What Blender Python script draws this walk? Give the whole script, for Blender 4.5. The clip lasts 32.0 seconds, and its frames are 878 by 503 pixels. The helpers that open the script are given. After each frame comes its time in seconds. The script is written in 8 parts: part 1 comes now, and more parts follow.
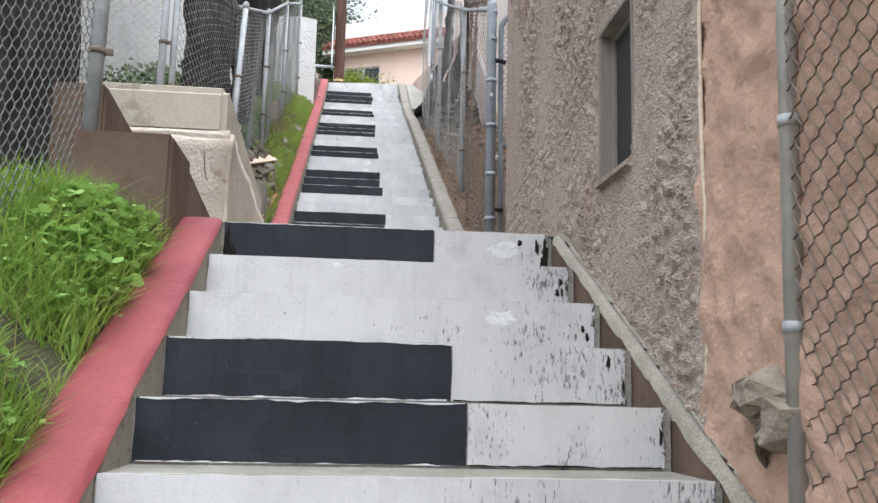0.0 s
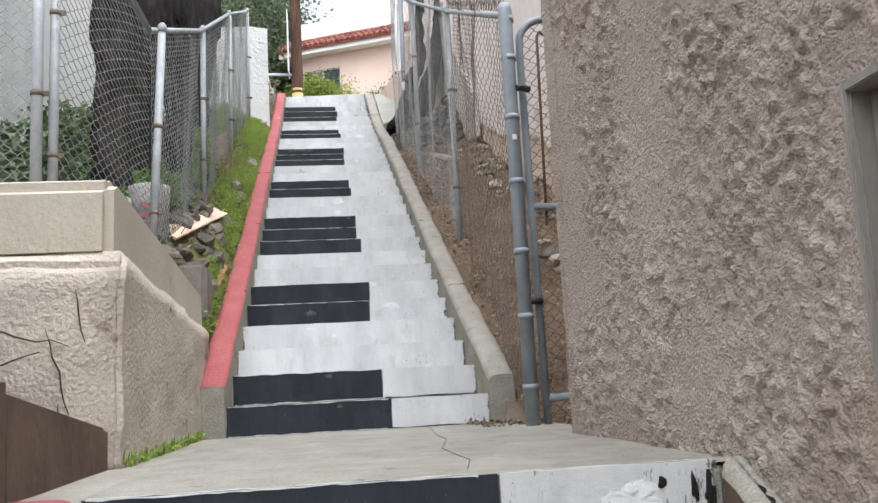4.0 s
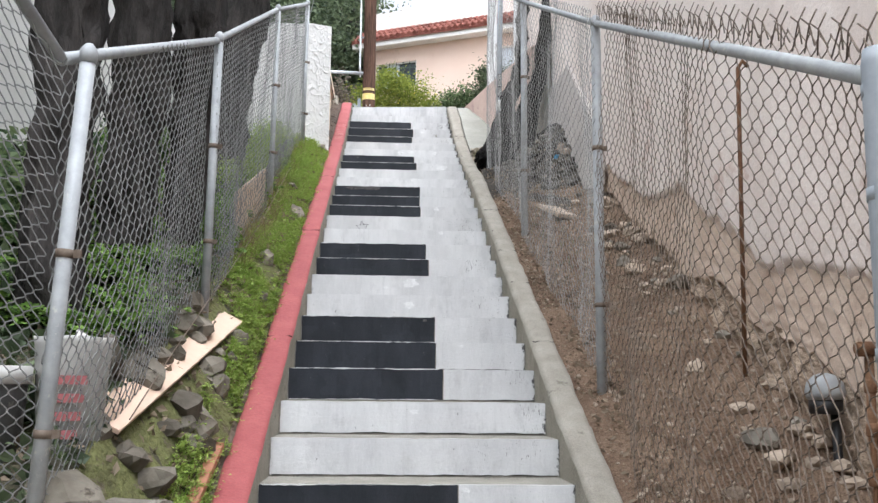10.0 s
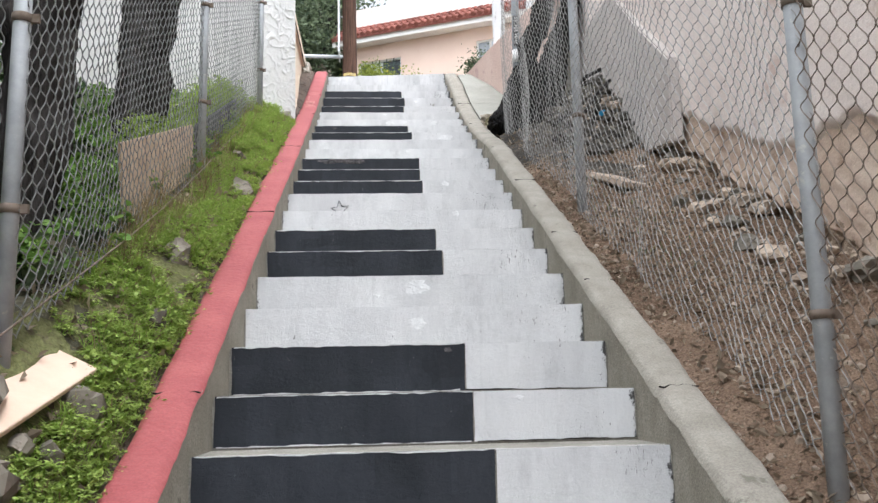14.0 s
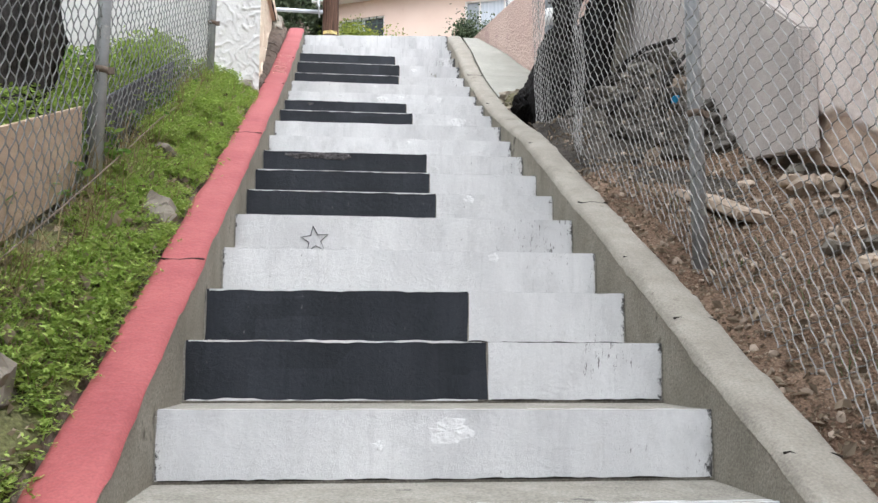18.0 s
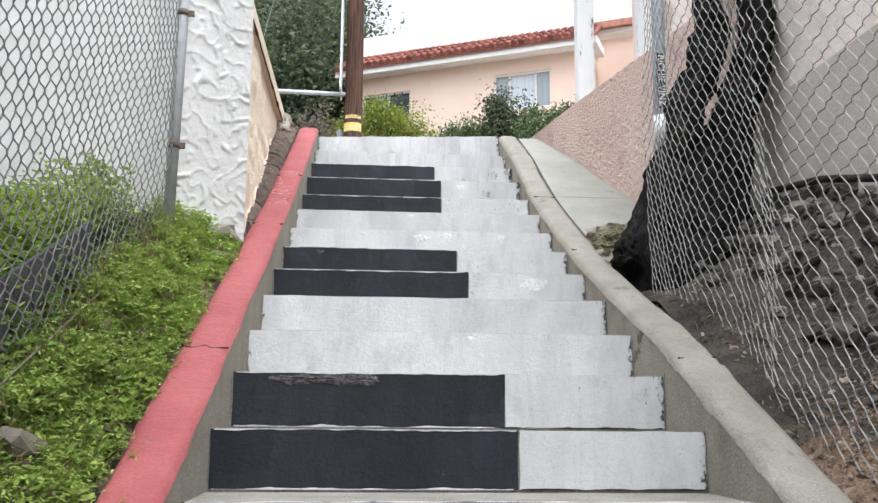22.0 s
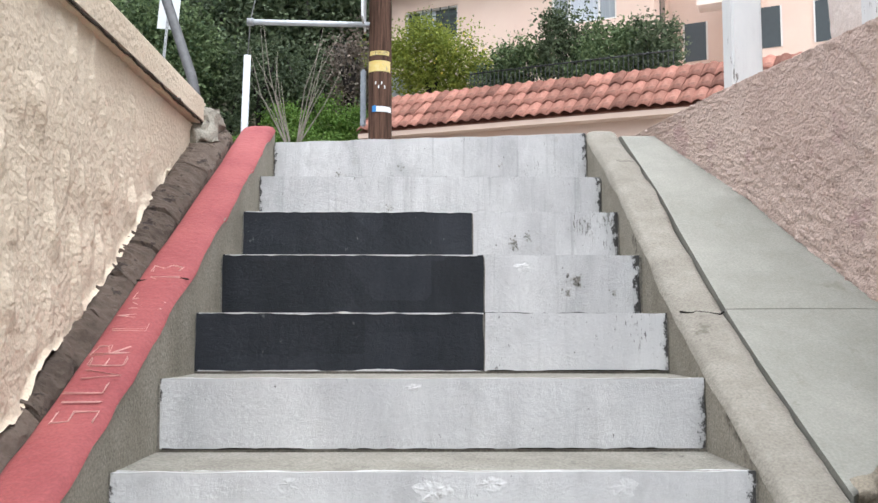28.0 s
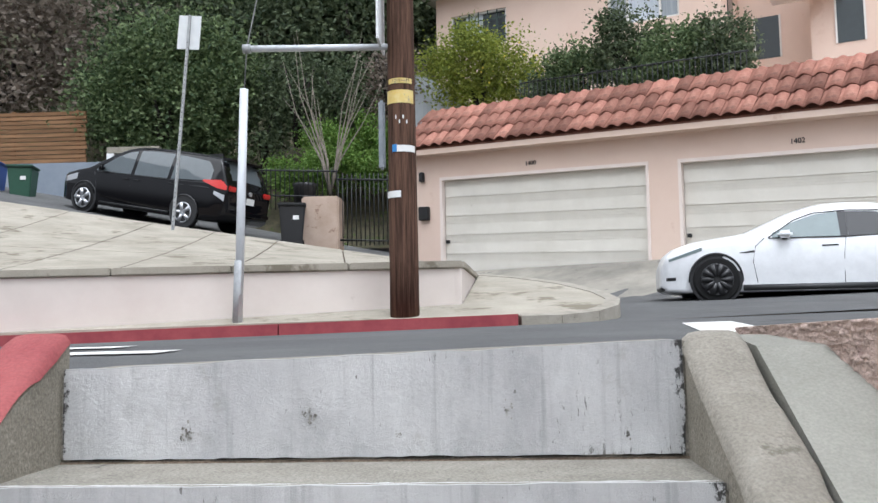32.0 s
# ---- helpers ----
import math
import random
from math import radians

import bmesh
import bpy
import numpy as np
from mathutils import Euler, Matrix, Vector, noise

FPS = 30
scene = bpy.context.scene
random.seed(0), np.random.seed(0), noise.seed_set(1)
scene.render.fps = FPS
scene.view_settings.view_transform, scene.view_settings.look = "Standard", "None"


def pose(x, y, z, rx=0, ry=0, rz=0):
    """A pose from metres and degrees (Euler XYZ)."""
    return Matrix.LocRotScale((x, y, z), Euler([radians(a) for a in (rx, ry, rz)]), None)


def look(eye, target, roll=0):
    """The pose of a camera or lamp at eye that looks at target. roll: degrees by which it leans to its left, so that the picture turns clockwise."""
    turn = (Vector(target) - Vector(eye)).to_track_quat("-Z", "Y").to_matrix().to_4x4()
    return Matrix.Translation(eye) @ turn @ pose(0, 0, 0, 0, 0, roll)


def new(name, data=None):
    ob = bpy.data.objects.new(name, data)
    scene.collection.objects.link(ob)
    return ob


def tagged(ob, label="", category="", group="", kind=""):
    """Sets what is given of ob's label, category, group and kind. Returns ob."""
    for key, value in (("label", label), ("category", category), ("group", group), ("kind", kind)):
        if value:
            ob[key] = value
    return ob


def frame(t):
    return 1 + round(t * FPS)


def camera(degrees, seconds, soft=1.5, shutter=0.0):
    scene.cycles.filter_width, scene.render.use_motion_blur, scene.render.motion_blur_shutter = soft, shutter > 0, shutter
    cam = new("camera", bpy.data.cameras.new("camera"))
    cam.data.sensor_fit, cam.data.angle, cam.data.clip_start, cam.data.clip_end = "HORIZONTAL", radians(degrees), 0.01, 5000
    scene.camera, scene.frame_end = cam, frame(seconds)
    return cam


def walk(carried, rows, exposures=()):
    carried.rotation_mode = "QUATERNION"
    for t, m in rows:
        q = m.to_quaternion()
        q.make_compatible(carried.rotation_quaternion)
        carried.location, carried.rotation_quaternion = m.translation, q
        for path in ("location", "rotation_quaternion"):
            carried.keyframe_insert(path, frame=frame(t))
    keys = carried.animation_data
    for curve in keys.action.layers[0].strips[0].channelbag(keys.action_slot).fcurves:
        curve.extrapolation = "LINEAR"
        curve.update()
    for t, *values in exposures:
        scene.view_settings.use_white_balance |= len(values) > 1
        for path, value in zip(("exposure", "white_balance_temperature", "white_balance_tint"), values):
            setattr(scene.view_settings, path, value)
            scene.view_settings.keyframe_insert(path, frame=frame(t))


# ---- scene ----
cam = camera(51.3, 32.0)
PATH = [
    (0, (-0.161, -3.560, -0.647), (0.036, -1.595, -0.332), 1.26),
    (0.5, (-0.159, -3.365, -0.562), (0.101, -1.410, -0.226), -0.25),
    (1, (-0.184, -3.123, -0.434), (0.040, -1.147, -0.221), -1.26),
    (1.5, (-0.255, -2.903, -0.312), (-0.054, -0.928, -0.071), -2.40),
    (2, (-0.236, -2.679, -0.247), (0.108, -0.725, 0.004), -0.99),
    (2.5, (-0.233, -2.410, -0.093), (0.002, -0.443, 0.181), -1.10),
    (3, (-0.283, -2.181, -0.002), (-0.029, -0.214, 0.258), 0.65),
    (3.5, (-0.217, -1.979, 0.088), (0.121, -0.026, 0.352), -2.02),
    (4, (-0.170, -1.791, 0.235), (0.087, 0.171, 0.531), -3.07),
    (4.5, (-0.175, -1.583, 0.344), (0.046, 0.377, 0.675), 0.19),
    (6.5, (-0.171, -0.744, 0.756), (0.139, 1.210, 1.050), 1.42),
    (7, (-0.188, -0.537, 0.841), (0.061, 1.420, 1.175), 0.54),
    (7.5, (-0.127, -0.346, 0.921), (0.056, 1.621, 1.235), -1.57),
    (8, (-0.114, -0.098, 1.070), (0.096, 1.882, 1.258), -1.72),
    (8.5, (-0.067, 0.132, 1.158), (0.067, 2.118, 1.345), 0.20),
    (9, (-0.044, 0.397, 1.307), (0.048, 2.385, 1.506), 0.19),
    (9.5, (-0.133, 0.591, 1.431), (-0.068, 2.569, 1.721), -0.28),
    (10, (-0.155, 0.813, 1.468), (-0.039, 2.790, 1.746), 0.60),
    (10.5, (-0.169, 1.099, 1.582), (-0.041, 3.084, 1.789), 0.84),
    (11, (-0.208, 1.349, 1.651), (0.055, 3.311, 1.938), -0.58),
    (11.5, (-0.233, 1.652, 1.655), (-0.087, 3.626, 1.940), 0.34),
    (12, (-0.189, 2.030, 1.675), (-0.042, 3.995, 2.017), -1.02),
    (12.5, (-0.231, 2.386, 1.674), (-0.008, 4.344, 2.018), -3.09),
    (13, (-0.184, 2.730, 1.652), (-0.049, 4.703, 1.947), -0.55),
    (13.5, (-0.162, 3.010, 1.675), (-0.011, 4.982, 1.974), -1.56),
    (15.5, (-0.164, 3.943, 1.818), (-0.058, 5.917, 2.121), 0.79),
    (16, (-0.185, 4.164, 1.936), (-0.036, 6.130, 2.269), 1.46),
    (16.5, (-0.109, 4.399, 2.024), (0.099, 6.354, 2.391), 0.66),
    (17, (-0.174, 4.589, 2.127), (0.106, 6.558, 2.338), 1.28),
    (17.5, (-0.238, 4.770, 2.197), (-0.115, 6.757, 2.379), -0.95),
    (18, (-0.230, 5.030, 2.333), (-0.032, 7.008, 2.552), 0.30),
    (18.5, (-0.296, 5.245, 2.470), (0.012, 7.213, 2.647), 0.26),
    (19, (-0.301, 5.409, 2.541), (-0.028, 7.365, 2.859), -0.28),
    (19.5, (-0.257, 5.643, 2.651), (-0.017, 7.607, 2.940), 1.09),
    (20, (-0.282, 5.910, 2.703), (0.025, 7.881, 2.841), 0.34),
    (20.5, (-0.261, 6.166, 2.840), (0.011, 8.143, 2.956), -1.77),
    (21, (-0.261, 6.408, 2.983), (-0.098, 8.386, 3.227), -1.70),
    (21.5, (-0.306, 6.572, 3.128), (-0.190, 8.547, 3.416), -0.27),
    (22, (-0.252, 6.837, 3.217), (-0.107, 8.799, 3.580), 0.47),
    (22.5, (-0.203, 7.108, 3.375), (0.020, 9.069, 3.697), -0.39),
    (23, (-0.256, 7.310, 3.460), (-0.046, 9.273, 3.781), 0.59),
    (23.5, (-0.198, 7.540, 3.581), (0.021, 9.501, 3.906), 0.56),
    (24, (-0.146, 7.753, 3.694), (0.082, 9.717, 3.991), -0.96),
    (24.5, (-0.184, 7.970, 3.765), (0.041, 9.938, 4.045), -1.40),
    (26.5, (-0.045, 8.915, 4.158), (0.156, 10.895, 4.354), 2.25),
    (27, (0.056, 9.121, 4.299), (0.221, 11.110, 4.431), -0.41),
    (27.5, (0.016, 9.302, 4.343), (0.225, 11.282, 4.537), 3.96),
    (28, (-0.015, 9.499, 4.472), (0.013, 11.491, 4.642), 0.01),
    (28.5, (0.051, 9.749, 4.591), (-0.015, 11.745, 4.698), 1.41),
    (29, (0.076, 9.987, 4.663), (0.063, 11.984, 4.768), 0.21),
    (29.5, (0.151, 10.220, 4.777), (0.209, 12.216, 4.881), -0.73),
    (30, (0.263, 10.461, 4.927), (0.302, 12.456, 5.065), 0.36),
    (30.5, (0.229, 10.691, 4.998), (0.198, 12.681, 5.204), 0.61),
    (31, (0.261, 10.919, 5.111), (0.282, 12.917, 5.195), 1.18),
    (31.5, (0.341, 11.154, 5.282), (0.235, 13.149, 5.370), 0.40),
    (32, (0.265, 11.418, 5.352), (0.161, 13.408, 5.520), -0.98),
]
walk(cam, [(t, look(eye, target, roll)) for t, eye, target, roll in PATH], [(0.0, 0.94, 5860, 10), (4.0, 0.97, 5940, 10), (9.0, 0.96, 5920, 10), (12.0, 1.04, 5930, 10), (17.0, 1.0, 5950, 10), (19.0, 1.02, 5950, 10), (20.0, 0.88, 5950, 10), (21.0, 0.94, 5950, 10), (22.0, 0.90, 5950, 10), (23.0, 0.66, 5930, 10), (27.0, 0.84, 5960, 10), (28.0, 0.70, 5960, 10), (29.0, 0.50, 5960, 10), (30.0, 0.62, 5930, 10), (32.0, 0.32, 5900, 10)])

# ---- world, sun and exposure: a bright overcast day ----
world = bpy.data.worlds.new("overcast_sky")
scene.world = world
world.use_nodes = True
wn, wl = world.node_tree.nodes, world.node_tree.links
wn.clear()
sky = wn.new("ShaderNodeTexSky")
sky.sky_type, sky.sun_disc = "NISHITA", False
sky.sun_elevation, sky.sun_rotation = radians(65), radians(150)
sky.air_density, sky.dust_density, sky.ozone_density = 1.0, 6.0, 0.6
veil = wn.new("ShaderNodeHueSaturation")
veil.inputs["Saturation"].default_value = 0.08
bg = wn.new("ShaderNodeBackground")
bg.inputs["Strength"].default_value = 0.21
wout = wn.new("ShaderNodeOutputWorld")
wl.new(sky.outputs[0], veil.inputs["Color"])
wl.new(veil.outputs[0], bg.inputs["Color"])
wl.new(bg.outputs[0], wout.inputs[0])
sun = new("sun", bpy.data.lights.new("sun", "SUN"))
sun.data.energy, sun.data.angle, sun.data.color = 0.85, radians(40), (1.0, 0.98, 0.95)
sun.matrix_world = look((-15, -9, 30), (0.0, 2.0, 6.0))

# ---- materials ----
def nodes_of(name):
    m = bpy.data.materials.new(name)
    m.use_nodes = True
    return m, m.node_tree.nodes, m.node_tree.links, m.node_tree.nodes["Principled BSDF"]


def surf(name, c1, c2, scale=6.0, rough=0.85, bump=0.0, bscale=40.0, spots=None, spot_scale=9.0, spot_cut=0.62, metal=0.0, stretch=(1, 1, 1), vary=0.0, fine=0.0, bdist=0.01):
    """A surface of two tones in large soft patches, with grain, stains of a third tone, and relief."""
    m, n, l, b = nodes_of(name)
    tc = n.new("ShaderNodeTexCoord")
    mp = n.new("ShaderNodeMapping")
    mp.inputs["Scale"].default_value = stretch
    l.new(tc.outputs["Object"], mp.inputs[0])
    a = n.new("ShaderNodeTexNoise")
    a.inputs["Scale"].default_value, a.inputs["Detail"].default_value, a.inputs["Roughness"].default_value = scale, 8, 0.65
    l.new(mp.outputs[0], a.inputs["Vector"])
    r = n.new("ShaderNodeMapRange")
    r.inputs["From Min"].default_value, r.inputs["From Max"].default_value = 0.33, 0.67
    l.new(a.outputs["Fac"], r.inputs["Value"])
    mix = n.new("ShaderNodeMix")
    mix.data_type = "RGBA"
    mix.inputs[6].default_value, mix.inputs[7].default_value = (*c1, 1), (*c2, 1)
    l.new(r.outputs[0], mix.inputs[0])
    col = mix.outputs[2]
    if fine:
        g = n.new("ShaderNodeTexNoise")
        g.inputs["Scale"].default_value, g.inputs["Detail"].default_value = 160, 3
        l.new(mp.outputs[0], g.inputs["Vector"])
        v = n.new("ShaderNodeHueSaturation")
        gr = n.new("ShaderNodeMapRange")
        gr.inputs["From Min"].default_value, gr.inputs["From Max"].default_value = 0.3, 0.7
        gr.inputs["To Min"].default_value, gr.inputs["To Max"].default_value = 1 - fine, 1 + fine
        l.new(g.outputs["Fac"], gr.inputs["Value"])
        l.new(gr.outputs[0], v.inputs["Value"])
        l.new(col, v.inputs["Color"])
        col = v.outputs[0]
    if spots:
        s = n.new("ShaderNodeTexNoise")
        s.inputs["Scale"].default_value, s.inputs["Detail"].default_value, s.inputs["Roughness"].default_value = spot_scale, 6, 0.7
        l.new(mp.outputs[0], s.inputs["Vector"])
        sr = n.new("ShaderNodeMapRange")
        sr.inputs["From Min"].default_value, sr.inputs["From Max"].default_value = spot_cut, spot_cut + 0.06
        l.new(s.outputs["Fac"], sr.inputs["Value"])
        mix2 = n.new("ShaderNodeMix")
        mix2.data_type = "RGBA"
        mix2.inputs[7].default_value = (*spots, 1)
        l.new(sr.outputs[0], mix2.inputs[0])
        l.new(col, mix2.inputs[6])
        col = mix2.outputs[2]
    if vary:
        oi = n.new("ShaderNodeObjectInfo")
        hv = n.new("ShaderNodeHueSaturation")
        vr = n.new("ShaderNodeMapRange")
        vr.inputs["To Min"].default_value, vr.inputs["To Max"].default_value = 1 - vary, 1 + vary
        l.new(oi.outputs["Random"], vr.inputs["Value"])
        l.new(vr.outputs[0], hv.inputs["Value"])
        l.new(col, hv.inputs["Color"])
        col = hv.outputs[0]
    l.new(col, b.inputs["Base Color"])
    b.inputs["Roughness"].default_value, b.inputs["Metallic"].default_value = rough, metal
    if rough >= 0.8:
        b.inputs["Specular IOR Level"].default_value = 0.15
    if bump:
        k = n.new("ShaderNodeTexNoise")
        k.inputs["Scale"].default_value, k.inputs["Detail"].default_value = bscale, 6
        l.new(mp.outputs[0], k.inputs["Vector"])
        bp = n.new("ShaderNodeBump")
        bp.inputs["Strength"].default_value, bp.inputs["Distance"].default_value = bump, bdist
        l.new(k.outputs["Fac"], bp.inputs["Height"])
        l.new(bp.outputs[0], b.inputs["Normal"])
    return m


def leafy(name, c1, c2, rough=0.6):
    """Leaves: tone by island, with a little light passing through."""
    m, n, l, b = nodes_of(name)
    g = n.new("ShaderNodeNewGeometry")
    mix = n.new("ShaderNodeMix")
    mix.data_type = "RGBA"
    mix.inputs[6].default_value, mix.inputs[7].default_value = (*c1, 1), (*c2, 1)
    l.new(g.outputs["Random Per Island"], mix.inputs[0])
    l.new(mix.outputs[2], b.inputs["Base Color"])
    b.inputs["Roughness"].default_value = rough
    b.inputs["Specular IOR Level"].default_value = 0.3
    thin = n.new("ShaderNodeBsdfTranslucent")
    l.new(mix.outputs[2], thin.inputs["Color"])
    both = n.new("ShaderNodeMixShader")
    both.inputs[0].default_value = 0.38
    l.new(b.outputs[0], both.inputs[1])
    l.new(thin.outputs[0], both.inputs[2])
    l.new(both.outputs[0], n["Material Output"].inputs["Surface"])
    return m


def plain(name, c, rough=0.5, metal=0.0, **k):
    return surf(name, c, tuple(v * 0.9 for v in c), rough=rough, metal=metal, **k)


CONCRETE = surf("bare_concrete", (0.22, 0.203, 0.165), (0.325, 0.30, 0.25), 5, 0.9, 0.4, 90, (0.12, 0.11, 0.09), 5, 0.62, fine=0.22)
TREAD = surf("worn_tread_concrete", (0.215, 0.20, 0.17), (0.30, 0.28, 0.24), 7, 0.9, 0.45, 120, (0.10, 0.095, 0.085), 9, 0.64, fine=0.28)
CURBTOP = surf("pale_curb_concrete", (0.235, 0.215, 0.18), (0.325, 0.30, 0.255), 6, 0.9, 0.4, 80, (0.17, 0.155, 0.125), 9, 0.62, fine=0.16)
SLAB = surf("smooth_slab_concrete", (0.26, 0.255, 0.22), (0.345, 0.335, 0.295), 3, 0.9, 0.35, 90, (0.225, 0.217, 0.182), 4, 0.60, fine=0.10)


def worn_paint(name, c1, c2, pit, pit_cut, gain, edge_dark, rough, vary, blocks=0.0, ragged=0.03, streak=0.16, speck=0.8):
    """Riser paint: brushed tone, soft dirt, small pits that thicken towards x = 0.68, ragged dark ends, repainted
    blocks.
    """
    m, n, l, b = nodes_of(name)
    tc = n.new("ShaderNodeTexCoord")
    def mapped(scale):
        mp = n.new("ShaderNodeMapping")
        mp.inputs["Scale"].default_value = scale
        l.new(tc.outputs["Object"], mp.inputs[0])
        return mp.outputs[0]
    def tex(vec, scale, detail=5, rgh=0.6):
        t = n.new("ShaderNodeTexNoise")
        t.inputs["Scale"].default_value, t.inputs["Detail"].default_value, t.inputs["Roughness"].default_value = scale, detail, rgh
        l.new(vec, t.inputs["Vector"])
        return t.outputs["Fac"]
    def rng_(val, a, c, d, e):
        r = n.new("ShaderNodeMapRange")
        for k, v in zip(("From Min", "From Max", "To Min", "To Max"), (a, c, d, e)):
            r.inputs[k].default_value = v
        l.new(val, r.inputs["Value"])
        return r.outputs[0]
    def calc(op, a, c):
        k = n.new("ShaderNodeMath")
        k.operation = op
        for q, v in enumerate((a, c)):
            if isinstance(v, float):
                k.inputs[q].default_value = v
            else:
                l.new(v, k.inputs[q])
        return k.outputs[0]
    def blend(fac, a, c):
        k = n.new("ShaderNodeMix")
        k.data_type = "RGBA"
        for q, v in ((6, a), (7, c)):
            if isinstance(v, tuple):
                k.inputs[q].default_value = (*v, 1)
            else:
                l.new(v, k.inputs[q])
        l.new(fac, k.inputs[0])
        return k.outputs[2]
    xyz = n.new("ShaderNodeSeparateXYZ")
    l.new(tc.outputs["Object"], xyz.inputs[0])
    x = xyz.outputs["X"]
    brushed = tex(mapped((1, 1, 0.35)), 5, 8, 0.65)
    col = blend(rng_(brushed, 0.33, 0.67, 0, 1), c1, c2)
    # soft dirt
    soft = rng_(tex(mapped((1, 1, 0.6)), 7, 6, 0.7), 0.54, 0.72, 0, 0.45)
    col = blend(soft, col, tuple(v * 0.62 for v in c1))
    if blocks:
        vo = n.new("ShaderNodeTexVoronoi")
        vo.distance = "CHEBYCHEV"
        vo.inputs["Scale"].default_value = 5.5
        l.new(mapped((1, 1, 1)), vo.inputs["Vector"])
        hv = n.new("ShaderNodeHueSaturation")
        l.new(rng_(vo.outputs["Color"], 0, 1, 1 - blocks, 1 + blocks), hv.inputs["Value"])
        l.new(col, hv.inputs["Color"])
        col = hv.outputs[0]
    # thin runs, warm blotches and small specks
    runs = rng_(tex(mapped((1, 1, 0.045)), 46, 4, 0.6), 0.56, 0.72, 0, streak)
    col = blend(runs, col, tuple(v * 0.6 for v in c1))
    warm = rng_(tex(mapped((1, 1, 0.8)), 11, 8, 0.75), 0.60, 0.74, 0, streak)
    col = blend(warm, col, (c1[0] * 0.62, c1[1] * 0.57, c1[2] * 0.47))
    specks = rng_(tex(mapped((1, 1, 0.5)), 70, 3, 0.6), 0.715, 0.74, 0, speck)
    col = blend(specks, col, pit)
    # pits and scrapes, thicker towards the wall side
    cloud = tex(mapped((1, 1, 1)), 4, 4, 0.6)
    lean = calc("ADD", rng_(x, 0.0, 0.68, pit_cut, pit_cut - gain), rng_(cloud, 0.35, 0.65, 0.09, -0.09))
    grain = tex(mapped((1, 1, 0.24)), 125, 6, 0.75)
    pits = rng_(calc("SUBTRACT", grain, lean), 0.0, 0.05, 0, 0.85)
    col = blend(pits, col, pit)
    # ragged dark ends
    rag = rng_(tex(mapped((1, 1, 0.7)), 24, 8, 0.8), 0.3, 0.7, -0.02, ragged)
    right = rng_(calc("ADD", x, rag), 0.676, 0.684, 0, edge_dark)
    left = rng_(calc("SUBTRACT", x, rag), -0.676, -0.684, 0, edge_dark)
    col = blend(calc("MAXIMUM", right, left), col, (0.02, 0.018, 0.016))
    oi = n.new("ShaderNodeObjectInfo")
    hv = n.new("ShaderNodeHueSaturation")
    l.new(rng_(oi.outputs["Random"], 0, 1, 1 - vary, 1 + vary), hv.inputs["Value"])
    l.new(col, hv.inputs["Color"])
    l.new(hv.outputs[0], b.inputs["Base Color"])
    b.inputs["Roughness"].default_value = rough
    bp = n.new("ShaderNodeBump")
    bp.inputs["Strength"].default_value, bp.inputs["Distance"].default_value = 0.5, 0.009
    l.new(calc("ADD", tex(mapped((1, 1, 1)), 60, 10, 0.75), rng_(pits, 0, 1, 0, -0.5)), bp.inputs["Height"])
    l.new(bp.outputs[0], b.inputs["Normal"])
    return m


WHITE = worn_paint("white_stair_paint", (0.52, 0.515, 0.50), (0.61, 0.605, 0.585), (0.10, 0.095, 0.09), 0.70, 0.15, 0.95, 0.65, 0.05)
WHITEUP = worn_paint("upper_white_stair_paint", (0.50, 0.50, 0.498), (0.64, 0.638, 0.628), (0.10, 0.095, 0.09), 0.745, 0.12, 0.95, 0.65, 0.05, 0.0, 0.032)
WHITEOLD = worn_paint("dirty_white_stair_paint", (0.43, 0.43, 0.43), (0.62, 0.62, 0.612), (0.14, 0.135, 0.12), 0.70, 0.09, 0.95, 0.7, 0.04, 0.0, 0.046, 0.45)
BLACK = worn_paint("black_stair_paint", (0.0145, 0.0165, 0.021), (0.028, 0.031, 0.038), (0.20, 0.20, 0.20), 0.80, 0.02, 0.0, 0.6, 0.12, 0.22, 0.03, 0.25, 0.35)
BLACK.node_tree.nodes["Principled BSDF"].inputs["Specular IOR Level"].default_value = 0.25
GRIMEMARK = plain("black_grime_and_marks", (0.02, 0.018, 0.015), 0.9)
RED = surf("red_curb_paint", (0.235, 0.047, 0.05), (0.315, 0.08, 0.077), 5, 0.75, 0.35, 50, (0.22, 0.05, 0.05), 12, 0.66, fine=0.12)
REDLOW = surf("deep_red_curb_paint", (0.20, 0.034, 0.042), (0.275, 0.06, 0.064), 5, 0.6, 0.35, 50, (0.17, 0.035, 0.04), 12, 0.66, fine=0.12)
REDDARK = surf("dark_red_curb_paint", (0.22, 0.045, 0.055), (0.30, 0.07, 0.075), 4, 0.8, 0.2, 50)
STUCCO_GREY = surf("rough_grey_brown_stucco", (0.37, 0.303, 0.255), (0.43, 0.362, 0.31), 1.6, 0.92, 0.8, 110, (0.34, 0.27, 0.22), 1.8, 0.56, fine=0.10, bdist=0.025)
STUCCO_PEACH = surf("peach_stucco", (0.40, 0.265, 0.195), (0.47, 0.32, 0.24), 2, 0.9, 0.7, 50, (0.30, 0.19, 0.135), 4, 0.64, fine=0.08)
STUCCO_PINK = surf("pink_rough_stucco", (0.56, 0.415, 0.355), (0.65, 0.51, 0.44), 1.6, 0.92, 1.0, 100, (0.50, 0.35, 0.32), 2.0, 0.60, fine=0.12, bdist=0.013)
STUCCO_CREAM = surf("cream_stucco", (0.50, 0.43, 0.33), (0.60, 0.53, 0.42), 2, 0.9, 0.4, 50, (0.38, 0.32, 0.25), 5, 0.66, fine=0.08)
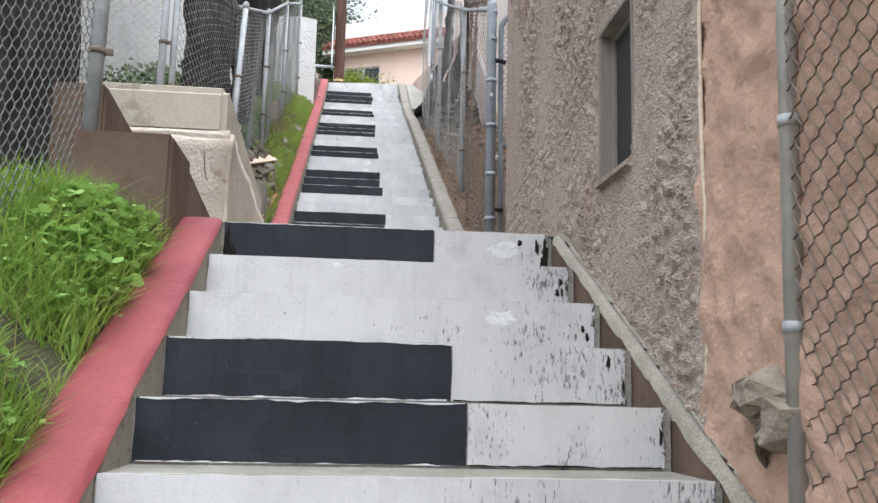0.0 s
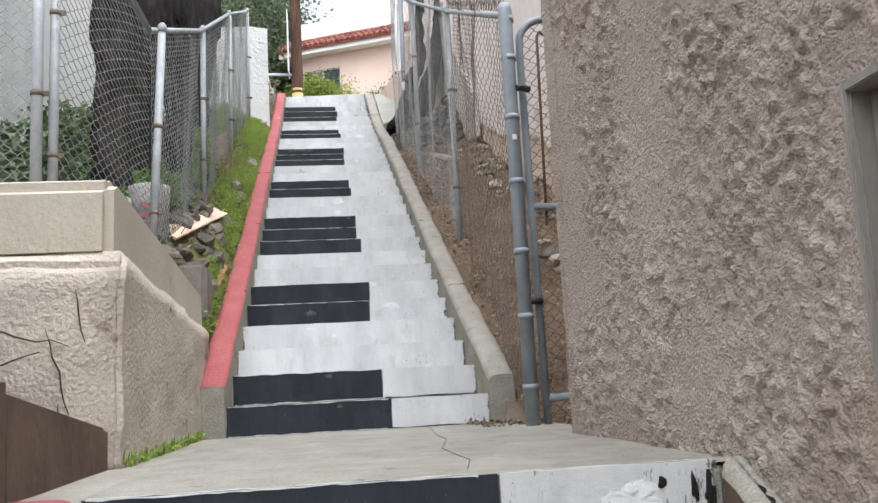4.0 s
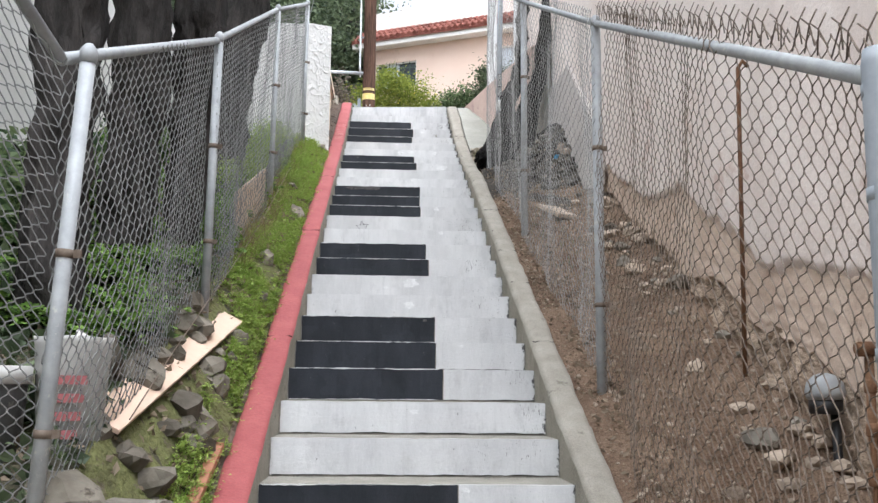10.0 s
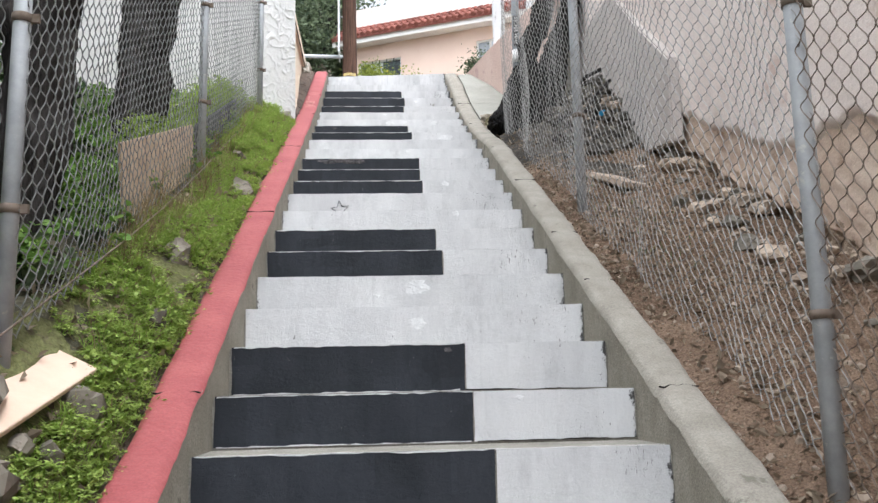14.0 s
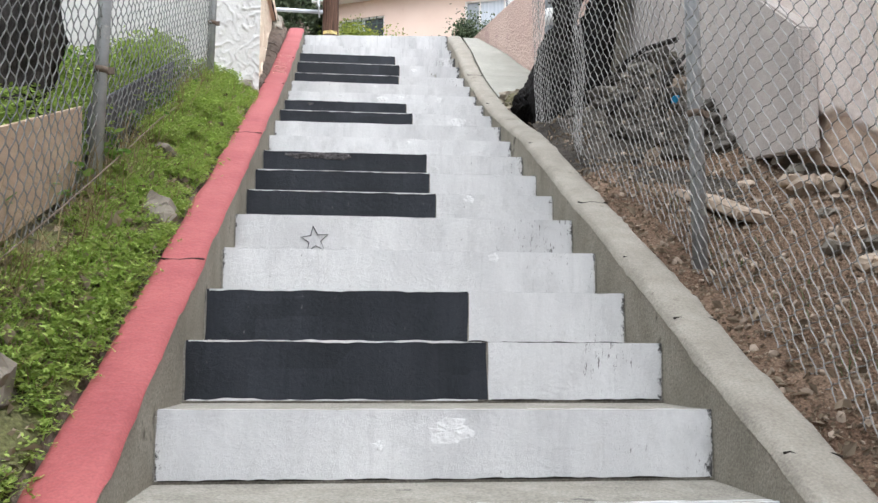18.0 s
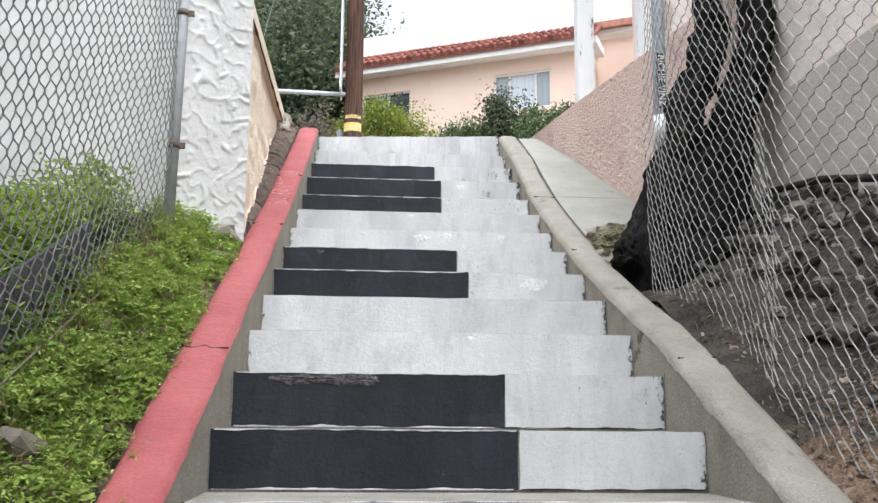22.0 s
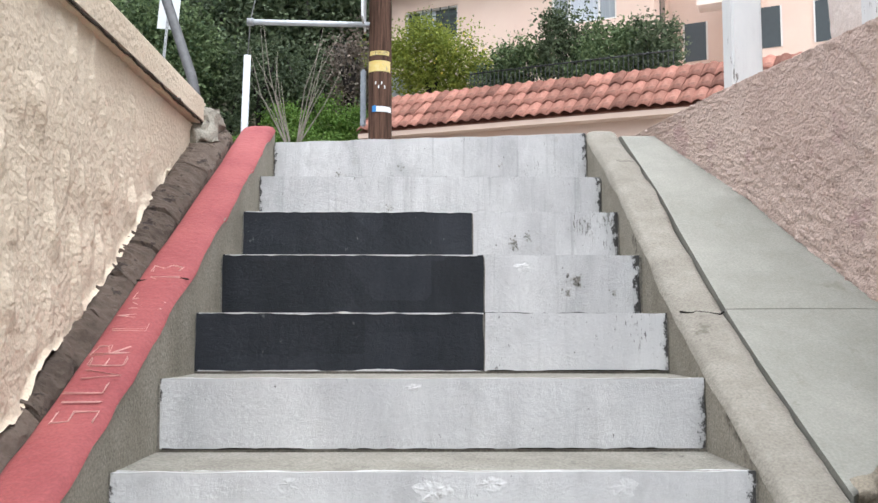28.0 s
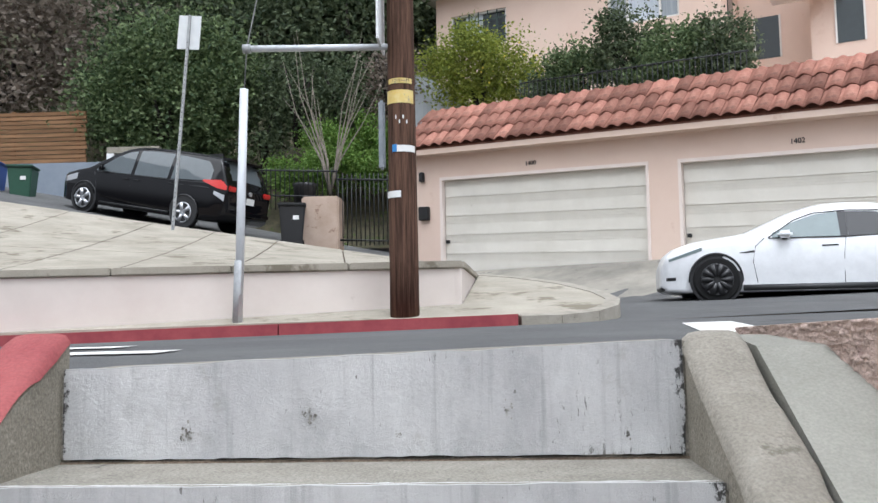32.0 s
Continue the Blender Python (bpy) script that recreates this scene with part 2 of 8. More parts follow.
STUCCO_WHITE = surf("white_stucco", (0.54, 0.53, 0.505), (0.63, 0.62, 0.595), 2.5, 0.9, 0.4, 40, (0.5, 0.48, 0.45), 5, 0.68, fine=0.05)
STUCCO_BEIGE = surf("beige_stucco", (0.64, 0.535, 0.41), (0.72, 0.62, 0.485), 2.5, 0.9, 0.8, 60, (0.46, 0.36, 0.265), 6, 0.72, fine=0.08)
BROWNCON = surf("brown_stained_concrete", (0.085, 0.058, 0.042), (0.15, 0.108, 0.08), 4, 0.9, 0.4, 30, (0.09, 0.065, 0.05), 5, 0.62)
DIRT = surf("brown_dirt", (0.105, 0.078, 0.058), (0.20, 0.155, 0.115), 3.0, 0.98, 0.9, 25, (0.26, 0.22, 0.17), 30, 0.66, fine=0.3, bdist=0.03)
SOIL = surf("dark_leafy_soil", (0.04, 0.038, 0.026), (0.09, 0.08, 0.05), 4.0, 0.98, 0.9, 25, (0.05, 0.075, 0.02), 5, 0.56, fine=0.3, bdist=0.03)
GALV = surf("galvanised_steel", (0.25, 0.26, 0.265), (0.36, 0.37, 0.37), 12, 0.65, 0.1, 80, (0.42, 0.41, 0.38), 25, 0.62, metal=0.15)
GREYPIPE = surf("grey_painted_pipe", (0.20, 0.225, 0.25), (0.29, 0.31, 0.33), 9, 0.55, 0.08, 60, (0.36, 0.34, 0.3), 10, 0.66)
WIRE = surf("galvanised_wire", (0.12, 0.12, 0.118), (0.24, 0.24, 0.23), 14, 0.6, metal=0.25)
RUSTWIRE = surf("rusty_wire", (0.10, 0.075, 0.055), (0.20, 0.16, 0.13), 20, 0.8, metal=0.2)
RUST = surf("rusty_iron", (0.10, 0.05, 0.03), (0.2, 0.11, 0.06), 20, 0.85, 0.3, 80)
BARK = surf("dark_bark", (0.012, 0.011, 0.010), (0.05, 0.044, 0.04), 9, 0.95, 1.0, 14, stretch=(1, 1, 0.25), bdist=0.06, fine=0.2)
WOODPOLE = surf("creosoted_pole_wood", (0.022, 0.012, 0.009), (0.135, 0.075, 0.05), 34, 0.85, 0.8, 50, stretch=(1, 1, 0.04), fine=0.2)
TAN = surf("tan_board", (0.55, 0.40, 0.30), (0.63, 0.48, 0.37), 5, 0.8, 0.1, 30)
FENCEWOOD = surf("brown_fence_boards", (0.13, 0.07, 0.035), (0.24, 0.135, 0.07), 8, 0.8, 0.3, 30, stretch=(0.1, 1, 1), vary=0.2)
WHITEPAINT = surf("peeling_white_paint", (0.66, 0.67, 0.67), (0.76, 0.77, 0.76), 4, 0.75, 0.4, 25, (0.20, 0.18, 0.16), 22, 0.60, stretch=(1, 1, 0.3))
DRIVE = surf("stained_driveway_concrete", (0.17, 0.16, 0.14), (0.30, 0.28, 0.24), 1.0, 0.9, 0.2, 60, (0.10, 0.095, 0.085), 1.6, 0.6, fine=0.12)
ASPHALT = surf("grey_asphalt", (0.085, 0.085, 0.085), (0.12, 0.12, 0.118), 0.8, 0.92, 0.4, 160, (0.06, 0.06, 0.06), 1.2, 0.62, fine=0.2)
ROADPAINT = surf("worn_white_road_paint", (0.55, 0.54, 0.5), (0.66, 0.65, 0.61), 4, 0.8, 0.1, 60, (0.25, 0.24, 0.22), 9, 0.66)
WALK = surf("old_sidewalk_concrete", (0.25, 0.228, 0.185), (0.36, 0.33, 0.275), 1.2, 0.9, 0.15, 80, (0.17, 0.15, 0.115), 1.3, 0.57, fine=0.16)
WALLPALE = surf("pale_pink_white_wall", (0.55, 0.485, 0.44), (0.63, 0.57, 0.52), 0.8, 0.9, 0.1, 60, (0.5, 0.44, 0.39), 2, 0.68)
TILE = surf("terracotta_roof_tile", (0.24, 0.105, 0.078), (0.36, 0.185, 0.14), 4, 0.88, 0.2, 40, (0.22, 0.115, 0.09), 5, 0.58, vary=0.42, fine=0.14)
TILEBAND = surf("weathered_red_tile", (0.16, 0.055, 0.042), (0.27, 0.11, 0.085), 4, 0.88, 0.2, 40, (0.13, 0.05, 0.04), 5, 0.62, vary=0.3, fine=0.1)
APT = surf("pink_apartment_stucco", (0.66, 0.50, 0.41), (0.72, 0.57, 0.475), 0.4, 0.9, 0.1, 40, (0.60, 0.43, 0.34), 0.5, 0.58)
APTPALE = surf("pale_parapet_stucco", (0.72, 0.62, 0.56), (0.80, 0.71, 0.65), 0.5, 0.9, 0.1, 40, (0.56, 0.41, 0.34), 0.6, 0.64)
DOORWHITE = surf("cream_garage_door", (0.64, 0.605, 0.53), (0.72, 0.685, 0.61), 1.2, 0.6, 0.05, 40, (0.45, 0.41, 0.33), 3, 0.7)
TRIMWHITE = plain("white_trim", (0.7, 0.68, 0.64), 0.6)
IRON = plain("black_iron", (0.014, 0.015, 0.016), 0.5, 0.3)
# near-black for dark glass, also painted into hollows that are only unlit
SHADEGLASS = plain("painted_shade_and_dark_glass", (0.008, 0.008, 0.009), 0.4)
CARBLACK = plain("black_car_paint", (0.005, 0.005, 0.006), 0.05)
CARBLACK.node_tree.nodes["Principled BSDF"].inputs["Specular IOR Level"].default_value = 0.28
CARWHITE = plain("white_car_paint", (0.78, 0.79, 0.8), 0.18)
CARGLASS = plain("green_tinted_car_glass", (0.16, 0.20, 0.20), 0.03)
WINDOWDARK = plain("dark_window_glass", (0.05, 0.06, 0.062), 0.05)
# lighter grey base: reflected sky is put into the van glass colour
VANGLASS = plain("grey_reflection_glass", (0.085, 0.10, 0.108), 0.02)
DARKCABLE = surf("dark_grey_cable_sheath", (0.06, 0.06, 0.062), (0.11, 0.11, 0.112), 20, 0.6, 0.2, 60)
TYRE = plain("tyre_rubber", (0.014, 0.014, 0.014), 0.8)
ALLOY = plain("silver_alloy", (0.55, 0.56, 0.58), 0.3, 0.8)
BLACKWHEEL = plain("black_alloy", (0.016, 0.016, 0.017), 0.4)
REDLAMP = plain("red_lamp", (0.5, 0.03, 0.025), 0.2)
PLASTICBLACK = plain("black_plastic", (0.015, 0.015, 0.016), 0.5)
BINBLUE, BINGREEN = plain("blue_plastic", (0.02, 0.08, 0.33), 0.5), plain("green_plastic", (0.02, 0.075, 0.045), 0.5)
YELLOW = surf("yellow_tag", (0.60, 0.43, 0.10), (0.66, 0.55, 0.28), 9, 0.6, spots=(0.3, 0.27, 0.2), spot_scale=14, spot_cut=0.6)
TAPEWHITE = plain("white_tag", (0.72, 0.72, 0.7), 0.6)
INK = plain("dark_ink", (0.02, 0.02, 0.022), 0.7)
CHALK = plain("pale_scratch", (0.62, 0.37, 0.33), 0.9)
ROCK = surf("grey_rock", (0.13, 0.118, 0.095), (0.26, 0.235, 0.195), 5, 0.95, 0.6, 25, vary=0.25)
GRASS = leafy("grass_blades", (0.14, 0.25, 0.03), (0.33, 0.45, 0.10))
CLOVER = leafy("weed_leaves", (0.20, 0.29, 0.05), (0.36, 0.45, 0.115))
BROADLEAF = leafy("broad_weed_leaves", (0.15, 0.29, 0.06), (0.34, 0.50, 0.14))
DRYGRASS = leafy("dry_stalks", (0.22, 0.17, 0.08), (0.36, 0.28, 0.14))
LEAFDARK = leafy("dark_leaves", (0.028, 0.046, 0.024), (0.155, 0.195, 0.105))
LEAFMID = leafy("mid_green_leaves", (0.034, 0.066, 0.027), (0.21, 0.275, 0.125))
LEAFBRIGHT = leafy("bright_leaves", (0.08, 0.165, 0.03), (0.22, 0.34, 0.075))
LEAFLEMON = leafy("lemon_tree_leaves", (0.11, 0.15, 0.02), (0.30, 0.34, 0.06))
TWIG = leafy("bare_twigs", (0.11, 0.09, 0.072), (0.27, 0.225, 0.18))
LITTER = leafy("fallen_leaves", (0.10, 0.075, 0.05), (0.36, 0.29, 0.21), 0.8)

# ---- mesh helpers ----
def thing(name, bm=None, mat=None, label="", category="", group="", kind="", m=None):
    """A top-level thing: a mesh of its own, or an empty when no mesh is given."""
    me = None
    if bm is not None:
        me = bpy.data.meshes.new(name)
        bm.to_mesh(me)
        bm.free()
        if mat:
            me.materials.append(mat)
    ob = new(name, me)
    if m is not None:
        ob.matrix_world = m
    return tagged(ob, label, category, group, kind)


def part(name, bm, mat, parent, label="", m=None, kind=""):
    """One mesh object under a thing or a part."""
    me = bpy.data.meshes.new(name)
    bm.to_mesh(me)
    bm.free()
    me.materials.append(mat)
    ob = new(name, me)
    ob.parent = parent
    if m is not None:
        ob.matrix_basis = m
    return tagged(ob, label, "", "", kind)


def raw(name, verts, faces, mat, parent=None, label="", category="", kind="", smooth=False):
    me = bpy.data.meshes.new(name)
    me.from_pydata([tuple(v) for v in verts], [], [tuple(f) for f in faces])
    me.materials.append(mat)
    if smooth:
        me.polygons.foreach_set("use_smooth", [True] * len(me.polygons))
    ob = new(name, me)
    if parent is not None:
        ob.parent = parent
    return tagged(ob, label, category, "", kind)


def box(x0, x1, y0, y1, z0, z1, bevel=0.0, bm=None, seg=2):
    bm = bm or bmesh.new()
    made = bmesh.ops.create_cube(bm, size=1)["verts"]
    bmesh.ops.scale(bm, vec=(x1 - x0, y1 - y0, z1 - z0), verts=made)
    bmesh.ops.translate(bm, vec=((x0 + x1) / 2, (y0 + y1) / 2, (z0 + z1) / 2), verts=made)
    if bevel:
        edges = list({e for v in made for e in v.link_edges})
        bmesh.ops.bevel(bm, geom=edges, offset=bevel, segments=seg, affect="EDGES", clamp_overlap=True)
    return bm


def prism(profile, x0, x1, axis="x", bevel=0.0, bm=None):
    """A closed outline drawn across an axis and carried from x0 to x1 along it."""
    bm = bm or bmesh.new()
    def at(u, v, w):
        return {"x": (w, u, v), "y": (u, w, v), "z": (u, v, w)}[axis]
    a = [bm.verts.new(at(u, v, x0)) for u, v in profile]
    b = [bm.verts.new(at(u, v, x1)) for u, v in profile]
    faces = [bm.faces.new(a), bm.faces.new(b[::-1])]
    for i in range(len(a)):
        j = (i + 1) % len(a)
        faces.append(bm.faces.new((a[j], a[i], b[i], b[j])))
    bmesh.ops.recalc_face_normals(bm, faces=faces)
    if bevel:
        bmesh.ops.bevel(bm, geom=list({e for f in faces for e in f.edges}), offset=bevel, segments=2, affect="EDGES", clamp_overlap=True)
    return bm


def rod(points, radius, sides=10, bm=None, radii=None, caps=True):
    """A round bar along a line of points."""
    bm = bm or bmesh.new()
    pts = [Vector(p) for p in points]
    rings, side = [], None
    for i, p in enumerate(pts):
        d = (pts[min(i + 1, len(pts) - 1)] - pts[max(i - 1, 0)]).normalized()
        if side is None:
            side = d.orthogonal().normalized()
        side = (side - d * side.dot(d)).normalized()
        up = d.cross(side)
        r = radii[i] if radii else radius
        rings.append([bm.verts.new(p + r * (math.cos(a) * side + math.sin(a) * up)) for a in (2 * math.pi * k / sides for k in range(sides))])
    for a, b in zip(rings, rings[1:]):
        for k in range(sides):
            f = bm.faces.new((a[k], a[(k + 1) % sides], b[(k + 1) % sides], b[k]))
            f.smooth = True
    if caps:
        bm.faces.new(rings[0][::-1])
        bm.faces.new(rings[-1])
    return bm


def rough_up(bm, amount, scale=3.0, seed=0.0, flat=(1, 1, 1)):
    for v in bm.verts:
        d = noise.noise_vector(v.co * scale + Vector((seed, seed * 1.7, -seed)))
        v.co += Vector((d.x * flat[0], d.y * flat[1], d.z * flat[2])) * amount
    return bm


def stone(size, seed, squash=(1, 1, 0.7), cuts=2):
    bm = bmesh.new()
    bmesh.ops.create_icosphere(bm, subdivisions=cuts, radius=size)
    rough_up(bm, size * 0.55, 1.1 / size, seed)
    bmesh.ops.scale(bm, vec=squash, verts=bm.verts)
    return bm


def sheet(us, vs, at):
    """A grid of points at(u, v) over two lists of numbers."""
    us, vs = list(us), list(vs)
    verts = [at(u, v) for v in vs for u in us]
    n = len(us)
    faces = [(j * n + i, j * n + i + 1, (j + 1) * n + i + 1, (j + 1) * n + i) for j in range(len(vs) - 1) for i in range(n - 1)]
    return verts, faces


def leaves(name, centres, size, mat, parent=None, label="", kind="stuff", seed=1, up=0.3, long=1.6):
    """Many small folded leaves, each two quads, at the given centres."""
    rng = np.random.default_rng(seed)
    c = np.asarray(centres, float)
    n = len(c)
    d = rng.normal(size=(n, 3))
    d[:, 2] = d[:, 2] * 0.6 + up
    d /= np.linalg.norm(d, axis=1, keepdims=True)
    s = np.cross(d, rng.normal(size=(n, 3)))
    s /= np.linalg.norm(s, axis=1, keepdims=True)
    nn = np.cross(d, s)
    L = (size * rng.uniform(0.6, 1.3, (n, 1)))
    wd = L / long * 0.5
    p0, p3 = c, c + d * L
    pm = c + d * L * 0.5
    a, b = pm + s * wd + nn * wd * 0.35, pm - s * wd + nn * wd * 0.35
    verts = np.stack([p0, a, p3, b, pm], 1).reshape(-1, 3)
    k = np.arange(n)[:, None] * 5
    faces = np.concatenate([k + [0, 1, 4], k + [1, 2, 4], k + [2, 3, 4], k + [3, 0, 4]], 0)
    return raw(name, verts.tolist(), faces.tolist(), mat, parent, label, kind=kind)


def blades(name, roots, height, width, mat, parent=None, label="", seed=1, lean=0.5, kind="stuff"):
    """Grass: bent blades of two joints at the given roots."""
    rng = np.random.default_rng(seed)
    c = np.asarray(roots, float)
    n = len(c)
    ang = rng.uniform(0, 2 * math.pi, n)
    out = np.stack([np.cos(ang), np.sin(ang), 0 * ang], 1)
    side = np.stack([-np.sin(ang), np.cos(ang), 0 * ang], 1)
    h = (height * rng.uniform(0.5, 1.35, n))[:, None]
    w = width * rng.uniform(0.7, 1.3, n)[:, None]
    b = (lean * rng.uniform(0.3, 1.4, n))[:, None] * h
    zed = np.array([0, 0, 1.0])
    v = np.stack([c - side * w, c + side * w, c + out * b * 0.35 + zed * h * 0.6 - side * w * 0.8, c + out * b * 0.35 + zed * h * 0.6 + side * w * 0.8, c + out * b + zed * h], 1).reshape(-1, 3)
    k = np.arange(n)[:, None] * 5
    faces = (k + [0, 1, 3, 2]).tolist() + (k + [2, 3, 4]).tolist()
    return raw(name, v.tolist(), faces, mat, parent, label, kind=kind)


def sprigs(name, roots, mat, label, seed, per=10, spread=0.035, height=0.04, size=0.016, leaflets=3, wide=0.8):
    """Low weeds: tufts of short stems, each with a few rounded leaflets held nearly level."""
    rng = np.random.default_rng(seed)
    c = np.repeat(np.asarray(roots, float), per, axis=0)
    n = len(c)
    r, a = np.abs(rng.normal(0, spread, n)), rng.uniform(0, 2 * math.pi, n)
    dome = np.clip(1 - (r / (2.6 * spread)) ** 2, 0.1, 1)
    tip = c + np.stack([r * np.cos(a), r * np.sin(a), height * dome * rng.uniform(0.45, 1.15, n)], 1)
    tip = np.repeat(tip, leaflets, axis=0)
    n *= leaflets
    a = np.repeat(rng.uniform(0, 2 * math.pi, n // leaflets), leaflets) + np.tile(np.arange(leaflets) * 2 * math.pi / leaflets, n // leaflets) + rng.normal(0, 0.3, n)
    t = rng.normal(0.1, 0.35, n)
    d = np.stack([np.cos(a) * np.cos(t), np.sin(a) * np.cos(t), np.sin(t)], 1)
    k = rng.normal(0, 0.35, n)
    e = np.stack([-np.sin(a) * np.cos(k), np.cos(a) * np.cos(k), np.sin(k)], 1)
    L = (size * rng.uniform(0.6, 1.35, n))[:, None]
    W = L * wide * 0.5
    v = np.stack([tip, tip + d * L * 0.35 + e * W * 0.9, tip + d * L * 0.75 + e * W * 0.8, tip + d * L, tip + d * L * 0.75 - e * W * 0.8, tip + d * L * 0.35 - e * W * 0.9], 1).reshape(-1, 3)
    f = np.arange(n)[:, None] * 6 + np.arange(6)
    return raw(name, v.tolist(), f.tolist(), mat, None, label, kind="stuff")


def chain(name, a, b, height, parent, mat=WIRE, cell=0.066, wire=0.0019, rise_a=0.0, bulge=0.0, seed=0, top=None):
    """Chain-link mesh between two foot points, sheared along the slope: woven zigzag wires as thin three-sided bars."""
    a, b = Vector(a), Vector(b)
    run = math.hypot(b.x - a.x, b.y - a.y)
    cols, rows = max(2, int(run / (cell * 0.5))), int(height / (cell * 0.5))
    out = Vector((-(b.y - a.y), b.x - a.x, 0)).normalized()
    segs = []
    def at(i, j, off):
        u, v = i / cols, j / rows
        p = a.lerp(b, u)
        h = height if top is None else height + (top - height) * u
        w = bulge * noise.noise(Vector((p.x * 1.3, p.y * 1.3, v * 2 + seed))) + bulge * 0.12 * noise.noise(Vector((u * run * 7, v * 9, seed)))
        return (p.x + out.x * (off + w), p.y + out.y * (off + w), p.z + rise_a + v * h)
    def bend(u0, u1, j):
        """One slanting wire, steep at its two knuckles."""
        k = 0.002 * (1 if j % 2 else -1)
        pts = [at(u0 + (u1 - u0) * f, j + g, k * (1 - 2 * g)) for f, g in ((0.0, 0.0), (0.13, 0.26), (0.87, 0.74), (1.0, 1.0))]
        segs.extend(zip(pts, pts[1:]))
    for i in range(0, cols, 2):
        for j in range(rows):
            u0, u1 = (i, i + 1) if j % 2 == 0 else (i + 1, i)
            bend(u0, u1, j)
            u0, u1 = (i + 2, i + 1) if j % 2 == 0 else (i + 1, i + 2)
            if i + 2 <= cols:
                bend(u0, u1, j)
    s = np.array(segs)
    d = s[:, 1] - s[:, 0]
    d /= np.linalg.norm(d, axis=1, keepdims=True)
    o = np.array([out.x, out.y, 0.0])
    e = np.cross(d, o)
    e /= np.linalg.norm(e, axis=1, keepdims=True)
    ring = [o * wire, (-0.5 * o + 0.866 * e) * wire, (-0.5 * o - 0.866 * e) * wire]
    v = np.stack([s[:, 0] + r for r in ring] + [s[:, 1] + r for r in ring], 1).reshape(-1, 3)
    k = np.arange(len(s))[:, None] * 6
    faces = np.concatenate([k + [0, 1, 4, 3], k + [1, 2, 5, 4], k + [2, 0, 3, 5]], 0)
    return raw(name, v.tolist(), faces.tolist(), mat, parent, kind="stuff")


def letters(text, size, depth, mat, parent, m, label="", thin=0.0):
    c = bpy.data.curves.new("writing", "FONT")
    c.body, c.size, c.extrude, c.align_x, c.align_y = text, size, depth, "CENTER", "CENTER"
    c.offset = -thin
    c.materials.append(mat)
    ob = new("writing", c)
    ob.parent = parent
    ob.matrix_basis = m
    return tagged(ob, label)

# ---- plan ----
# Noses of the upper flight, 1 to 31, and of the lower one, 0 down to -9.
RUNS = [0.364, 0.361, 0.357, 0.357, 0.359, 0.359, 0.359, 0.351, 0.346, 0.345, 0.343, 0.351, 0.355, 0.351, 0.349, 0.340, 0.352, 0.352, 0.349, 0.338, 0.343, 0.352, 0.354, 0.348, 0.343, 0.336, 0.322, 0.324, 0.313, 0.320]
RISES = [0.164, 0.157, 0.168, 0.168, 0.171, 0.171, 0.160, 0.170, 0.162, 0.171, 0.168, 0.169, 0.167, 0.166, 0.170, 0.172, 0.160, 0.161, 0.168, 0.161, 0.168, 0.161, 0.164, 0.162, 0.176, 0.168, 0.193, 0.182, 0.180, 0.172]
NOSE = {0: (0.208, 0.047), 1: (3.01, 0.196)}
for i, (u, r) in enumerate(zip(RUNS, RISES)):
    NOSE[i + 2] = (NOSE[i + 1][0] + u, NOSE[i + 1][1] + r)
for i, (u, r) in enumerate(zip((0.38, 0.357, 0.341, 0.326, 0.325, 0.33, 0.33, 0.33, 0.33), (0.194, 0.175, 0.169, 0.17, 0.16, 0.168, 0.168, 0.168, 0.168))):
    NOSE[-i - 1] = (NOSE[-i][0] - u, NOSE[-i][1] - r)
NY, NZ = [NOSE[i][0] for i in sorted(NOSE)], [NOSE[i][1] for i in sorted(NOSE)]
XL, XR, XM = -0.672, 0.678, 0.160
LAND = 0.042


def nose_z(y):
    """Height of the line through the noses."""
    return float(np.interp(y, NY, NZ)) if y < 0.208 or y > 3.01 else (LAND if y < 2.7 else LAND + 0.15 * (y - 2.7) / 0.31)


def hill(x, y):
    """The bare ground, left and right of the stairs and past the street."""
    n = nose_z(min(y, 13.4))
    bump = 0.05 * noise.noise(Vector((x * 1.7, y * 1.7, 0))) + 0.02 * noise.noise(Vector((x * 6, y * 6, 3)))
    if y > 13.3:
        far = max(0.0, y - 20.5)
        return min(5.1, n) - 0.02 - 0.05 * min(1, y - 13.3) + (0.14 * far if y > 34 else 0) * 1.0
    if x < -0.75:
        lift = float(np.interp(y, (-4, -0.4, 0.2, 1.2, 3.0, 4.0, 5.6, 7.0, 8.5, 10.8, 12.0, 13.4), (0.1, 0.22, 0.0, 0.0, 0.45, 0.58, 0.44, 0.3, 0.2, 0.2, 0.1, 0.0)))
        if x > -0.835:
            return n - 0.12
        u = min(1.0, (-0.835 - x) / 0.30)
        far = max(0.0, -1.15 - x)
        return n + (0.08 if y > 2.9 else -0.01) * (1 - u) + lift * u + 0.10 * min(far, 4) + bump * min(1, u + far)
    if x > 0.75:
        u = min(1.0, (x - 0.75) / 0.3)
        s = min(1.0, max(0.0, (y - 2.7) / 0.9))
        side = float(np.interp(x, (0.8, 1.0, 1.35, 1.6, 1.8, 2.2, 4.0), (0.03, 0.075, 0.0, 0.04, 0.13, 0.16, 0.3)))
        heap = 0.34 * math.exp(-((y - 10.3) / 0.8) ** 2) * min(1.0, max(0.0, (x - 1.05) / 0.55))
        sink = 0.24 * min(1.0, max(0.0, (y - 10.2) / 0.8)) * min(1.0, max(0.0, (1.5 - x) / 0.4))
        return n + s * side - (1 - s) * (0.04 + 0.04 * u) + heap + bump * u * 0.6 - sink
    return n - 0.45

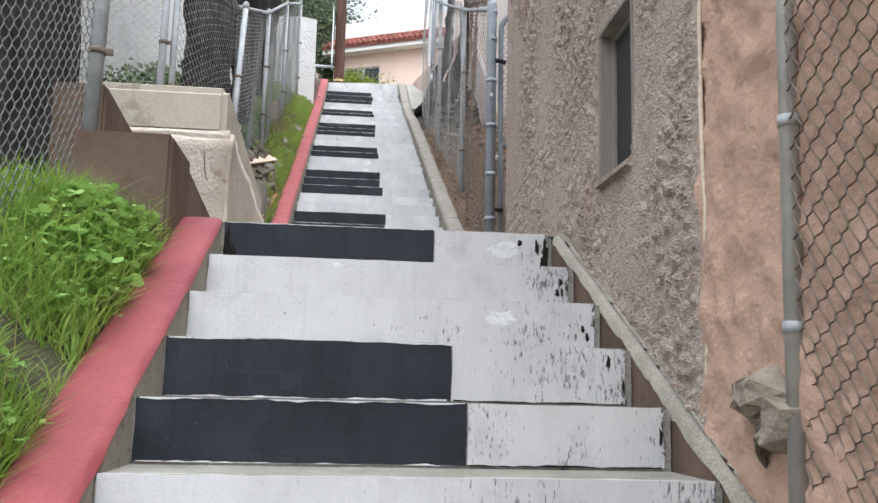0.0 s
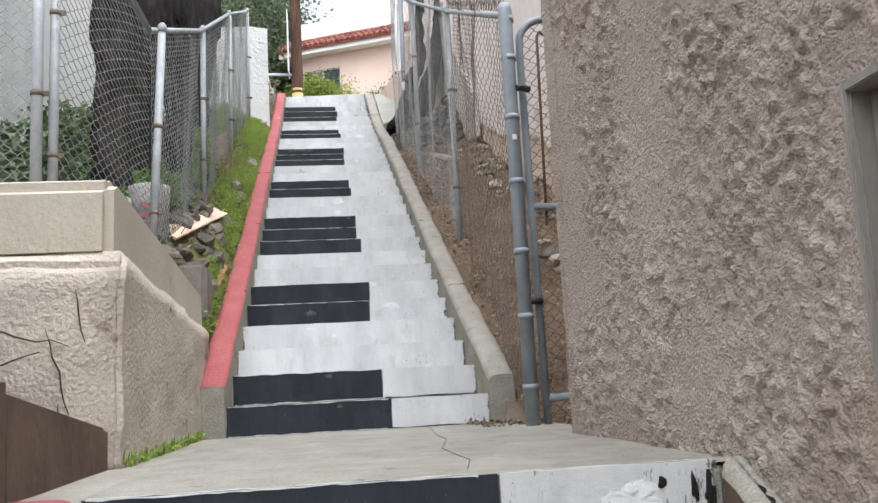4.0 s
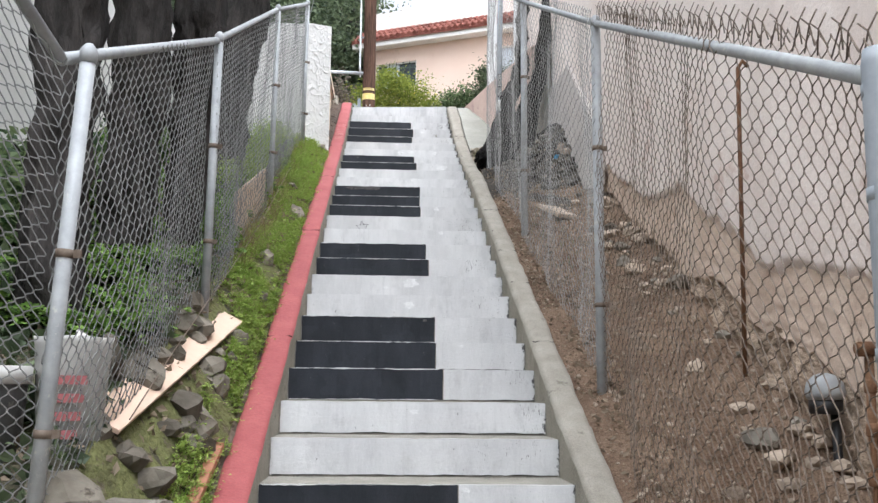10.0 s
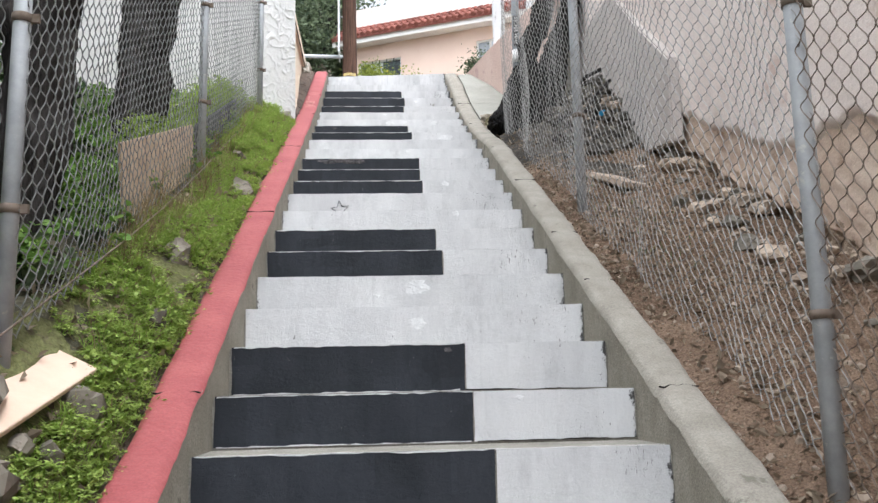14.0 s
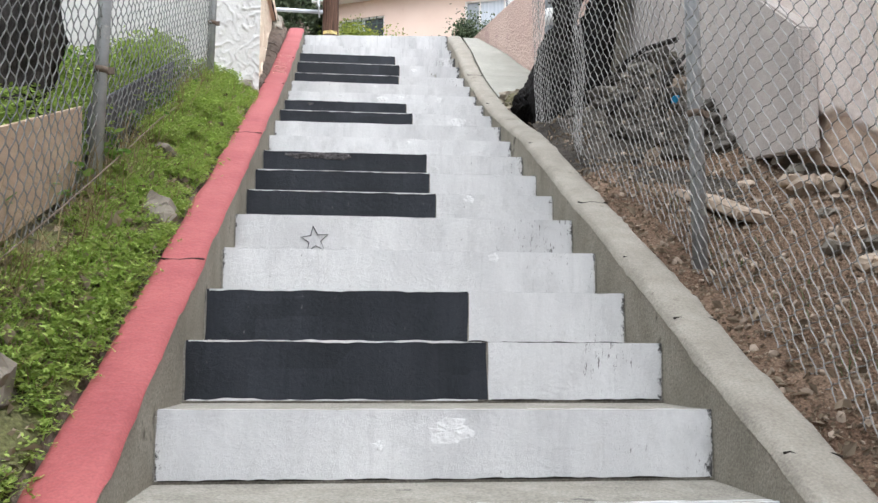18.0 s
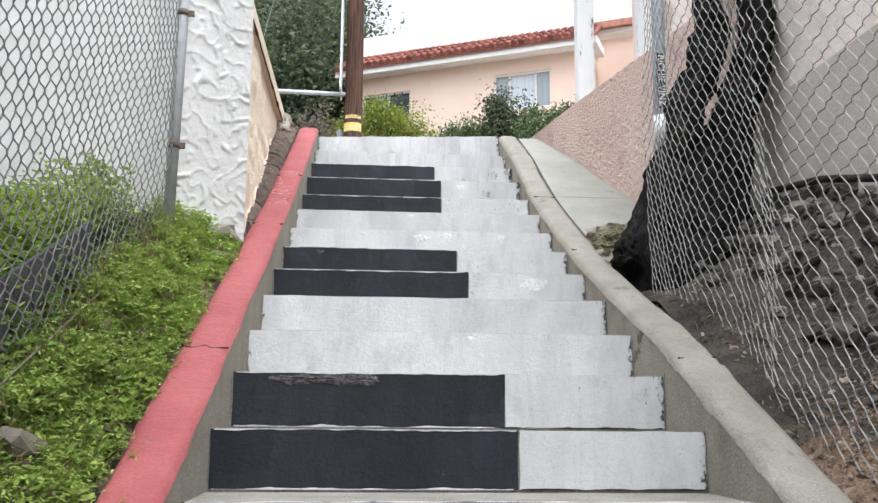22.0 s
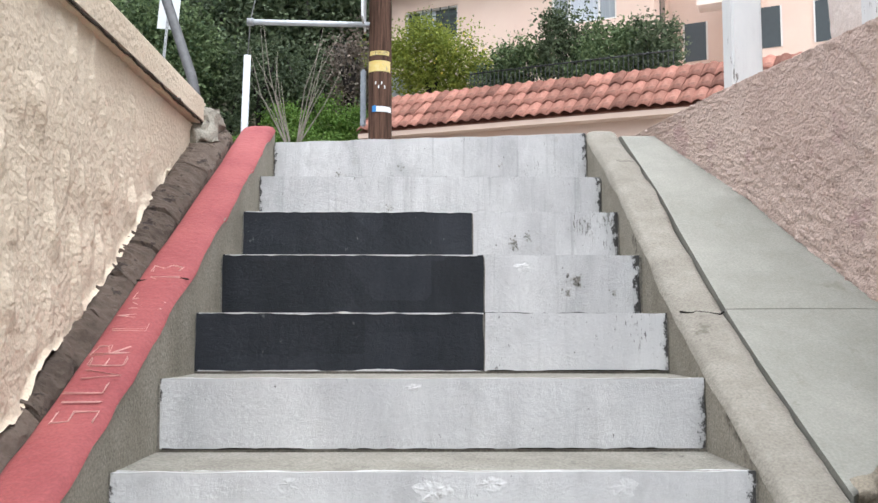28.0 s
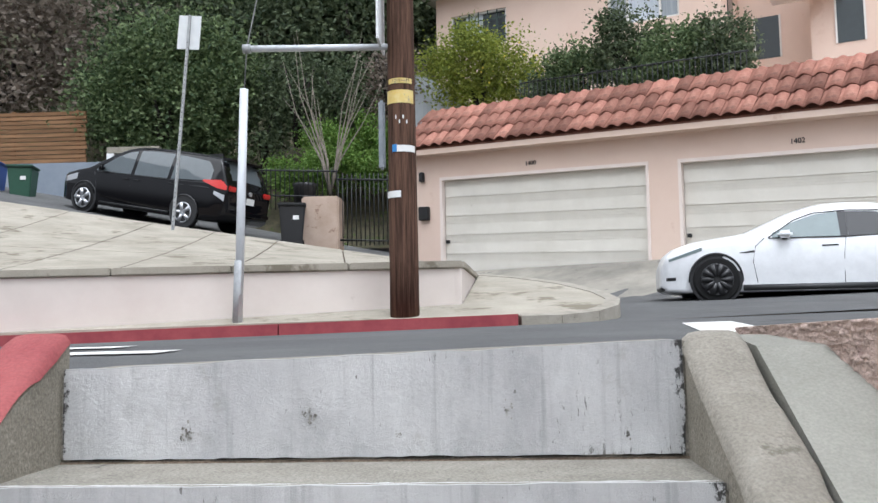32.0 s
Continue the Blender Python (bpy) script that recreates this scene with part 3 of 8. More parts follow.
# ---- ground: one sheet to the horizon ----
gx = sorted(set([-900, -300, -120, -60, -40, -30, -22, -16, -12, -9, -7, -5.6, -4.6] + [round(-4 + 0.16 * i, 3) for i in range(18)] + [round(-1.24 + 0.04 * i, 3) for i in range(14)] + [round(-0.64 + 0.16 * i, 3) for i in range(9)] + [round(0.72 + 0.04 * i, 3) for i in range(12)] + [round(1.28 + 0.16 * i, 3) for i in range(18)] + [4.6, 5.6, 7, 9, 12, 16, 22, 30, 45, 70, 120, 300, 900]))
gy = sorted(set([-900, -300, -120, -60, -30, -18, -12, -9, -7, -6] + [round(-5 + 0.16 * i, 3) for i in range(117)] + [14.0, 15, 17, 20, 23, 27, 31, 36, 42, 50, 70, 120, 300, 900]))
gv, gf = sheet(gx, gy, lambda x, y: (x, y, hill(x, y) - (0.0 if abs(x) < 6 and -5 < y < 13.5 else 0.15)))
ground = raw("ground", gv, gf, DIRT, None, "brown hillside dirt with litter", "ground", "structure", True)
sv, sf = sheet([x for x in gx if -5 < x < -0.8], [y for y in gy if -5.1 < y < 12.9], lambda x, y: (x, y, hill(x, y) + 0.006))
yard = raw("soil", sv, sf, SOIL, None, "dark weedy soil of the neighbouring yard", "ground", "structure", True)

CHARSOIL = surf("charred_soil", (0.028, 0.025, 0.021), (0.095, 0.082, 0.067), 4.0, 0.98, 0.9, 25, (0.14, 0.125, 0.105), 22, 0.64, fine=0.3, bdist=0.03)
LANE = surf("damp_brown_dirt", (0.125, 0.08, 0.053), (0.25, 0.175, 0.122), 2.6, 0.97, 1.0, 60, (0.30, 0.24, 0.185), 26, 0.64, fine=0.4, bdist=0.03)


def lane_z(x, y):
    """Clods and small hollows on the bare slope beside the right curb."""
    p = Vector((x, y, 0))
    c = noise.noise(p * 9) * 0.016 + max(0.0, noise.noise(p * 17 + Vector((5, 1, 2)))) * 0.03 + noise.noise(p * 38) * 0.006
    return hill(x, y) + 0.012 + c * min(1.0, max(0.0, (x - 0.83) / 0.08))


lx = [0.83 + 0.021 * k for k in range(51)]
sv, sf = sheet(lx, [1.64 + 0.03 * k for k in range(260)], lambda x, y: (x, y, lane_z(x, y)))
raw("soil", sv, sf, LANE, None, "bare brown dirt slope beside the stairs", "ground", "structure", True)
sv, sf = sheet(lx, [8.8 + 0.03 * k for k in range(86)], lambda x, y: (x, y, lane_z(x, y) + 0.02 * math.tanh(2.2 * (y - 9.25) + 2.5 * noise.noise(Vector((x * 3, y * 3, 8))))))
raw("soil", sv, sf, CHARSOIL, None, "dark charred soil round the burnt tree", "ground", "structure", True)

# ---- the stairs ----
BLACKS = {0, -3, -4, -7, -8, 1, 2, 5, 6, 9, 10, 11, 14, 15, 18, 19, 20, 23, 24, 27, 28, 29}
stairs = tagged(new("staircase"), "long concrete staircase with risers painted as piano keys", "stairs", "", "structure")


def key_panel(x0, x1, z0, z1, y, seed):
    """A coat of paint on a riser: thin, with a slightly ragged top and ends."""
    nx = max(4, int((x1 - x0) / 0.035))
    verts, faces = [], []
    for j in range(5):
        for i in range(nx + 1):
            u = i / nx
            x, z = x0 + (x1 - x0) * u, z0 + (z1 - z0) * j / 4
            w = noise.noise(Vector((x * 13, seed * 3.1, z * 13)))
            if j == 4:
                z += 0.003 * w
            if j == 0:
                z += 0.002 * w
            if i in (0, nx):
                x += 0.004 * w
            verts.append((x, y - 0.0045 - 0.0015 * w, z))
    n = nx + 1
    faces = [(j * n + i, j * n + i + 1, (j + 1) * n + i + 1, (j + 1) * n + i) for j in range(4) for i in range(nx)]
    base = len(verts)
    verts += [(v[0], y + 0.004, v[2]) for v in verts[4 * n:5 * n]]
    faces += [(4 * n + i, 4 * n + i + 1, base + i + 1, base + i) for i in range(nx)]
    return verts, faces


for i in sorted(NOSE):
    y, z = NOSE[i]
    zb = NOSE[i - 1][1] if i - 1 in NOSE else z - 0.168
    if i == 1:
        zb = LAND
    back = NOSE[i + 1][0] + 0.06 if i + 1 in NOSE and i != 0 else (3.06 if i == 0 else 13.75)
    bm = bmesh.new()
    box(XL - 0.03, XR + 0.03, y, back, zb - 0.25, z - 0.004, 0.012, bm)
    if i == 31:
        for v in bm.verts:
            if v.co.z > z - 0.1:
                v.co.z += 0.052 + 0.034 * v.co.x
    step = part("step", bm, TREAD, stairs, "worn concrete step")
    edge = XM + 0.012 * math.sin(i * 2.3)
    if i == 0:
        edge = 0.195
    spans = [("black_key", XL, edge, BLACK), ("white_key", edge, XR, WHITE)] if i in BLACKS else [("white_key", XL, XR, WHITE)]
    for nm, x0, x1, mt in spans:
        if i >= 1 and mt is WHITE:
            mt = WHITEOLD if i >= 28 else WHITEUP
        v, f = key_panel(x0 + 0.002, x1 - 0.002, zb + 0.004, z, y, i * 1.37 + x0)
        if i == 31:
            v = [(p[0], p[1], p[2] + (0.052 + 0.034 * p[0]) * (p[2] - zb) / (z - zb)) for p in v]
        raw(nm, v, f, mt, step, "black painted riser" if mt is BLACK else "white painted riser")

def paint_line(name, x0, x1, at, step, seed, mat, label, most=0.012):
    """A broken line of colour, its width running from nothing to its most."""
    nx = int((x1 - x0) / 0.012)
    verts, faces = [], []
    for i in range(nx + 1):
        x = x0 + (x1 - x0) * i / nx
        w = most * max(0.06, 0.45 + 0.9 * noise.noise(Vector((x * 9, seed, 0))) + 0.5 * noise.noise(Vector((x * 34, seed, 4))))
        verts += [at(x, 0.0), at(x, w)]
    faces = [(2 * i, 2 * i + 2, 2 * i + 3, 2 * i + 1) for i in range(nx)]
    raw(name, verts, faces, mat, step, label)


EDGEPAINT = surf("spilt_white_paint", (0.50, 0.50, 0.49), (0.66, 0.66, 0.65), 30, 0.7, 0.3, 60, (0.28, 0.27, 0.25), 30, 0.62)
for i, ob in zip(sorted(NOSE), [o for o in stairs.children if o.name.startswith("step")]):
    y, z = NOSE[i]
    zb = LAND if i == 1 else (NOSE[i - 1][1] if i - 1 in NOSE else z - 0.168)
    if i < 31:
        paint_line("paint_edge", XL + 0.01, XR - 0.01, lambda x, w: (x, y + 0.004 + w, z + 0.0015), ob, i * 2.7, EDGEPAINT, "worn white paint along the nose", 0.014)
    # thin black line along the foot of each riser
    paint_line("foot_grime", XM if i in BLACKS else XL + 0.01, XR - 0.01, lambda x, w: (x, y - 0.0072, zb + 0.0035 + w), ob, i * 3.3 + 80, GRIMEMARK, "thin dark broken line at the riser foot", 0.006)
    if i in BLACKS:
        paint_line("nose_wear", XL + 0.01, XM - 0.01, lambda x, w: (x, y - 0.0072, z + 0.0005 - w), ob, i * 2.1 + 20, EDGEPAINT, "pale worn edge above the black key", 0.0065)
        paint_line("paint_drip", XL + 0.01, XM - 0.02, lambda x, w: (x, y - 0.0075, zb + 0.003 + w), ob, i * 1.9 + 40, EDGEPAINT, "white paint specks under the key", 0.007)

# landing slab over the dirt, reaching to the walls
lv, lf = sheet([-1.35 + 0.12 * k for k in range(20)], [0.21 + 0.14 * k for k in range(21)], lambda x, y: (x, y, LAND + 0.004 * noise.noise(Vector((x * 2, y * 2, 0)))))
landing = raw("landing", lv, lf, CURBTOP, None, "flat grey concrete landing between two flights", "landing", "structure", True)


def curb_line(y0, y1, lift, n=60):
    ys = np.linspace(y0, y1, n)
    half = 12 if n > 100 else 6
    k = np.array([np.interp(np.clip(y + 0.02, *((-3.0, 0.2) if y1 < 1 else (3.01, 13.4))), NY, NZ) for y in ys])
    k = np.convolve(np.pad(k, half, mode="reflect", reflect_type="odd"), np.ones(2 * half + 1) / (2 * half + 1), "valid")
    return [(float(y), float(v + lift)) for y, v in zip(ys, k)]


def curb(name, x0, x1, line, drop, mat, capmat, caplabel, label, wob=0.006, cap=0.012):
    """A sloping concrete curb with a rounded top and a coat on it."""
    ob = tagged(new(name), label, "curb", "", "structure")
    verts, faces = [], []
    prof = [(x0, -drop), (x0, -0.17), (x0, -0.034), (x0 + 0.007, -0.015), (x0 + 0.02, -0.004), (x0 + 0.04, 0), (x0 * 0.6 + x1 * 0.4, 0.001), (x1 - 0.03, 0), (x1 - 0.012, -0.004), (x1, -0.02), (x1, -drop)]
    dense = np.arange(line[0][0], line[-1][0] + 0.02, 0.035)
    line = [(float(y), float(np.interp(y, [p[0] for p in line], [p[1] for p in line]))) for y in dense]
    def uneven(x, y, d):
        return noise.noise_vector(Vector((x * 5, y * 4, d * 3))) * wob + noise.noise_vector(Vector((x * 16, y * 14, d * 9 + 5))) * wob * 0.25
    for y, z in line:
        for x, d in prof:
            w = uneven(x, y, d)
            verts.append((x + w.x, y, z + d + w.z))
    n = len(prof)
    faces = [(j * n + i, j * n + i + 1, (j + 1) * n + i + 1, (j + 1) * n + i) for j in range(len(line) - 1) for i in range(n - 1)]
    faces += [tuple(range(n)), tuple(range((len(line) - 1) * n, len(line) * n))[::-1]]
    raw("curb_body", verts, faces, mat, ob)
    cv, cf = [], []
    for y, z in line:
        for x, d in prof[2:-1]:
            w = uneven(x, y, d)
            rag = 0.018 * noise.noise(Vector((y * 7, x * 3, 1))) + 0.010 * noise.noise(Vector((y * 28, x * 3, 1))) if d in (-0.02, -0.034) else 0
            cv.append((x + w.x + (0.003 if x > (x0 + x1) / 2 else -0.003), y, z + d + 0.003 + w.z + rag))
    m = n - 3
    cf = [(j * m + i, j * m + i + 1, (j + 1) * m + i + 1, (j + 1) * m + i) for j in range(len(line) - 1) for i in range(m - 1)]
    raw("curb_top", cv, cf, capmat, ob, caplabel, smooth=True)
    return ob


left_up = curb_line(2.97, 13.42, 0.105)
right_up = curb_line(2.97, 13.42, 0.095, 120)
right_up = [(y, z + float(np.interp(y, (9.7, 10.9, 12.0, 12.4, 12.75, 13.42), (0, -0.08, -0.08, -0.055, -0.01, -0.005)))) for y, z in right_up]
curb("curb_left", -0.815, -0.676, left_up, 0.32, CONCRETE, RED, "red painted curb top", "red-painted concrete curb beside the stairs")
curb("curb_right", 0.682, 0.815, right_up, 0.32, CONCRETE, CURBTOP, "pale bare curb top", "bare concrete curb beside the stairs")
left_low = [(y, z) for y, z in curb_line(-3.4, 0.16, 0.02, 40)]
curb("curb_low_left", -0.85, -0.676, left_low, 0.4, CONCRETE, REDLOW, "red painted curb top", "red-painted curb of the lower flight")
curb("curb_low_right", 0.70, 0.775, [(y, z) for y, z in curb_line(-3.4, 0.2, 0.0, 40)], 0.4, BROWNCON, CONCRETE, "bare stringer top", "bare concrete stringer against the wall")


def relief_wall(name, at, us, vs, mat, label, amount, scale, seed=0.0, hole=None, kind="structure", category="wall"):
    """A wall face at(u, v, d) with hand-thrown stucco relief d, and a hole left open."""
    us, vs = list(us), list(vs)
    def d(u, v):
        p = Vector((u * scale, v * scale, seed))
        c = noise.noise(p) * 0.45 + 0.55 * noise.noise(p * 2.1)
        return amount * (max(c, -0.15) + 0.35 * noise.noise(p * 6.1))
    verts = [at(u, v, d(u, v)) for v in vs for u in us]
    n = len(us)
    faces = []
    for j in range(len(vs) - 1):
        for i in range(n - 1):
            if hole and hole[0] < (us[i] + us[i + 1]) / 2 < hole[1] and hole[2] < (vs[j] + vs[j + 1]) / 2 < hole[3]:
                continue
            faces.append((j * n + i, j * n + i + 1, (j + 1) * n + i + 1, (j + 1) * n + i))
    return raw(name, verts, faces, mat, None, label, category, kind, True)


def trowelled(u, v, seed):
    """Hand-dragged plaster: long plateaus with steep ragged drops, leaning a little."""
    w = noise.noise(Vector((u * 4, v * 4, seed))) * 0.05
    p = Vector(((u + 0.35 * v + w) * 32, (v - 0.2 * u + w) * 19, seed))
    q = Vector(((u - 0.2 * v) * 58, (v + w) * 44, seed + 7))
    def rise(x, a, b):
        x = min(1.0, max(0.0, (x - a) / (b - a)))
        return x * x * (3 - 2 * x)
    cover = 0.25 + 0.75 * rise(noise.noise(Vector((u * 2.3, v * 2.3, seed + 3))), -0.35, 0.25)
    calm = min(1.0, max(0.15, max(abs(u + 0.52) - 0.20, abs(v - 0.44) - 0.30) / 0.10)) * min(1.0, max(0.1, (u + 1.32) / 0.08))
    return calm * cover * (0.013 * rise(noise.noise(p), 0.04, 0.40) + 0.009 * rise(noise.noise(q), 0.0, 0.35)) + 0.0035 * noise.noise(q * 3) + 0.018 * noise.noise(Vector((u * 1.5, v * 1.5, seed)))


def span(a, b, step):
    n = max(1, int(round((b - a) / step)))
    return [a + (b - a) * i / n for i in range(n + 1)]

# ---- building on the right of the lower flight ----
WX = 0.765
relief_wall("wall_grey_building", lambda u, v, d: (WX + 0.02 * (v - 0.5) - trowelled(u, v, 2.0), u, v), span(-1.32, 1.62, 0.008), span(-1.1, 2.0, 0.008), STUCCO_GREY, "rough trowelled grey-brown stucco wall", 0.0, 11.0, 2.0, (-0.69, -0.345, 0.165, 0.712))
relief_wall("wall_grey_upper", lambda u, v, d: (WX + 0.02 * (v - 0.5) - d, u, v), span(-1.32, 1.62, 0.05), span(1.995, 3.4, 0.05), STUCCO_GREY, "upper part of the rough stucco wall", 0.03, 11.0, 2.0)
relief_wall("wall_grey_corner", lambda u, v, d: (WX + u, 1.62 + d + 0.02 * u, v), span(-0.02, 2.4, 0.05), span(-1.3, 3.4, 0.05), STUCCO_GREY, "end of the rough stucco wall", 0.03, 9.0, 5.0)
relief_wall("wall_peach", lambda u, v, d: (WX + 0.02 * (v - 0.5) - 0.002 - d, u, v), span(-3.6, -1.30, 0.02), span(-2.2, 3.4, 0.022), STUCCO_PEACH, "peach-painted stucco wall", 0.03, 8.0, 7.0)

# solid backs of the building walls
for x0, x1, y0, y1, z0, z1 in ((0.86, 1.15, -3.6, -1.32, -2.2, 3.38), (0.86, 1.15, -1.316, -1.12, -1.3, 3.38), (0.86, 1.15, 0.12, 1.56, -1.3, 3.38), (0.86, 1.15, -1.116, 0.116, 1.22, 3.38), (0.86, 1.15, -1.116, 0.116, -1.3, -0.22)):
    thing("wall_core", box(x0, x1, y0, y1, z0, z1), STUCCO_GREY, "solid masonry behind the stucco", "wall", "", "structure")
thing("wall_core", box(2.12, 2.4, 2.2, 13.3, -0.3, 7.38), STUCCO_CREAM, "solid masonry behind the house wall", "wall", "", "structure")
thing("wall_core", box(-3.4, -3.14, 2.0, 13.2, 0.6, 6.18), STUCCO_WHITE, "solid masonry behind the house wall", "wall", "", "structure")
thing("wall_core", box(-3.1, -1.15, 10.76, 10.94, 3.4, 5.40), STUCCO_WHITE, "solid garden wall", "wall", "", "structure")

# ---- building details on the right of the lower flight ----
# solid block: the room's darkness is put into its colour
thing("wall_dark_room", box(0.835, 2.2, -1.1, 0.1, -0.2, 1.2), SHADEGLASS, "solid near-black block painted as the unlit room", "wall", "", "structure")
WEATHERED = surf("weathered_grey_paint", (0.19, 0.172, 0.152), (0.27, 0.245, 0.215), 9, 0.85, 0.4, 50, (0.18, 0.16, 0.14), 14, 0.6, stretch=(1, 1, 0.3))
DARKPANE = surf("dark_window_pane", (0.012, 0.012, 0.013), (0.022, 0.022, 0.024), 60, 0.7, 0.3, 200)
window = tagged(new("window_1"), "narrow deep-set window with a grey wooden frame", "window", "", "structure")
for nm, b6 in (("jamb", (0.752, 0.832, -0.344, -0.328, 0.15, 0.73)), ("jamb", (0.762, 0.832, -0.71, -0.692, 0.15, 0.73)), ("head", (0.752, 0.832, -0.692, -0.344, 0.712, 0.732)), ("foot", (0.77, 0.832, -0.692, -0.344, 0.15, 0.167)),
               ("sash_side", (0.80, 0.822, -0.370, -0.3445, 0.168, 0.711)), ("sash_side", (0.80, 0.822, -0.6915, -0.668, 0.168, 0.711)), ("sash_rail", (0.80, 0.822, -0.667, -0.371, 0.168, 0.192)), ("sash_rail", (0.80, 0.822, -0.667, -0.371, 0.688, 0.711))):
    part(nm, rough_up(box(*b6, 0.003), 0.002, 12), WEATHERED, window, "grey weathered frame")
# flat pane whose near-black colour stands for the unlit interior
part("screen", box(0.812, 0.818, -0.667, -0.371, 0.193, 0.687), DARKPANE, window, "flat dark pane, unlit depth put into its colour")
part("sill", rough_up(rough_up(box(0.735, 0.79, -0.72, -0.315, 0.10, 0.158, 0.025, None, 3), 0.012, 14), 0.005, 50), STUCCO_GREY, window, "lumpy plaster sill")
seam = thing("trim_seam", rough_up(rod([(WX - 0.016, -1.325 + 0.006 * math.sin(z * 7), z) for z in np.linspace(-0.75, 3.3, 60)], 0.006, 5), 0.006, 30), STUCCO_CREAM, "pale plaster seam between two paints", "trim", "", "structure")
plinth = thing("concrete_footing", rough_up(box(0.78, 1.3, -3.4, -1.35, -2.0, -0.74, 0.02), 0.01, 6), CONCRETE, "stained concrete footing", "footing", "", "structure")
bm = rough_up(rough_up(stone(0.092, 9.0, (0.8, 1.25, 1.0), 3), 0.02, 22), 0.006, 60)
thing("boulder", bm, surf("broken_concrete_lump", (0.20, 0.165, 0.125), (0.33, 0.28, 0.225), 9, 0.95, 0.9, 60, (0.10, 0.08, 0.062), 10, 0.56), "broken lump of concrete beside the wall foot", "rock", m=pose(0.745, -1.70, -0.665, 0, 0, 20))
thing("dirt_clump", rough_up(rough_up(stone(0.15, 4.0, (0.55, 1.6, 0.6), 4), 0.03, 12), 0.012, 40), BROWNCON, "dark dirt and roots under the fence", "dirt", m=pose(0.80, -2.02, -0.94, 0, 0, 6))


def post(name, foot, top, r, parent=None, mat=GALV, label="", cap=True, bands=()):
    bm = rod([foot, top], r, 12)
    if cap:
        t = Vector(top)
        rod([t - Vector((0, 0, 0.03)), t + Vector((0, 0, 0.012)), t + Vector((0, 0, 0.03))], r, 12, bm, [r * 1.12, r * 1.12, r * 0.5])
    ob = part(name, bm, mat, parent, label)
    for k in bands:
        p = Vector(foot).lerp(Vector(top), k)
        d = (Vector(top) - Vector(foot)).normalized()
        band = rod([p - d * 0.012, p + d * 0.012], r * 1.16, 12)
        box(p.x + r * 0.6, p.x + r * 2.0, p.y - 0.006, p.y + 0.006, p.z - 0.012, p.z + 0.012, 0, band)
        part("band", band, GALV if mat is not GALV else RUSTWIRE, ob)
    return ob


# fence below, on the right, close to the peach wall
fence = tagged(new("chain_link_fence"), "chain-link fence on a grey post by a peach wall", "fence")
PALEPIPE = surf("pale_weathered_pipe", (0.30, 0.29, 0.265), (0.42, 0.41, 0.375), 9, 0.6, 0.1, 60, (0.2, 0.19, 0.17), 10, 0.64)
post("post", (0.735, -1.80, -0.86), (0.757, -1.83, 2.2), 0.021, fence, PALEPIPE, bands=(0.12, 0.26, 0.47, 0.67))
chain("mesh", (0.715, -4.2, -1.9), (0.735, -1.82, -0.84), 2.8, fence, RUSTWIRE, 0.062, 0.0021, 0.02, 0.02)

# fence on the left of the lower flight
fence = tagged(new("chain_link_fence"), "tall chain-link fence beside weedy lawn", "fence")
post("post", (-1.17, -0.05, -0.05), (-1.15, -0.02, 2.3), 0.03, fence, GALV, bands=(0.3, 0.6))
chain("mesh", (-1.32, -4.4, -1.75), (-1.17, -0.06, -0.10), 2.4, fence, WIRE, 0.066, 0.0023, 0.0, 0.03)

tree = tagged(new("tree"), "thick dark trunk close behind chain-link", "tree", "yard trees")
bm = rod([(-1.64, 0.3 + 0.02 * k, -0.9 + 0.35 * k) for k in range(14)], 1, 18, None, [0.28 - 0.004 * k for k in range(14)])
part("trunk", rough_up(rough_up(bm, 0.05, 5, 4.0, (1, 1, 0.4)), 0.02, 16), BARK, tree)

# ---- left of the landing: stucco block, wing wall, grey block ----
BLOCKTOP = surf("smooth_weathered_cream_plaster", (0.36, 0.32, 0.255), (0.44, 0.395, 0.32), 2, 0.9, 0.3, 60, (0.29, 0.25, 0.195), 3, 0.62, fine=0.07)
BLOCKFACE = surf("flaking_cream_plaster", (0.38, 0.325, 0.265), (0.47, 0.41, 0.34), 3, 0.92, 0.6, 60, (0.26, 0.205, 0.155), 5, 0.60, fine=0.12, bdist=0.02)
block = tagged(new("stucco_block"), "cream stucco retaining block with a flaking lower shelf", "retaining wall")
up = prism([(1.23, 0.70), (1.23, 0.95), (1.30, 0.985), (1.6, 0.97), (3.4, 0.84), (3.42, 0.60)], -2.6, -0.835, "x", 0.03)
part("upper_wall", rough_up(up, 0.008, 5), BLOCKTOP, block)
low = prism([(1.17, 0.0), (1.17, 0.68), (1.22, 0.73), (3.38, 0.62), (3.42, 0.0)], -2.6, -0.795, "x", 0.02)
bmesh.ops.triangulate(low, faces=low.faces[:])
bmesh.ops.subdivide_edges(low, edges=low.edges[:], cuts=5, use_grid_fill=True)
bmesh.ops.subdivide_edges(low, edges=low.edges[:], cuts=1, use_grid_fill=True)
low_ob = part("lower_wall", rough_up(rough_up(low, 0.016, 7), 0.007, 22), BLOCKFACE, block, "rough flaking lower face")
low_ob.data.polygons.foreach_set("use_smooth", [True] * len(low_ob.data.polygons))
CRACKDARK = plain("dark_crack", (0.06, 0.05, 0.04), 0.95)
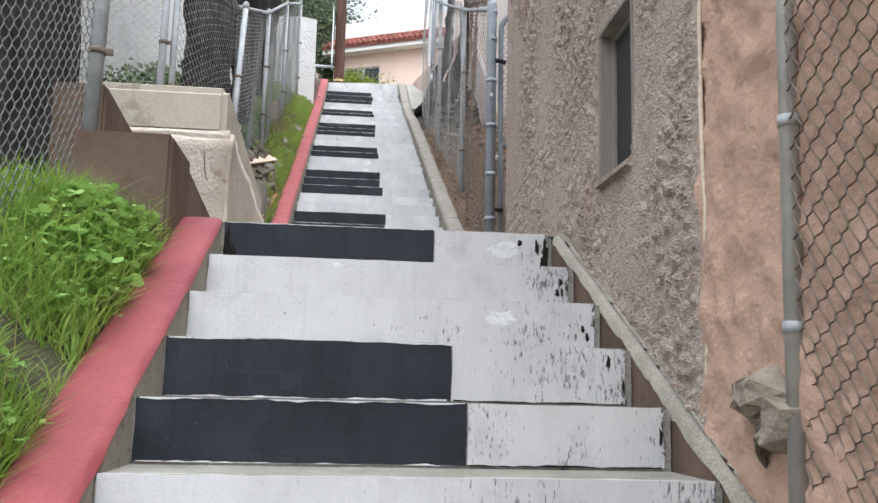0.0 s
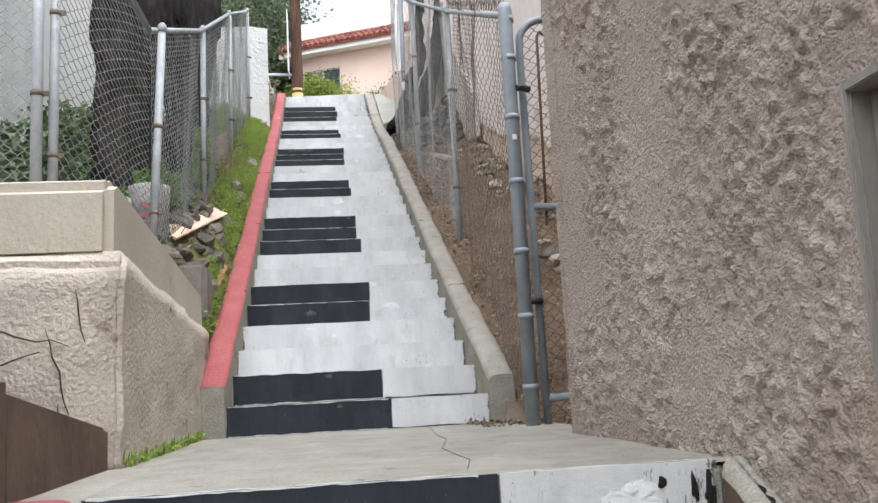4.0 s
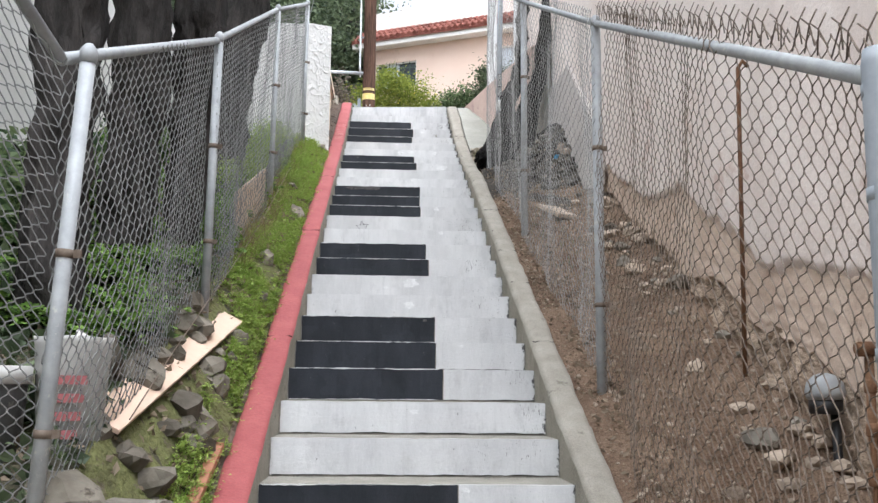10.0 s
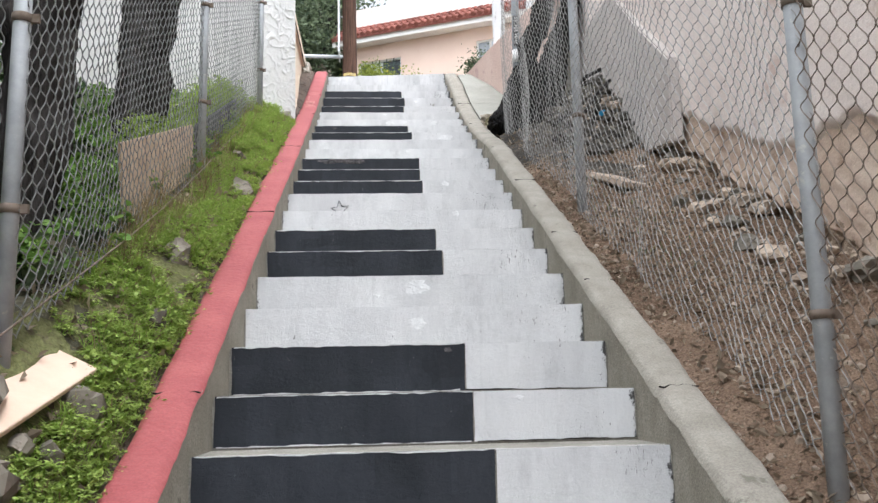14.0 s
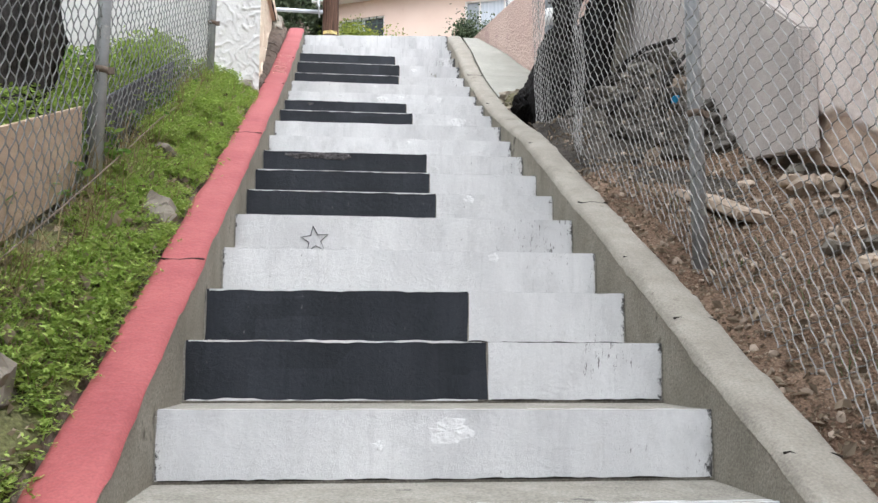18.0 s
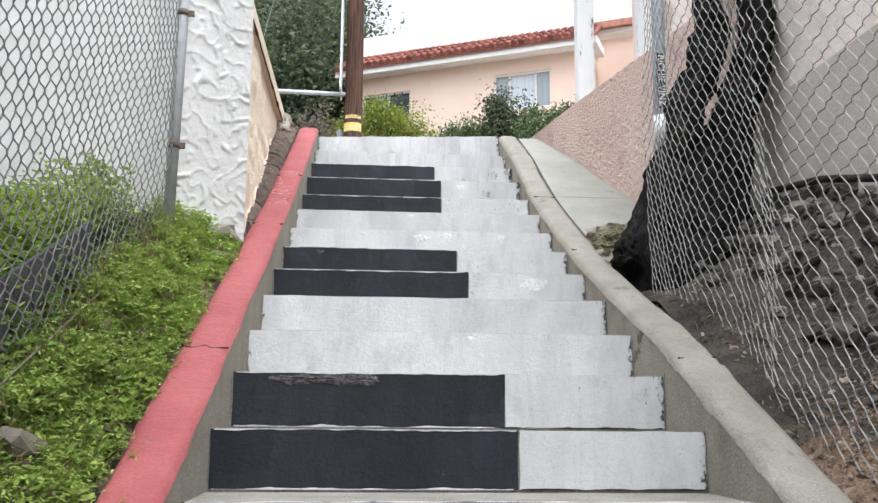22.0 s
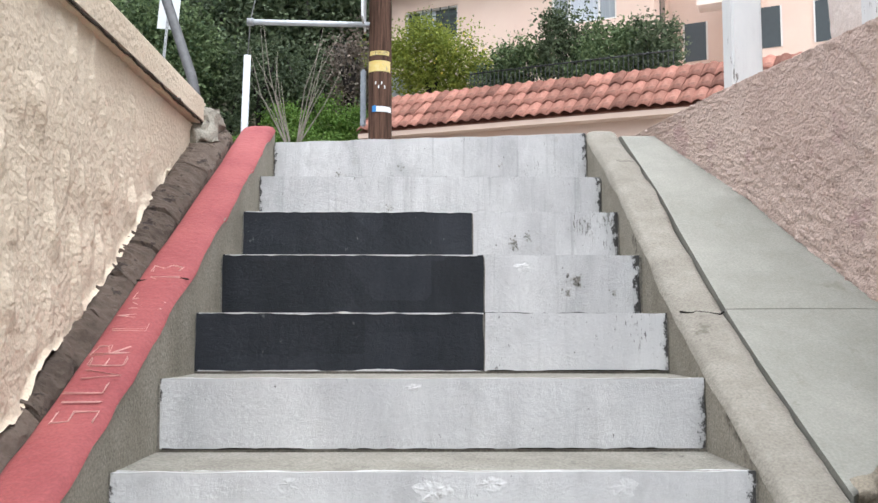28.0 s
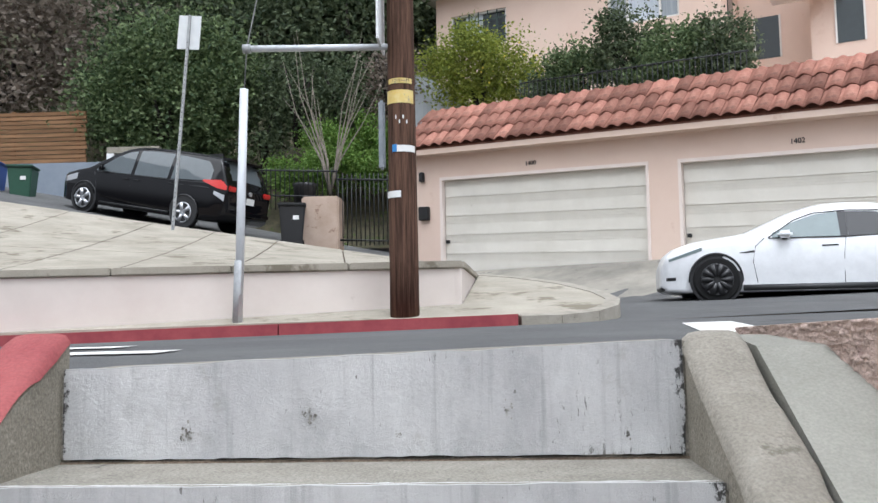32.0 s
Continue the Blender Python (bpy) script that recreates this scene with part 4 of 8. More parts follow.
for k, (x, z, n, dx, dz) in enumerate(((-1.35, 0.52, 9, 0.05, -0.012), (-1.02, 0.48, 7, 0.012, -0.045), (-1.55, 0.6, 7, 0.05, -0.01), (-0.93, 0.6, 5, 0.006, -0.04), (-1.25, 0.35, 6, 0.045, 0.012), (-0.98, 0.25, 5, -0.004, -0.04))):
    pts = [(x + dx * j + 0.02 * noise.noise(Vector((j * 0.9, k, 0))), 1.158 + 0.004 * noise.noise(Vector((j, k, 5))), z + dz * j + 0.025 * noise.noise(Vector((j * 0.8, k, 3)))) for j in range(n)]
    part("crack", rod(pts, 1, 5, None, [0.0008 + 0.0022 * math.sin(math.pi * (j + 0.5) / n) for j in range(n)]), CRACKDARK, block, "dark crack in the flaking plaster")
wing = tagged(new("wing_wall"), "brown stained concrete wing wall", "wall")
part("front_pier", rough_up(box(-1.25, -0.83, -0.16, 0.25, -0.4, 0.31, 0.015), 0.01, 6), BROWNCON, wing)
part("sloping_wall", rough_up(prism([(0.252, -0.3), (0.252, 0.275), (1.165, 0.165), (1.165, -0.3)], -0.98, -0.835, "x", 0.012), 0.006, 6), BROWNCON, wing)
part("olive_wall", rough_up(prism([(0.26, 0.0), (0.26, 0.63), (1.15, 0.525), (1.15, 0.0)], -1.45, -1.2, "x", 0.012), 0.006, 6), BROWNCON, wing)
gblock = rough_up(box(-1.12, -0.845, 3.72, 4.02, 0.42, 1.06, 0.035, None, 3), 0.018, 6)
thing("concrete_block", gblock, surf("dark_weathered_concrete", (0.13, 0.115, 0.095), (0.21, 0.19, 0.16), 6, 0.95, 0.5, 50, (0.08, 0.07, 0.055), 8, 0.6), "weathered grey concrete block by the curb", "block")

# ---- left fence up the slope ----
fence = tagged(new("chain_link_fence"), "galvanised chain-link fence up the grassy bank", "fence")
LP = [(-1.42, 2.62, 0.90, 3.0), (-1.12, 3.46, 0.98, 2.42), (-1.09, 5.61, 1.84, 3.3), (-1.12, 8.30, 2.93, 4.6), (-1.08, 10.52, 3.92, 5.6)]
for k, (x, y, z, t) in enumerate(LP):
    post("post", (x, y, z - 0.15), (x + (0.07 if k == 1 else 0.01), y + 0.03, t), 0.023, fence, GALV, bands=(0.3, 0.62))
post("post", (-1.48, 2.58, 0.8), (-1.48, 2.6, 3.1), 0.027, fence, GALV, bands=(0.4,))
for (x0, y0, z0, t0), (x1, y1, z1, t1) in zip(LP, LP[1:]):
    part("top_rail", rod([(x0, y0, t0 - 0.03), (x1, y1, t1 - 0.03)], 0.02, 8), GALV, fence)
    chain("mesh", (x0, y0, z0 - 0.02), (x1, y1, z1 - 0.02), t0 - z0, fence, WIRE, 0.068, 0.0023, 0.0, 0.05, y0, t1 - z1)
part("bottom_wire", rod([(-1.06, 4.2 + 0.6 * k, float(np.interp(4.2 + 0.6 * k, [3.46, 5.61, 8.3, 10.5], [1.03, 1.86, 2.98, 3.98])) + 0.02 * math.sin(k)) for k in range(11)], 0.0028, 6), RUSTWIRE, fence, "sagging tension wire")
fence2 = tagged(new("chain_link_fence"), "chain-link panel standing on a stucco block", "fence")
chain("mesh", (-2.7, 2.45, 0.93), (-1.5, 2.58, 0.93), 2.2, fence2, WIRE, 0.06, 0.0019)
post("post", (-1.95, 1.9, 0.9), (-1.95, 1.92, 3.0), 0.024, fence2, GALV)
part("ground_pipe", rod([(-2.5, 1.5, 1.02), (-1.5, 1.75, 0.98)], 0.02, 8), GALV, fence2, "loose pipe lying on the block")

# ---- yard on the left: trunks, house wall, rubbish ----
def trunk(path, radii, name="tree_trunk", label="thick dark rough-barked tree trunk", seed=0.0):
    pts = [Vector(p) for p in path]
    fine, rr = [], []
    for k in range(len(pts) - 1):
        for s in range(12):
            u = s / 12
            fine.append(pts[k].lerp(pts[k + 1], u))
            rr.append(radii[k] + (radii[k + 1] - radii[k]) * u)
    fine.append(pts[-1])
    rr.append(radii[-1])
    bm = rod(fine, 1, 54, None, rr)
    bm.normal_update()
    for v in bm.verts:
        ridge = abs(noise.noise(Vector((v.co.x * 26 + seed, v.co.y * 26, v.co.z * 4.5)))) + 0.5 * abs(noise.noise(Vector((v.co.x * 60, v.co.y * 60 + seed, v.co.z * 14))))
        v.co += v.normal * (0.02 - 0.055 * (0.6 - min(0.6, ridge * 1.6)))
    rough_up(bm, 0.05, 5, seed, (1, 1, 0.4))
    rough_up(bm, 0.022, 16, seed, (1, 1, 0.3))
    rough_up(bm, 0.012, 42, seed, (1, 1, 0.2))
    return bm


yard_trees = [([(-1.66, 6.18, 1.7), (-1.66, 6.2, 2.1), (-1.68, 6.22, 2.6), (-1.66, 6.24, 3.3), (-1.70, 6.2, 4.4), (-1.9, 5.8, 7.6)], [0.17, 0.125, 0.125, 0.16, 0.18, 0.13], 1.0),
              ([(-1.47, 6.75, 2.1), (-1.46, 6.74, 2.6), (-1.44, 6.74, 3.2), (-1.42, 6.75, 3.9), (-1.5, 6.7, 7.4)], [0.13, 0.10, 0.115, 0.15, 0.12], 2.0),
              ([(-1.60, 8.65, 2.9), (-1.58, 8.7, 3.3), (-1.55, 8.72, 3.8), (-1.46, 8.75, 4.5), (-1.25, 8.85, 7.4)], [0.16, 0.13, 0.13, 0.17, 0.13], 3.0),
              ([(-1.70, 5.08, 1.3), (-1.68, 5.08, 2.2), (-1.66, 5.06, 3.1), (-1.6, 5.0, 4.2), (-1.8, 4.7, 6.8)], [0.17, 0.12, 0.13, 0.16, 0.12], 4.0)]
for path, rr, sd in yard_trees:
    tree = tagged(new("tree"), "dark broad trunk behind chain-link, its crown overhead", "tree", "yard trees")
    part("trunk", trunk(path, rr, seed=sd), BARK, tree)
    top = path[-1]
    rng = np.random.default_rng(int(sd * 7))
    limbs = bmesh.new()
    tips = []
    for k in range(4):
        a = rng.uniform(0, 6.28)
        tip = (top[0] - 0.8 + 1.6 * math.cos(a), top[1] + 1.8 * math.sin(a), top[2] + rng.uniform(2.4, 4.0))
        mid = tuple((np.array(top) + tip) / 2 + [0, 0, 0.3])
        rod([top, mid, tip], 1, 7, limbs, [0.1, 0.06, 0.025])
        tips.append(tip)
    part("limb", limbs, BARK, tree)
    c = np.concatenate([np.array(t) + rng.normal(size=(26, 3)) * [0.8, 0.8, 0.5] for t in tips])
    leaves("crown", c, 0.11, LEAFDARK, tree, seed=int(sd), kind="stuff")
relief_wall("wall_left_house", lambda u, v, d: (-3.1 - d, u, v), span(2.0, 13.2, 0.14), span(0.8, 6.2, 0.14), STUCCO_WHITE, "pale stucco house wall behind the yard", 0.02, 3.0, 9.0)

def yard_shrub(x, y, z, sx, sy, sz, n, seed, mat):
    rng = np.random.default_rng(seed)
    ob = tagged(new("yard_shrub"), "dark leafy shrub in the shaded yard", "shrub", "yard shrubs")
    bm = bmesh.new()
    for k in range(6):
        a = rng.uniform(0, 6.28)
        rod([(x, y, z - sz * 1.1), (x + 0.3 * sx * math.cos(a), y + 0.3 * sy * math.sin(a), z), (x + 0.7 * sx * math.cos(a), y + 0.7 * sy * math.sin(a), z + 0.6 * sz)], 1, 6, bm, [0.02, 0.014, 0.005])
    part("stems", bm, BARK, ob)
    c = []
    for k in range(24):
        d = rng.normal(size=3)
        d /= np.linalg.norm(d)
        c.append(np.array((x, y, z)) + d * np.array((sx, sy, sz)) * rng.uniform(0.4, 1.0) + rng.normal(size=(n // 24, 3)) * np.array((sx, sy, sz)) * 0.2)
    leaves("crown", np.concatenate(c), 0.075, mat, ob, seed=seed)
for k, (x, y, z, sx, sy, sz) in enumerate(((-2.25, 4.9, 1.75, 0.45, 0.7, 0.4), (-2.4, 6.1, 2.3, 0.5, 0.7, 0.32), (-2.5, 7.4, 2.85, 0.4, 0.8, 0.28), (-2.1, 3.9, 1.4, 0.35, 0.4, 0.4), (-2.3, 8.9, 3.5, 0.5, 0.6, 0.25))):
    yard_shrub(x, y, z, sx, sy, sz, 1700, 140 + k, LEAFMID if k in (1, 2, 4) else LEAFDARK)

# white corner wall with cream side, level at street height
WT = 5.42
def flaked(u, v):
    """Thin curling edges of trowel strokes on a flat coat."""
    a = noise.noise(Vector((u * 10 + 1.5 * noise.noise(Vector((u * 6, v * 6, 2))), v * 8, 5)))
    b = noise.noise(Vector((u * 19, v * 14, 11)))
    return 0.007 * max(0.0, 1 - abs(a - 0.08) * 13) * max(0.0, min(1.0, 0.6 + 2 * b)) + 0.004 * max(0.0, 1 - abs(b + 0.15) * 12) + 0.003 * max(0.0, a)
relief_wall("wall_white_front", lambda u, v, d: (u, 10.72 + 0.35 * (u + 1.07) - 0.05 * trowelled(v * 1.1 + 3, u * 1.1, 3.0) - 1.6 * flaked(u, v) - d * 0.12 - 0.02 * (v - 4), v), span(-1.12, -0.815, 0.007), span(3.9, WT, 0.007), STUCCO_WHITE, "white hand-trowelled stucco wall end", 0.013, 13.0, 3.0)
relief_wall("wall_white_back", lambda u, v, d: (u, 10.72 - d, v), span(-3.1, -1.12, 0.04), span(3.6, WT, 0.04), STUCCO_WHITE, "white stucco garden wall", 0.012, 7.0, 4.0)
def cream_at(u, v, d):
    low = nose_z(u) + 0.146 + 0.035 * noise.noise(Vector((u * 6, 3, 1))) + 0.022 * noise.noise(Vector((u * 26, 3, 1))) if u > 11 else 0.0
    drip = max(0.0, noise.noise(Vector((u * 21 + 0.6 * v, v * 6.5, 4))) - 0.16) * 0.036
    d = drip + 0.004 * noise.noise(Vector((u * 45, v * 40, 2))) + 0.02 * noise.noise(Vector((u * 2, v * 2, 9)))
    if v < low:
        v, d = low, 0.008
    return -0.83 - 0.10 * (v - 4.0) / 1.4 - 0.02 * (u - 10.8) + d, u, v
relief_wall("wall_cream_side", cream_at, span(10.83, 13.12, 0.014), span(4.05, WT - 0.12, 0.014), STUCCO_BEIGE, "cream trowelled stucco side wall", 0.026, 6.0, 6.0)
cop = rough_up(prism([(-1.15, WT - 0.13), (-1.15, WT), (-0.93, WT), (-0.905, WT - 0.03), (-0.905, WT - 0.13)], 10.85, 13.14, "y", 0.01), 0.008, 8)
crackline = [(-0.908 + 0.004 * noise.noise(Vector((y * 9, 1, 2))), y, WT - 0.128 + 0.010 * noise.noise(Vector((y * 11, 5, 2))) + 0.006 * noise.noise(Vector((y * 40, 5, 2)))) for y in np.linspace(10.87, 13.12, 120)]
thing("coping_crack", rod(crackline, 1, 6, None, [0.004 + 0.009 * max(0.0, noise.noise(Vector((p[1] * 6, 3, 1)))) for p in crackline]), CRACKDARK, "jagged dark crack under the coping", "crack", "", "structure")
thing("coping", cop, STUCCO_BEIGE, "thin stucco coping over a dark crack", "coping", "", "structure")
thing("wall_core", box(-1.14, -0.94, 10.95, 13.1, 3.8, WT - 0.14), STUCCO_BEIGE, "solid core of the garden wall", "wall", "", "structure")
thing("broken_footing", rough_up(stone(0.14, 2.2, (1.25, 0.9, 0.5), 3), 0.02, 9), ROCK, "broken rock footing under the white wall", "rock", m=pose(-0.97, 10.82, 3.98))
thing("flat_stone", stone(0.11, 6.2, (1.2, 0.9, 0.3), 3), ROCK, "flat stone in the grass", "rock", m=pose(-0.94, 10.55, 3.86))
thing("mortar_lump", rough_up(rough_up(stone(0.13, 8.2, (0.7, 1.4, 0.75), 4), 0.03, 11), 0.012, 35), CONCRETE, "lump of grey mortar at the wall end", "rock", m=pose(-0.93, 13.2, 5.26))
EDGING = surf("dark_mortared_brick", (0.07, 0.054, 0.043), (0.15, 0.118, 0.095), 14, 0.95, 1.0, 60, (0.045, 0.035, 0.03), 14, 0.56, vary=0.25)
def edge_section(y, k):
    """Rough brick-on-edge cross-section between curb and wall."""
    n = nose_z(y)
    out = []
    for x, z in ((-0.812, 0.04), (-0.820, 0.108), (-0.832, 0.122), (-0.848, 0.132), (-0.872, 0.142), (-0.91, 0.150), (-0.945, 0.150)):
        w = noise.noise_vector(Vector((x * 22, y * 22, k * 3.1))) + 0.9 * noise.noise_vector(Vector((x * 70, y * 70, k)))
        out.append((x + 0.010 * w.x, y, n + z + 0.012 * w.z + 0.020 * noise.noise(Vector((k * 5.3, 1, 2)))))
    return out
for k in range(11):
    ys = np.linspace(11.05 + 0.2 * k + 0.004, 11.25 + 0.2 * k - 0.004, 21)
    rows = [edge_section(float(y), k) for y in ys]
    v = [(p[0] - 0.03, p[1] + 0.003, p[2] - 0.05) for p in rows[0]] + [p for r in rows for p in r] + [(p[0] - 0.03, p[1] - 0.003, p[2] - 0.05) for p in rows[-1]]
    f = [(j * 7 + i, j * 7 + i + 1, (j + 1) * 7 + i + 1, (j + 1) * 7 + i) for j in range(22) for i in range(6)]
    tagged(raw("brick", v, f, EDGING, None, "", "", "", False), "dark mortared brick on edge beside the curb", "brick", "edging bricks")
cable = thing("cable", rod([(-1.35, 13.6, 6.6), (-1.2, 13.5, 6.0), (-1.02, 13.35, 5.55), (-0.95, 13.25, 5.32)], 0.022, 8), DARKCABLE, "thick dark grey cable dropping behind the wall", "cable")

# ---- right of the stairs: gate, fence, house wall ----
gate = tagged(new("chain_link_gate"), "grey steel chain-link gate with a rounded corner", "gate")
big = part("gate_post", rod([(0.785, 2.45, -0.05), (0.775, 2.43, 2.07), (0.775, 2.43, 2.10)], 1, 16, None, [0.034, 0.034, 0.03]), GREYPIPE, gate, "thick grey post")
for z in (0.22, 0.55, 0.86, 1.2, 1.52, 1.82, 2.02):
    part("band", rod([(0.779, 2.435, z - 0.013), (0.779, 2.435, z + 0.013)], 0.0375, 16), GREYPIPE, big)
part("sticker", box(0.764, 0.786, 2.3965, 2.399, 1.40, 1.425, 0.001), TAPEWHITE, big, "torn white sticker")
arc = [(0.868, 2.5, 0.02), (0.858, 2.5, 1.0), (0.852, 2.5, 1.85)] + [(0.852 + 0.13 * (1 - math.cos(a)), 2.5, 1.92 + 0.13 * math.sin(a)) for a in np.linspace(0.2, 1.5, 7)] + [(1.13, 2.5, 2.13), (1.7, 2.5, 2.36)]
part("gate_frame", rod(arc, 0.0195, 10), GREYPIPE, gate)
part("lower_rail", rod([(0.862, 2.5, 1.085), (1.18, 2.5, 1.09), (1.7, 2.5, 1.095)], 0.018, 10), GREYPIPE, gate)
part("bottom_rail", rod([(0.868, 2.5, 0.16), (1.7, 2.5, 0.2)], 0.018, 10), GREYPIPE, gate)
part("hinge", rod([(0.80, 2.41, 1.66), (0.83, 2.43, 1.67), (0.875, 2.46, 1.67)], 0.017, 8), PLASTICBLACK, gate, "black hinge clamp")
part("hinge", rod([(0.80, 2.43, 0.62), (0.87, 2.47, 0.62)], 0.015, 8), PLASTICBLACK, gate, "black hinge clamp")
post("far_post", (1.28, 2.56, 0.0), (1.235, 2.56, 2.9), 0.024, gate, GREYPIPE, bands=(0.68,))
chain("mesh", (0.87, 2.5, 0.05), (1.75, 2.5, 0.1), 1.95, gate, RUSTWIRE, 0.06, 0.0021, 0.0, 0.02, 3, 2.2)
chain("mesh", (1.2, 2.56, 1.2), (2.2, 2.56, 1.3), 1.7, gate, WIRE, 0.06, 0.0021)

PALEWIRE = surf("dull_galvanised_wire", (0.17, 0.165, 0.155), (0.33, 0.32, 0.30), 14, 0.55, metal=0.3)
fence = tagged(new("chain_link_fence"), "sagging chain-link fence above bare dirt", "fence")
RP = [(0.775, 2.43, 0.10, 2.08), (0.96, 5.47, 1.22, 3.42), (0.95, 7.98, 2.56, 4.62), (0.885, 9.4, 3.27, 5.35), (0.93, 10.65, 3.84, 6.1)]
for x, y, z, t in RP[1:3]:
    post("post", (x, y, z - 0.2), (x + 0.005, y + 0.06, t), 0.026, fence, GALV, bands=(0.35, 0.7))
for (x0, y0, z0, t0), (x1, y1, z1, t1) in zip(RP, RP[1:]):
    part("top_rail", rod([(x0, y0, t0 - 0.04), (x1, y1, t1 - 0.04)], 0.019, 8), GALV, fence)
    chain("mesh", (x0 + 0.01, y0, z0 - 0.08), (x1 + 0.01, y1, z1 - 0.08), t0 - z0 + 0.12, fence, RUSTWIRE if y0 < 3 else PALEWIRE, 0.068, 0.0018, 0.0, 0.09, y0 + 5, t1 - z1 + 0.12)
bm = bmesh.new()
for k in range(44):
    u = (k + 0.5) / 44
    p = Vector(RP[0][:2] + (RP[0][3] + 0.03,)).lerp(Vector(RP[1][:2] + (RP[1][3] + 0.03,)), u)
    e = 0.02 * math.sin(k * 2.4)
    rod([p + Vector((0, -0.02, -0.03)), p + Vector((0.004, 0.012 + e, 0.03)), p + Vector((-0.006, 0.03 + e, 0.052))], 0.002, 4, bm)
    rod([p + Vector((0, 0.03, -0.03)), p + Vector((-0.004, -0.004 + e, 0.025)), p + Vector((0.006, -0.022 + e, 0.055))], 0.002, 4, bm)
part("wire_twists", bm, RUSTWIRE, fence, "twisted wire ends along the top rail", kind="stuff")
thing("rebar_stake", rod([(1.66, 5.35, 1.5), (1.70, 5.40, 3.13), (1.725, 5.40, 3.17), (1.755, 5.40, 3.14)], 0.012, 7), RUST, "rusty bent steel stake in the dirt", "stake")
name_post = tagged(new("sign_post"), "white and grey metal post with sideways lettering", "post")
part("pole", rod([(1.10, 10.94, 3.7), (1.135, 10.96, 6.4)], 0.032, 14), GREYPIPE, name_post)
part("white_sleeve", rod([(1.111, 10.943, 4.54), (1.113, 10.944, 4.66)], 0.034, 14), TAPEWHITE, name_post, "white painted band")
part("name_plate", box(1.092, 1.134, 10.913, 10.919, 4.69, 4.97, 0.002), INK, name_post, "black lettered strip")
letters("RICHIE VINZ", 0.046, 0.001, TAPEWHITE, name_post, pose(1.113, 10.911, 4.83, 90, 90, 0), "white lettering")

def house_x(y):
    return float(np.interp(y, (2.2, 3.5, 4.5, 13.3), (1.60, 1.68, 1.80, 1.80)))
def arcs(y, seed):
    """Shelves and bites of a broken plaster edge."""
    return 0.10 * noise.noise(Vector((y * 1.7, seed, 0))) + 0.05 * abs(noise.noise(Vector((y * 4.5, seed, 3)))) * 2 + 0.02 * noise.noise(Vector((y * 17, seed, 6)))
def plaster_foot(y):
    return nose_z(y) + float(np.interp(y, (2.2, 4.5, 5.4, 6.7, 7.5, 9.5, 11, 13.3), (1.25, 1.0, 0.74, 0.78, 0.5, 0.40, 0.42, 0.4))) + arcs(y, 4.0)
def coat_foot(y):
    return min(plaster_foot(y) - 0.03, nose_z(y) + float(np.interp(y, (2.2, 5.0, 5.9, 7.0, 8.2, 13.3), (0.5, 0.44, 0.36, 0.23, 0.2, 0.3))) + 0.9 * arcs(y, 9.0))
PEACHGREY = surf("faded_pinkish_stucco", (0.72, 0.625, 0.57), (0.81, 0.735, 0.68), 1.3, 0.92, 0.5, 40, (0.60, 0.48, 0.42), 1.8, 0.6, fine=0.1)
UNDERCOAT = surf("bare_tan_undercoat", (0.56, 0.43, 0.335), (0.68, 0.56, 0.46), 2.2, 0.95, 0.6, 40, (0.42, 0.30, 0.22), 3.0, 0.6, fine=0.12)
CRUMBLE = surf("crumbling_foundation", (0.24, 0.175, 0.125), (0.46, 0.36, 0.27), 6, 0.96, 1.0, 30, (0.11, 0.08, 0.058), 7, 0.56, fine=0.2, bdist=0.03)
VS = [0.0, 0.004, 0.008] + [0.012 + 0.988 * (k / 84) ** 1.4 for k in range(85)]
def lipped(edge, top, back, deep):
    """A coat of plaster whose broken lower edge shows its thickness."""
    def at(u, v, d):
        z0 = edge(u)
        lip = deep * max(0.0, 1 - v / 0.008) ** 0.7
        return house_x(u) - 0.03 * (z0 + (top(u) - z0) * v - 3) + back + lip - d * (1 if v > 0.02 else 0.3), u, z0 + (top(u) - z0) * v
    return at
relief_wall("wall_right_house", lipped(plaster_foot, lambda u: 7.4, 0.0, 0.03), span(2.2, 13.3, 0.03), VS, PEACHGREY, "faded pinkish stucco house wall with a broken foot", 0.016, 6.0, 11.0)
relief_wall("undercoat", lipped(coat_foot, lambda u: plaster_foot(u) + 0.12, 0.028, 0.06), span(2.2, 13.3, 0.03), VS[::3] + [1.0], UNDERCOAT, "bare tan undercoat below the fallen stucco", 0.016, 8.0, 12.0)
def crumble_at(u, v, d):
    z0, z1 = hill(house_x(u), u) - 0.15, coat_foot(u) + 0.06
    p = Vector((u * 8, v * 2.5, 3))
    k = 0.07 * max(-0.3, noise.noise(p)) + 0.05 * noise.noise(p * 2.3)
    return house_x(u) + 0.085 - 0.05 * (1 - v) - k - d, u, z0 + (z1 - z0) * v
relief_wall("foundation", crumble_at, span(2.2, 13.3, 0.025), span(0, 1, 0.05), CRUMBLE, "crumbling tan foundation with dark bites", 0.03, 14.0, 13.0)

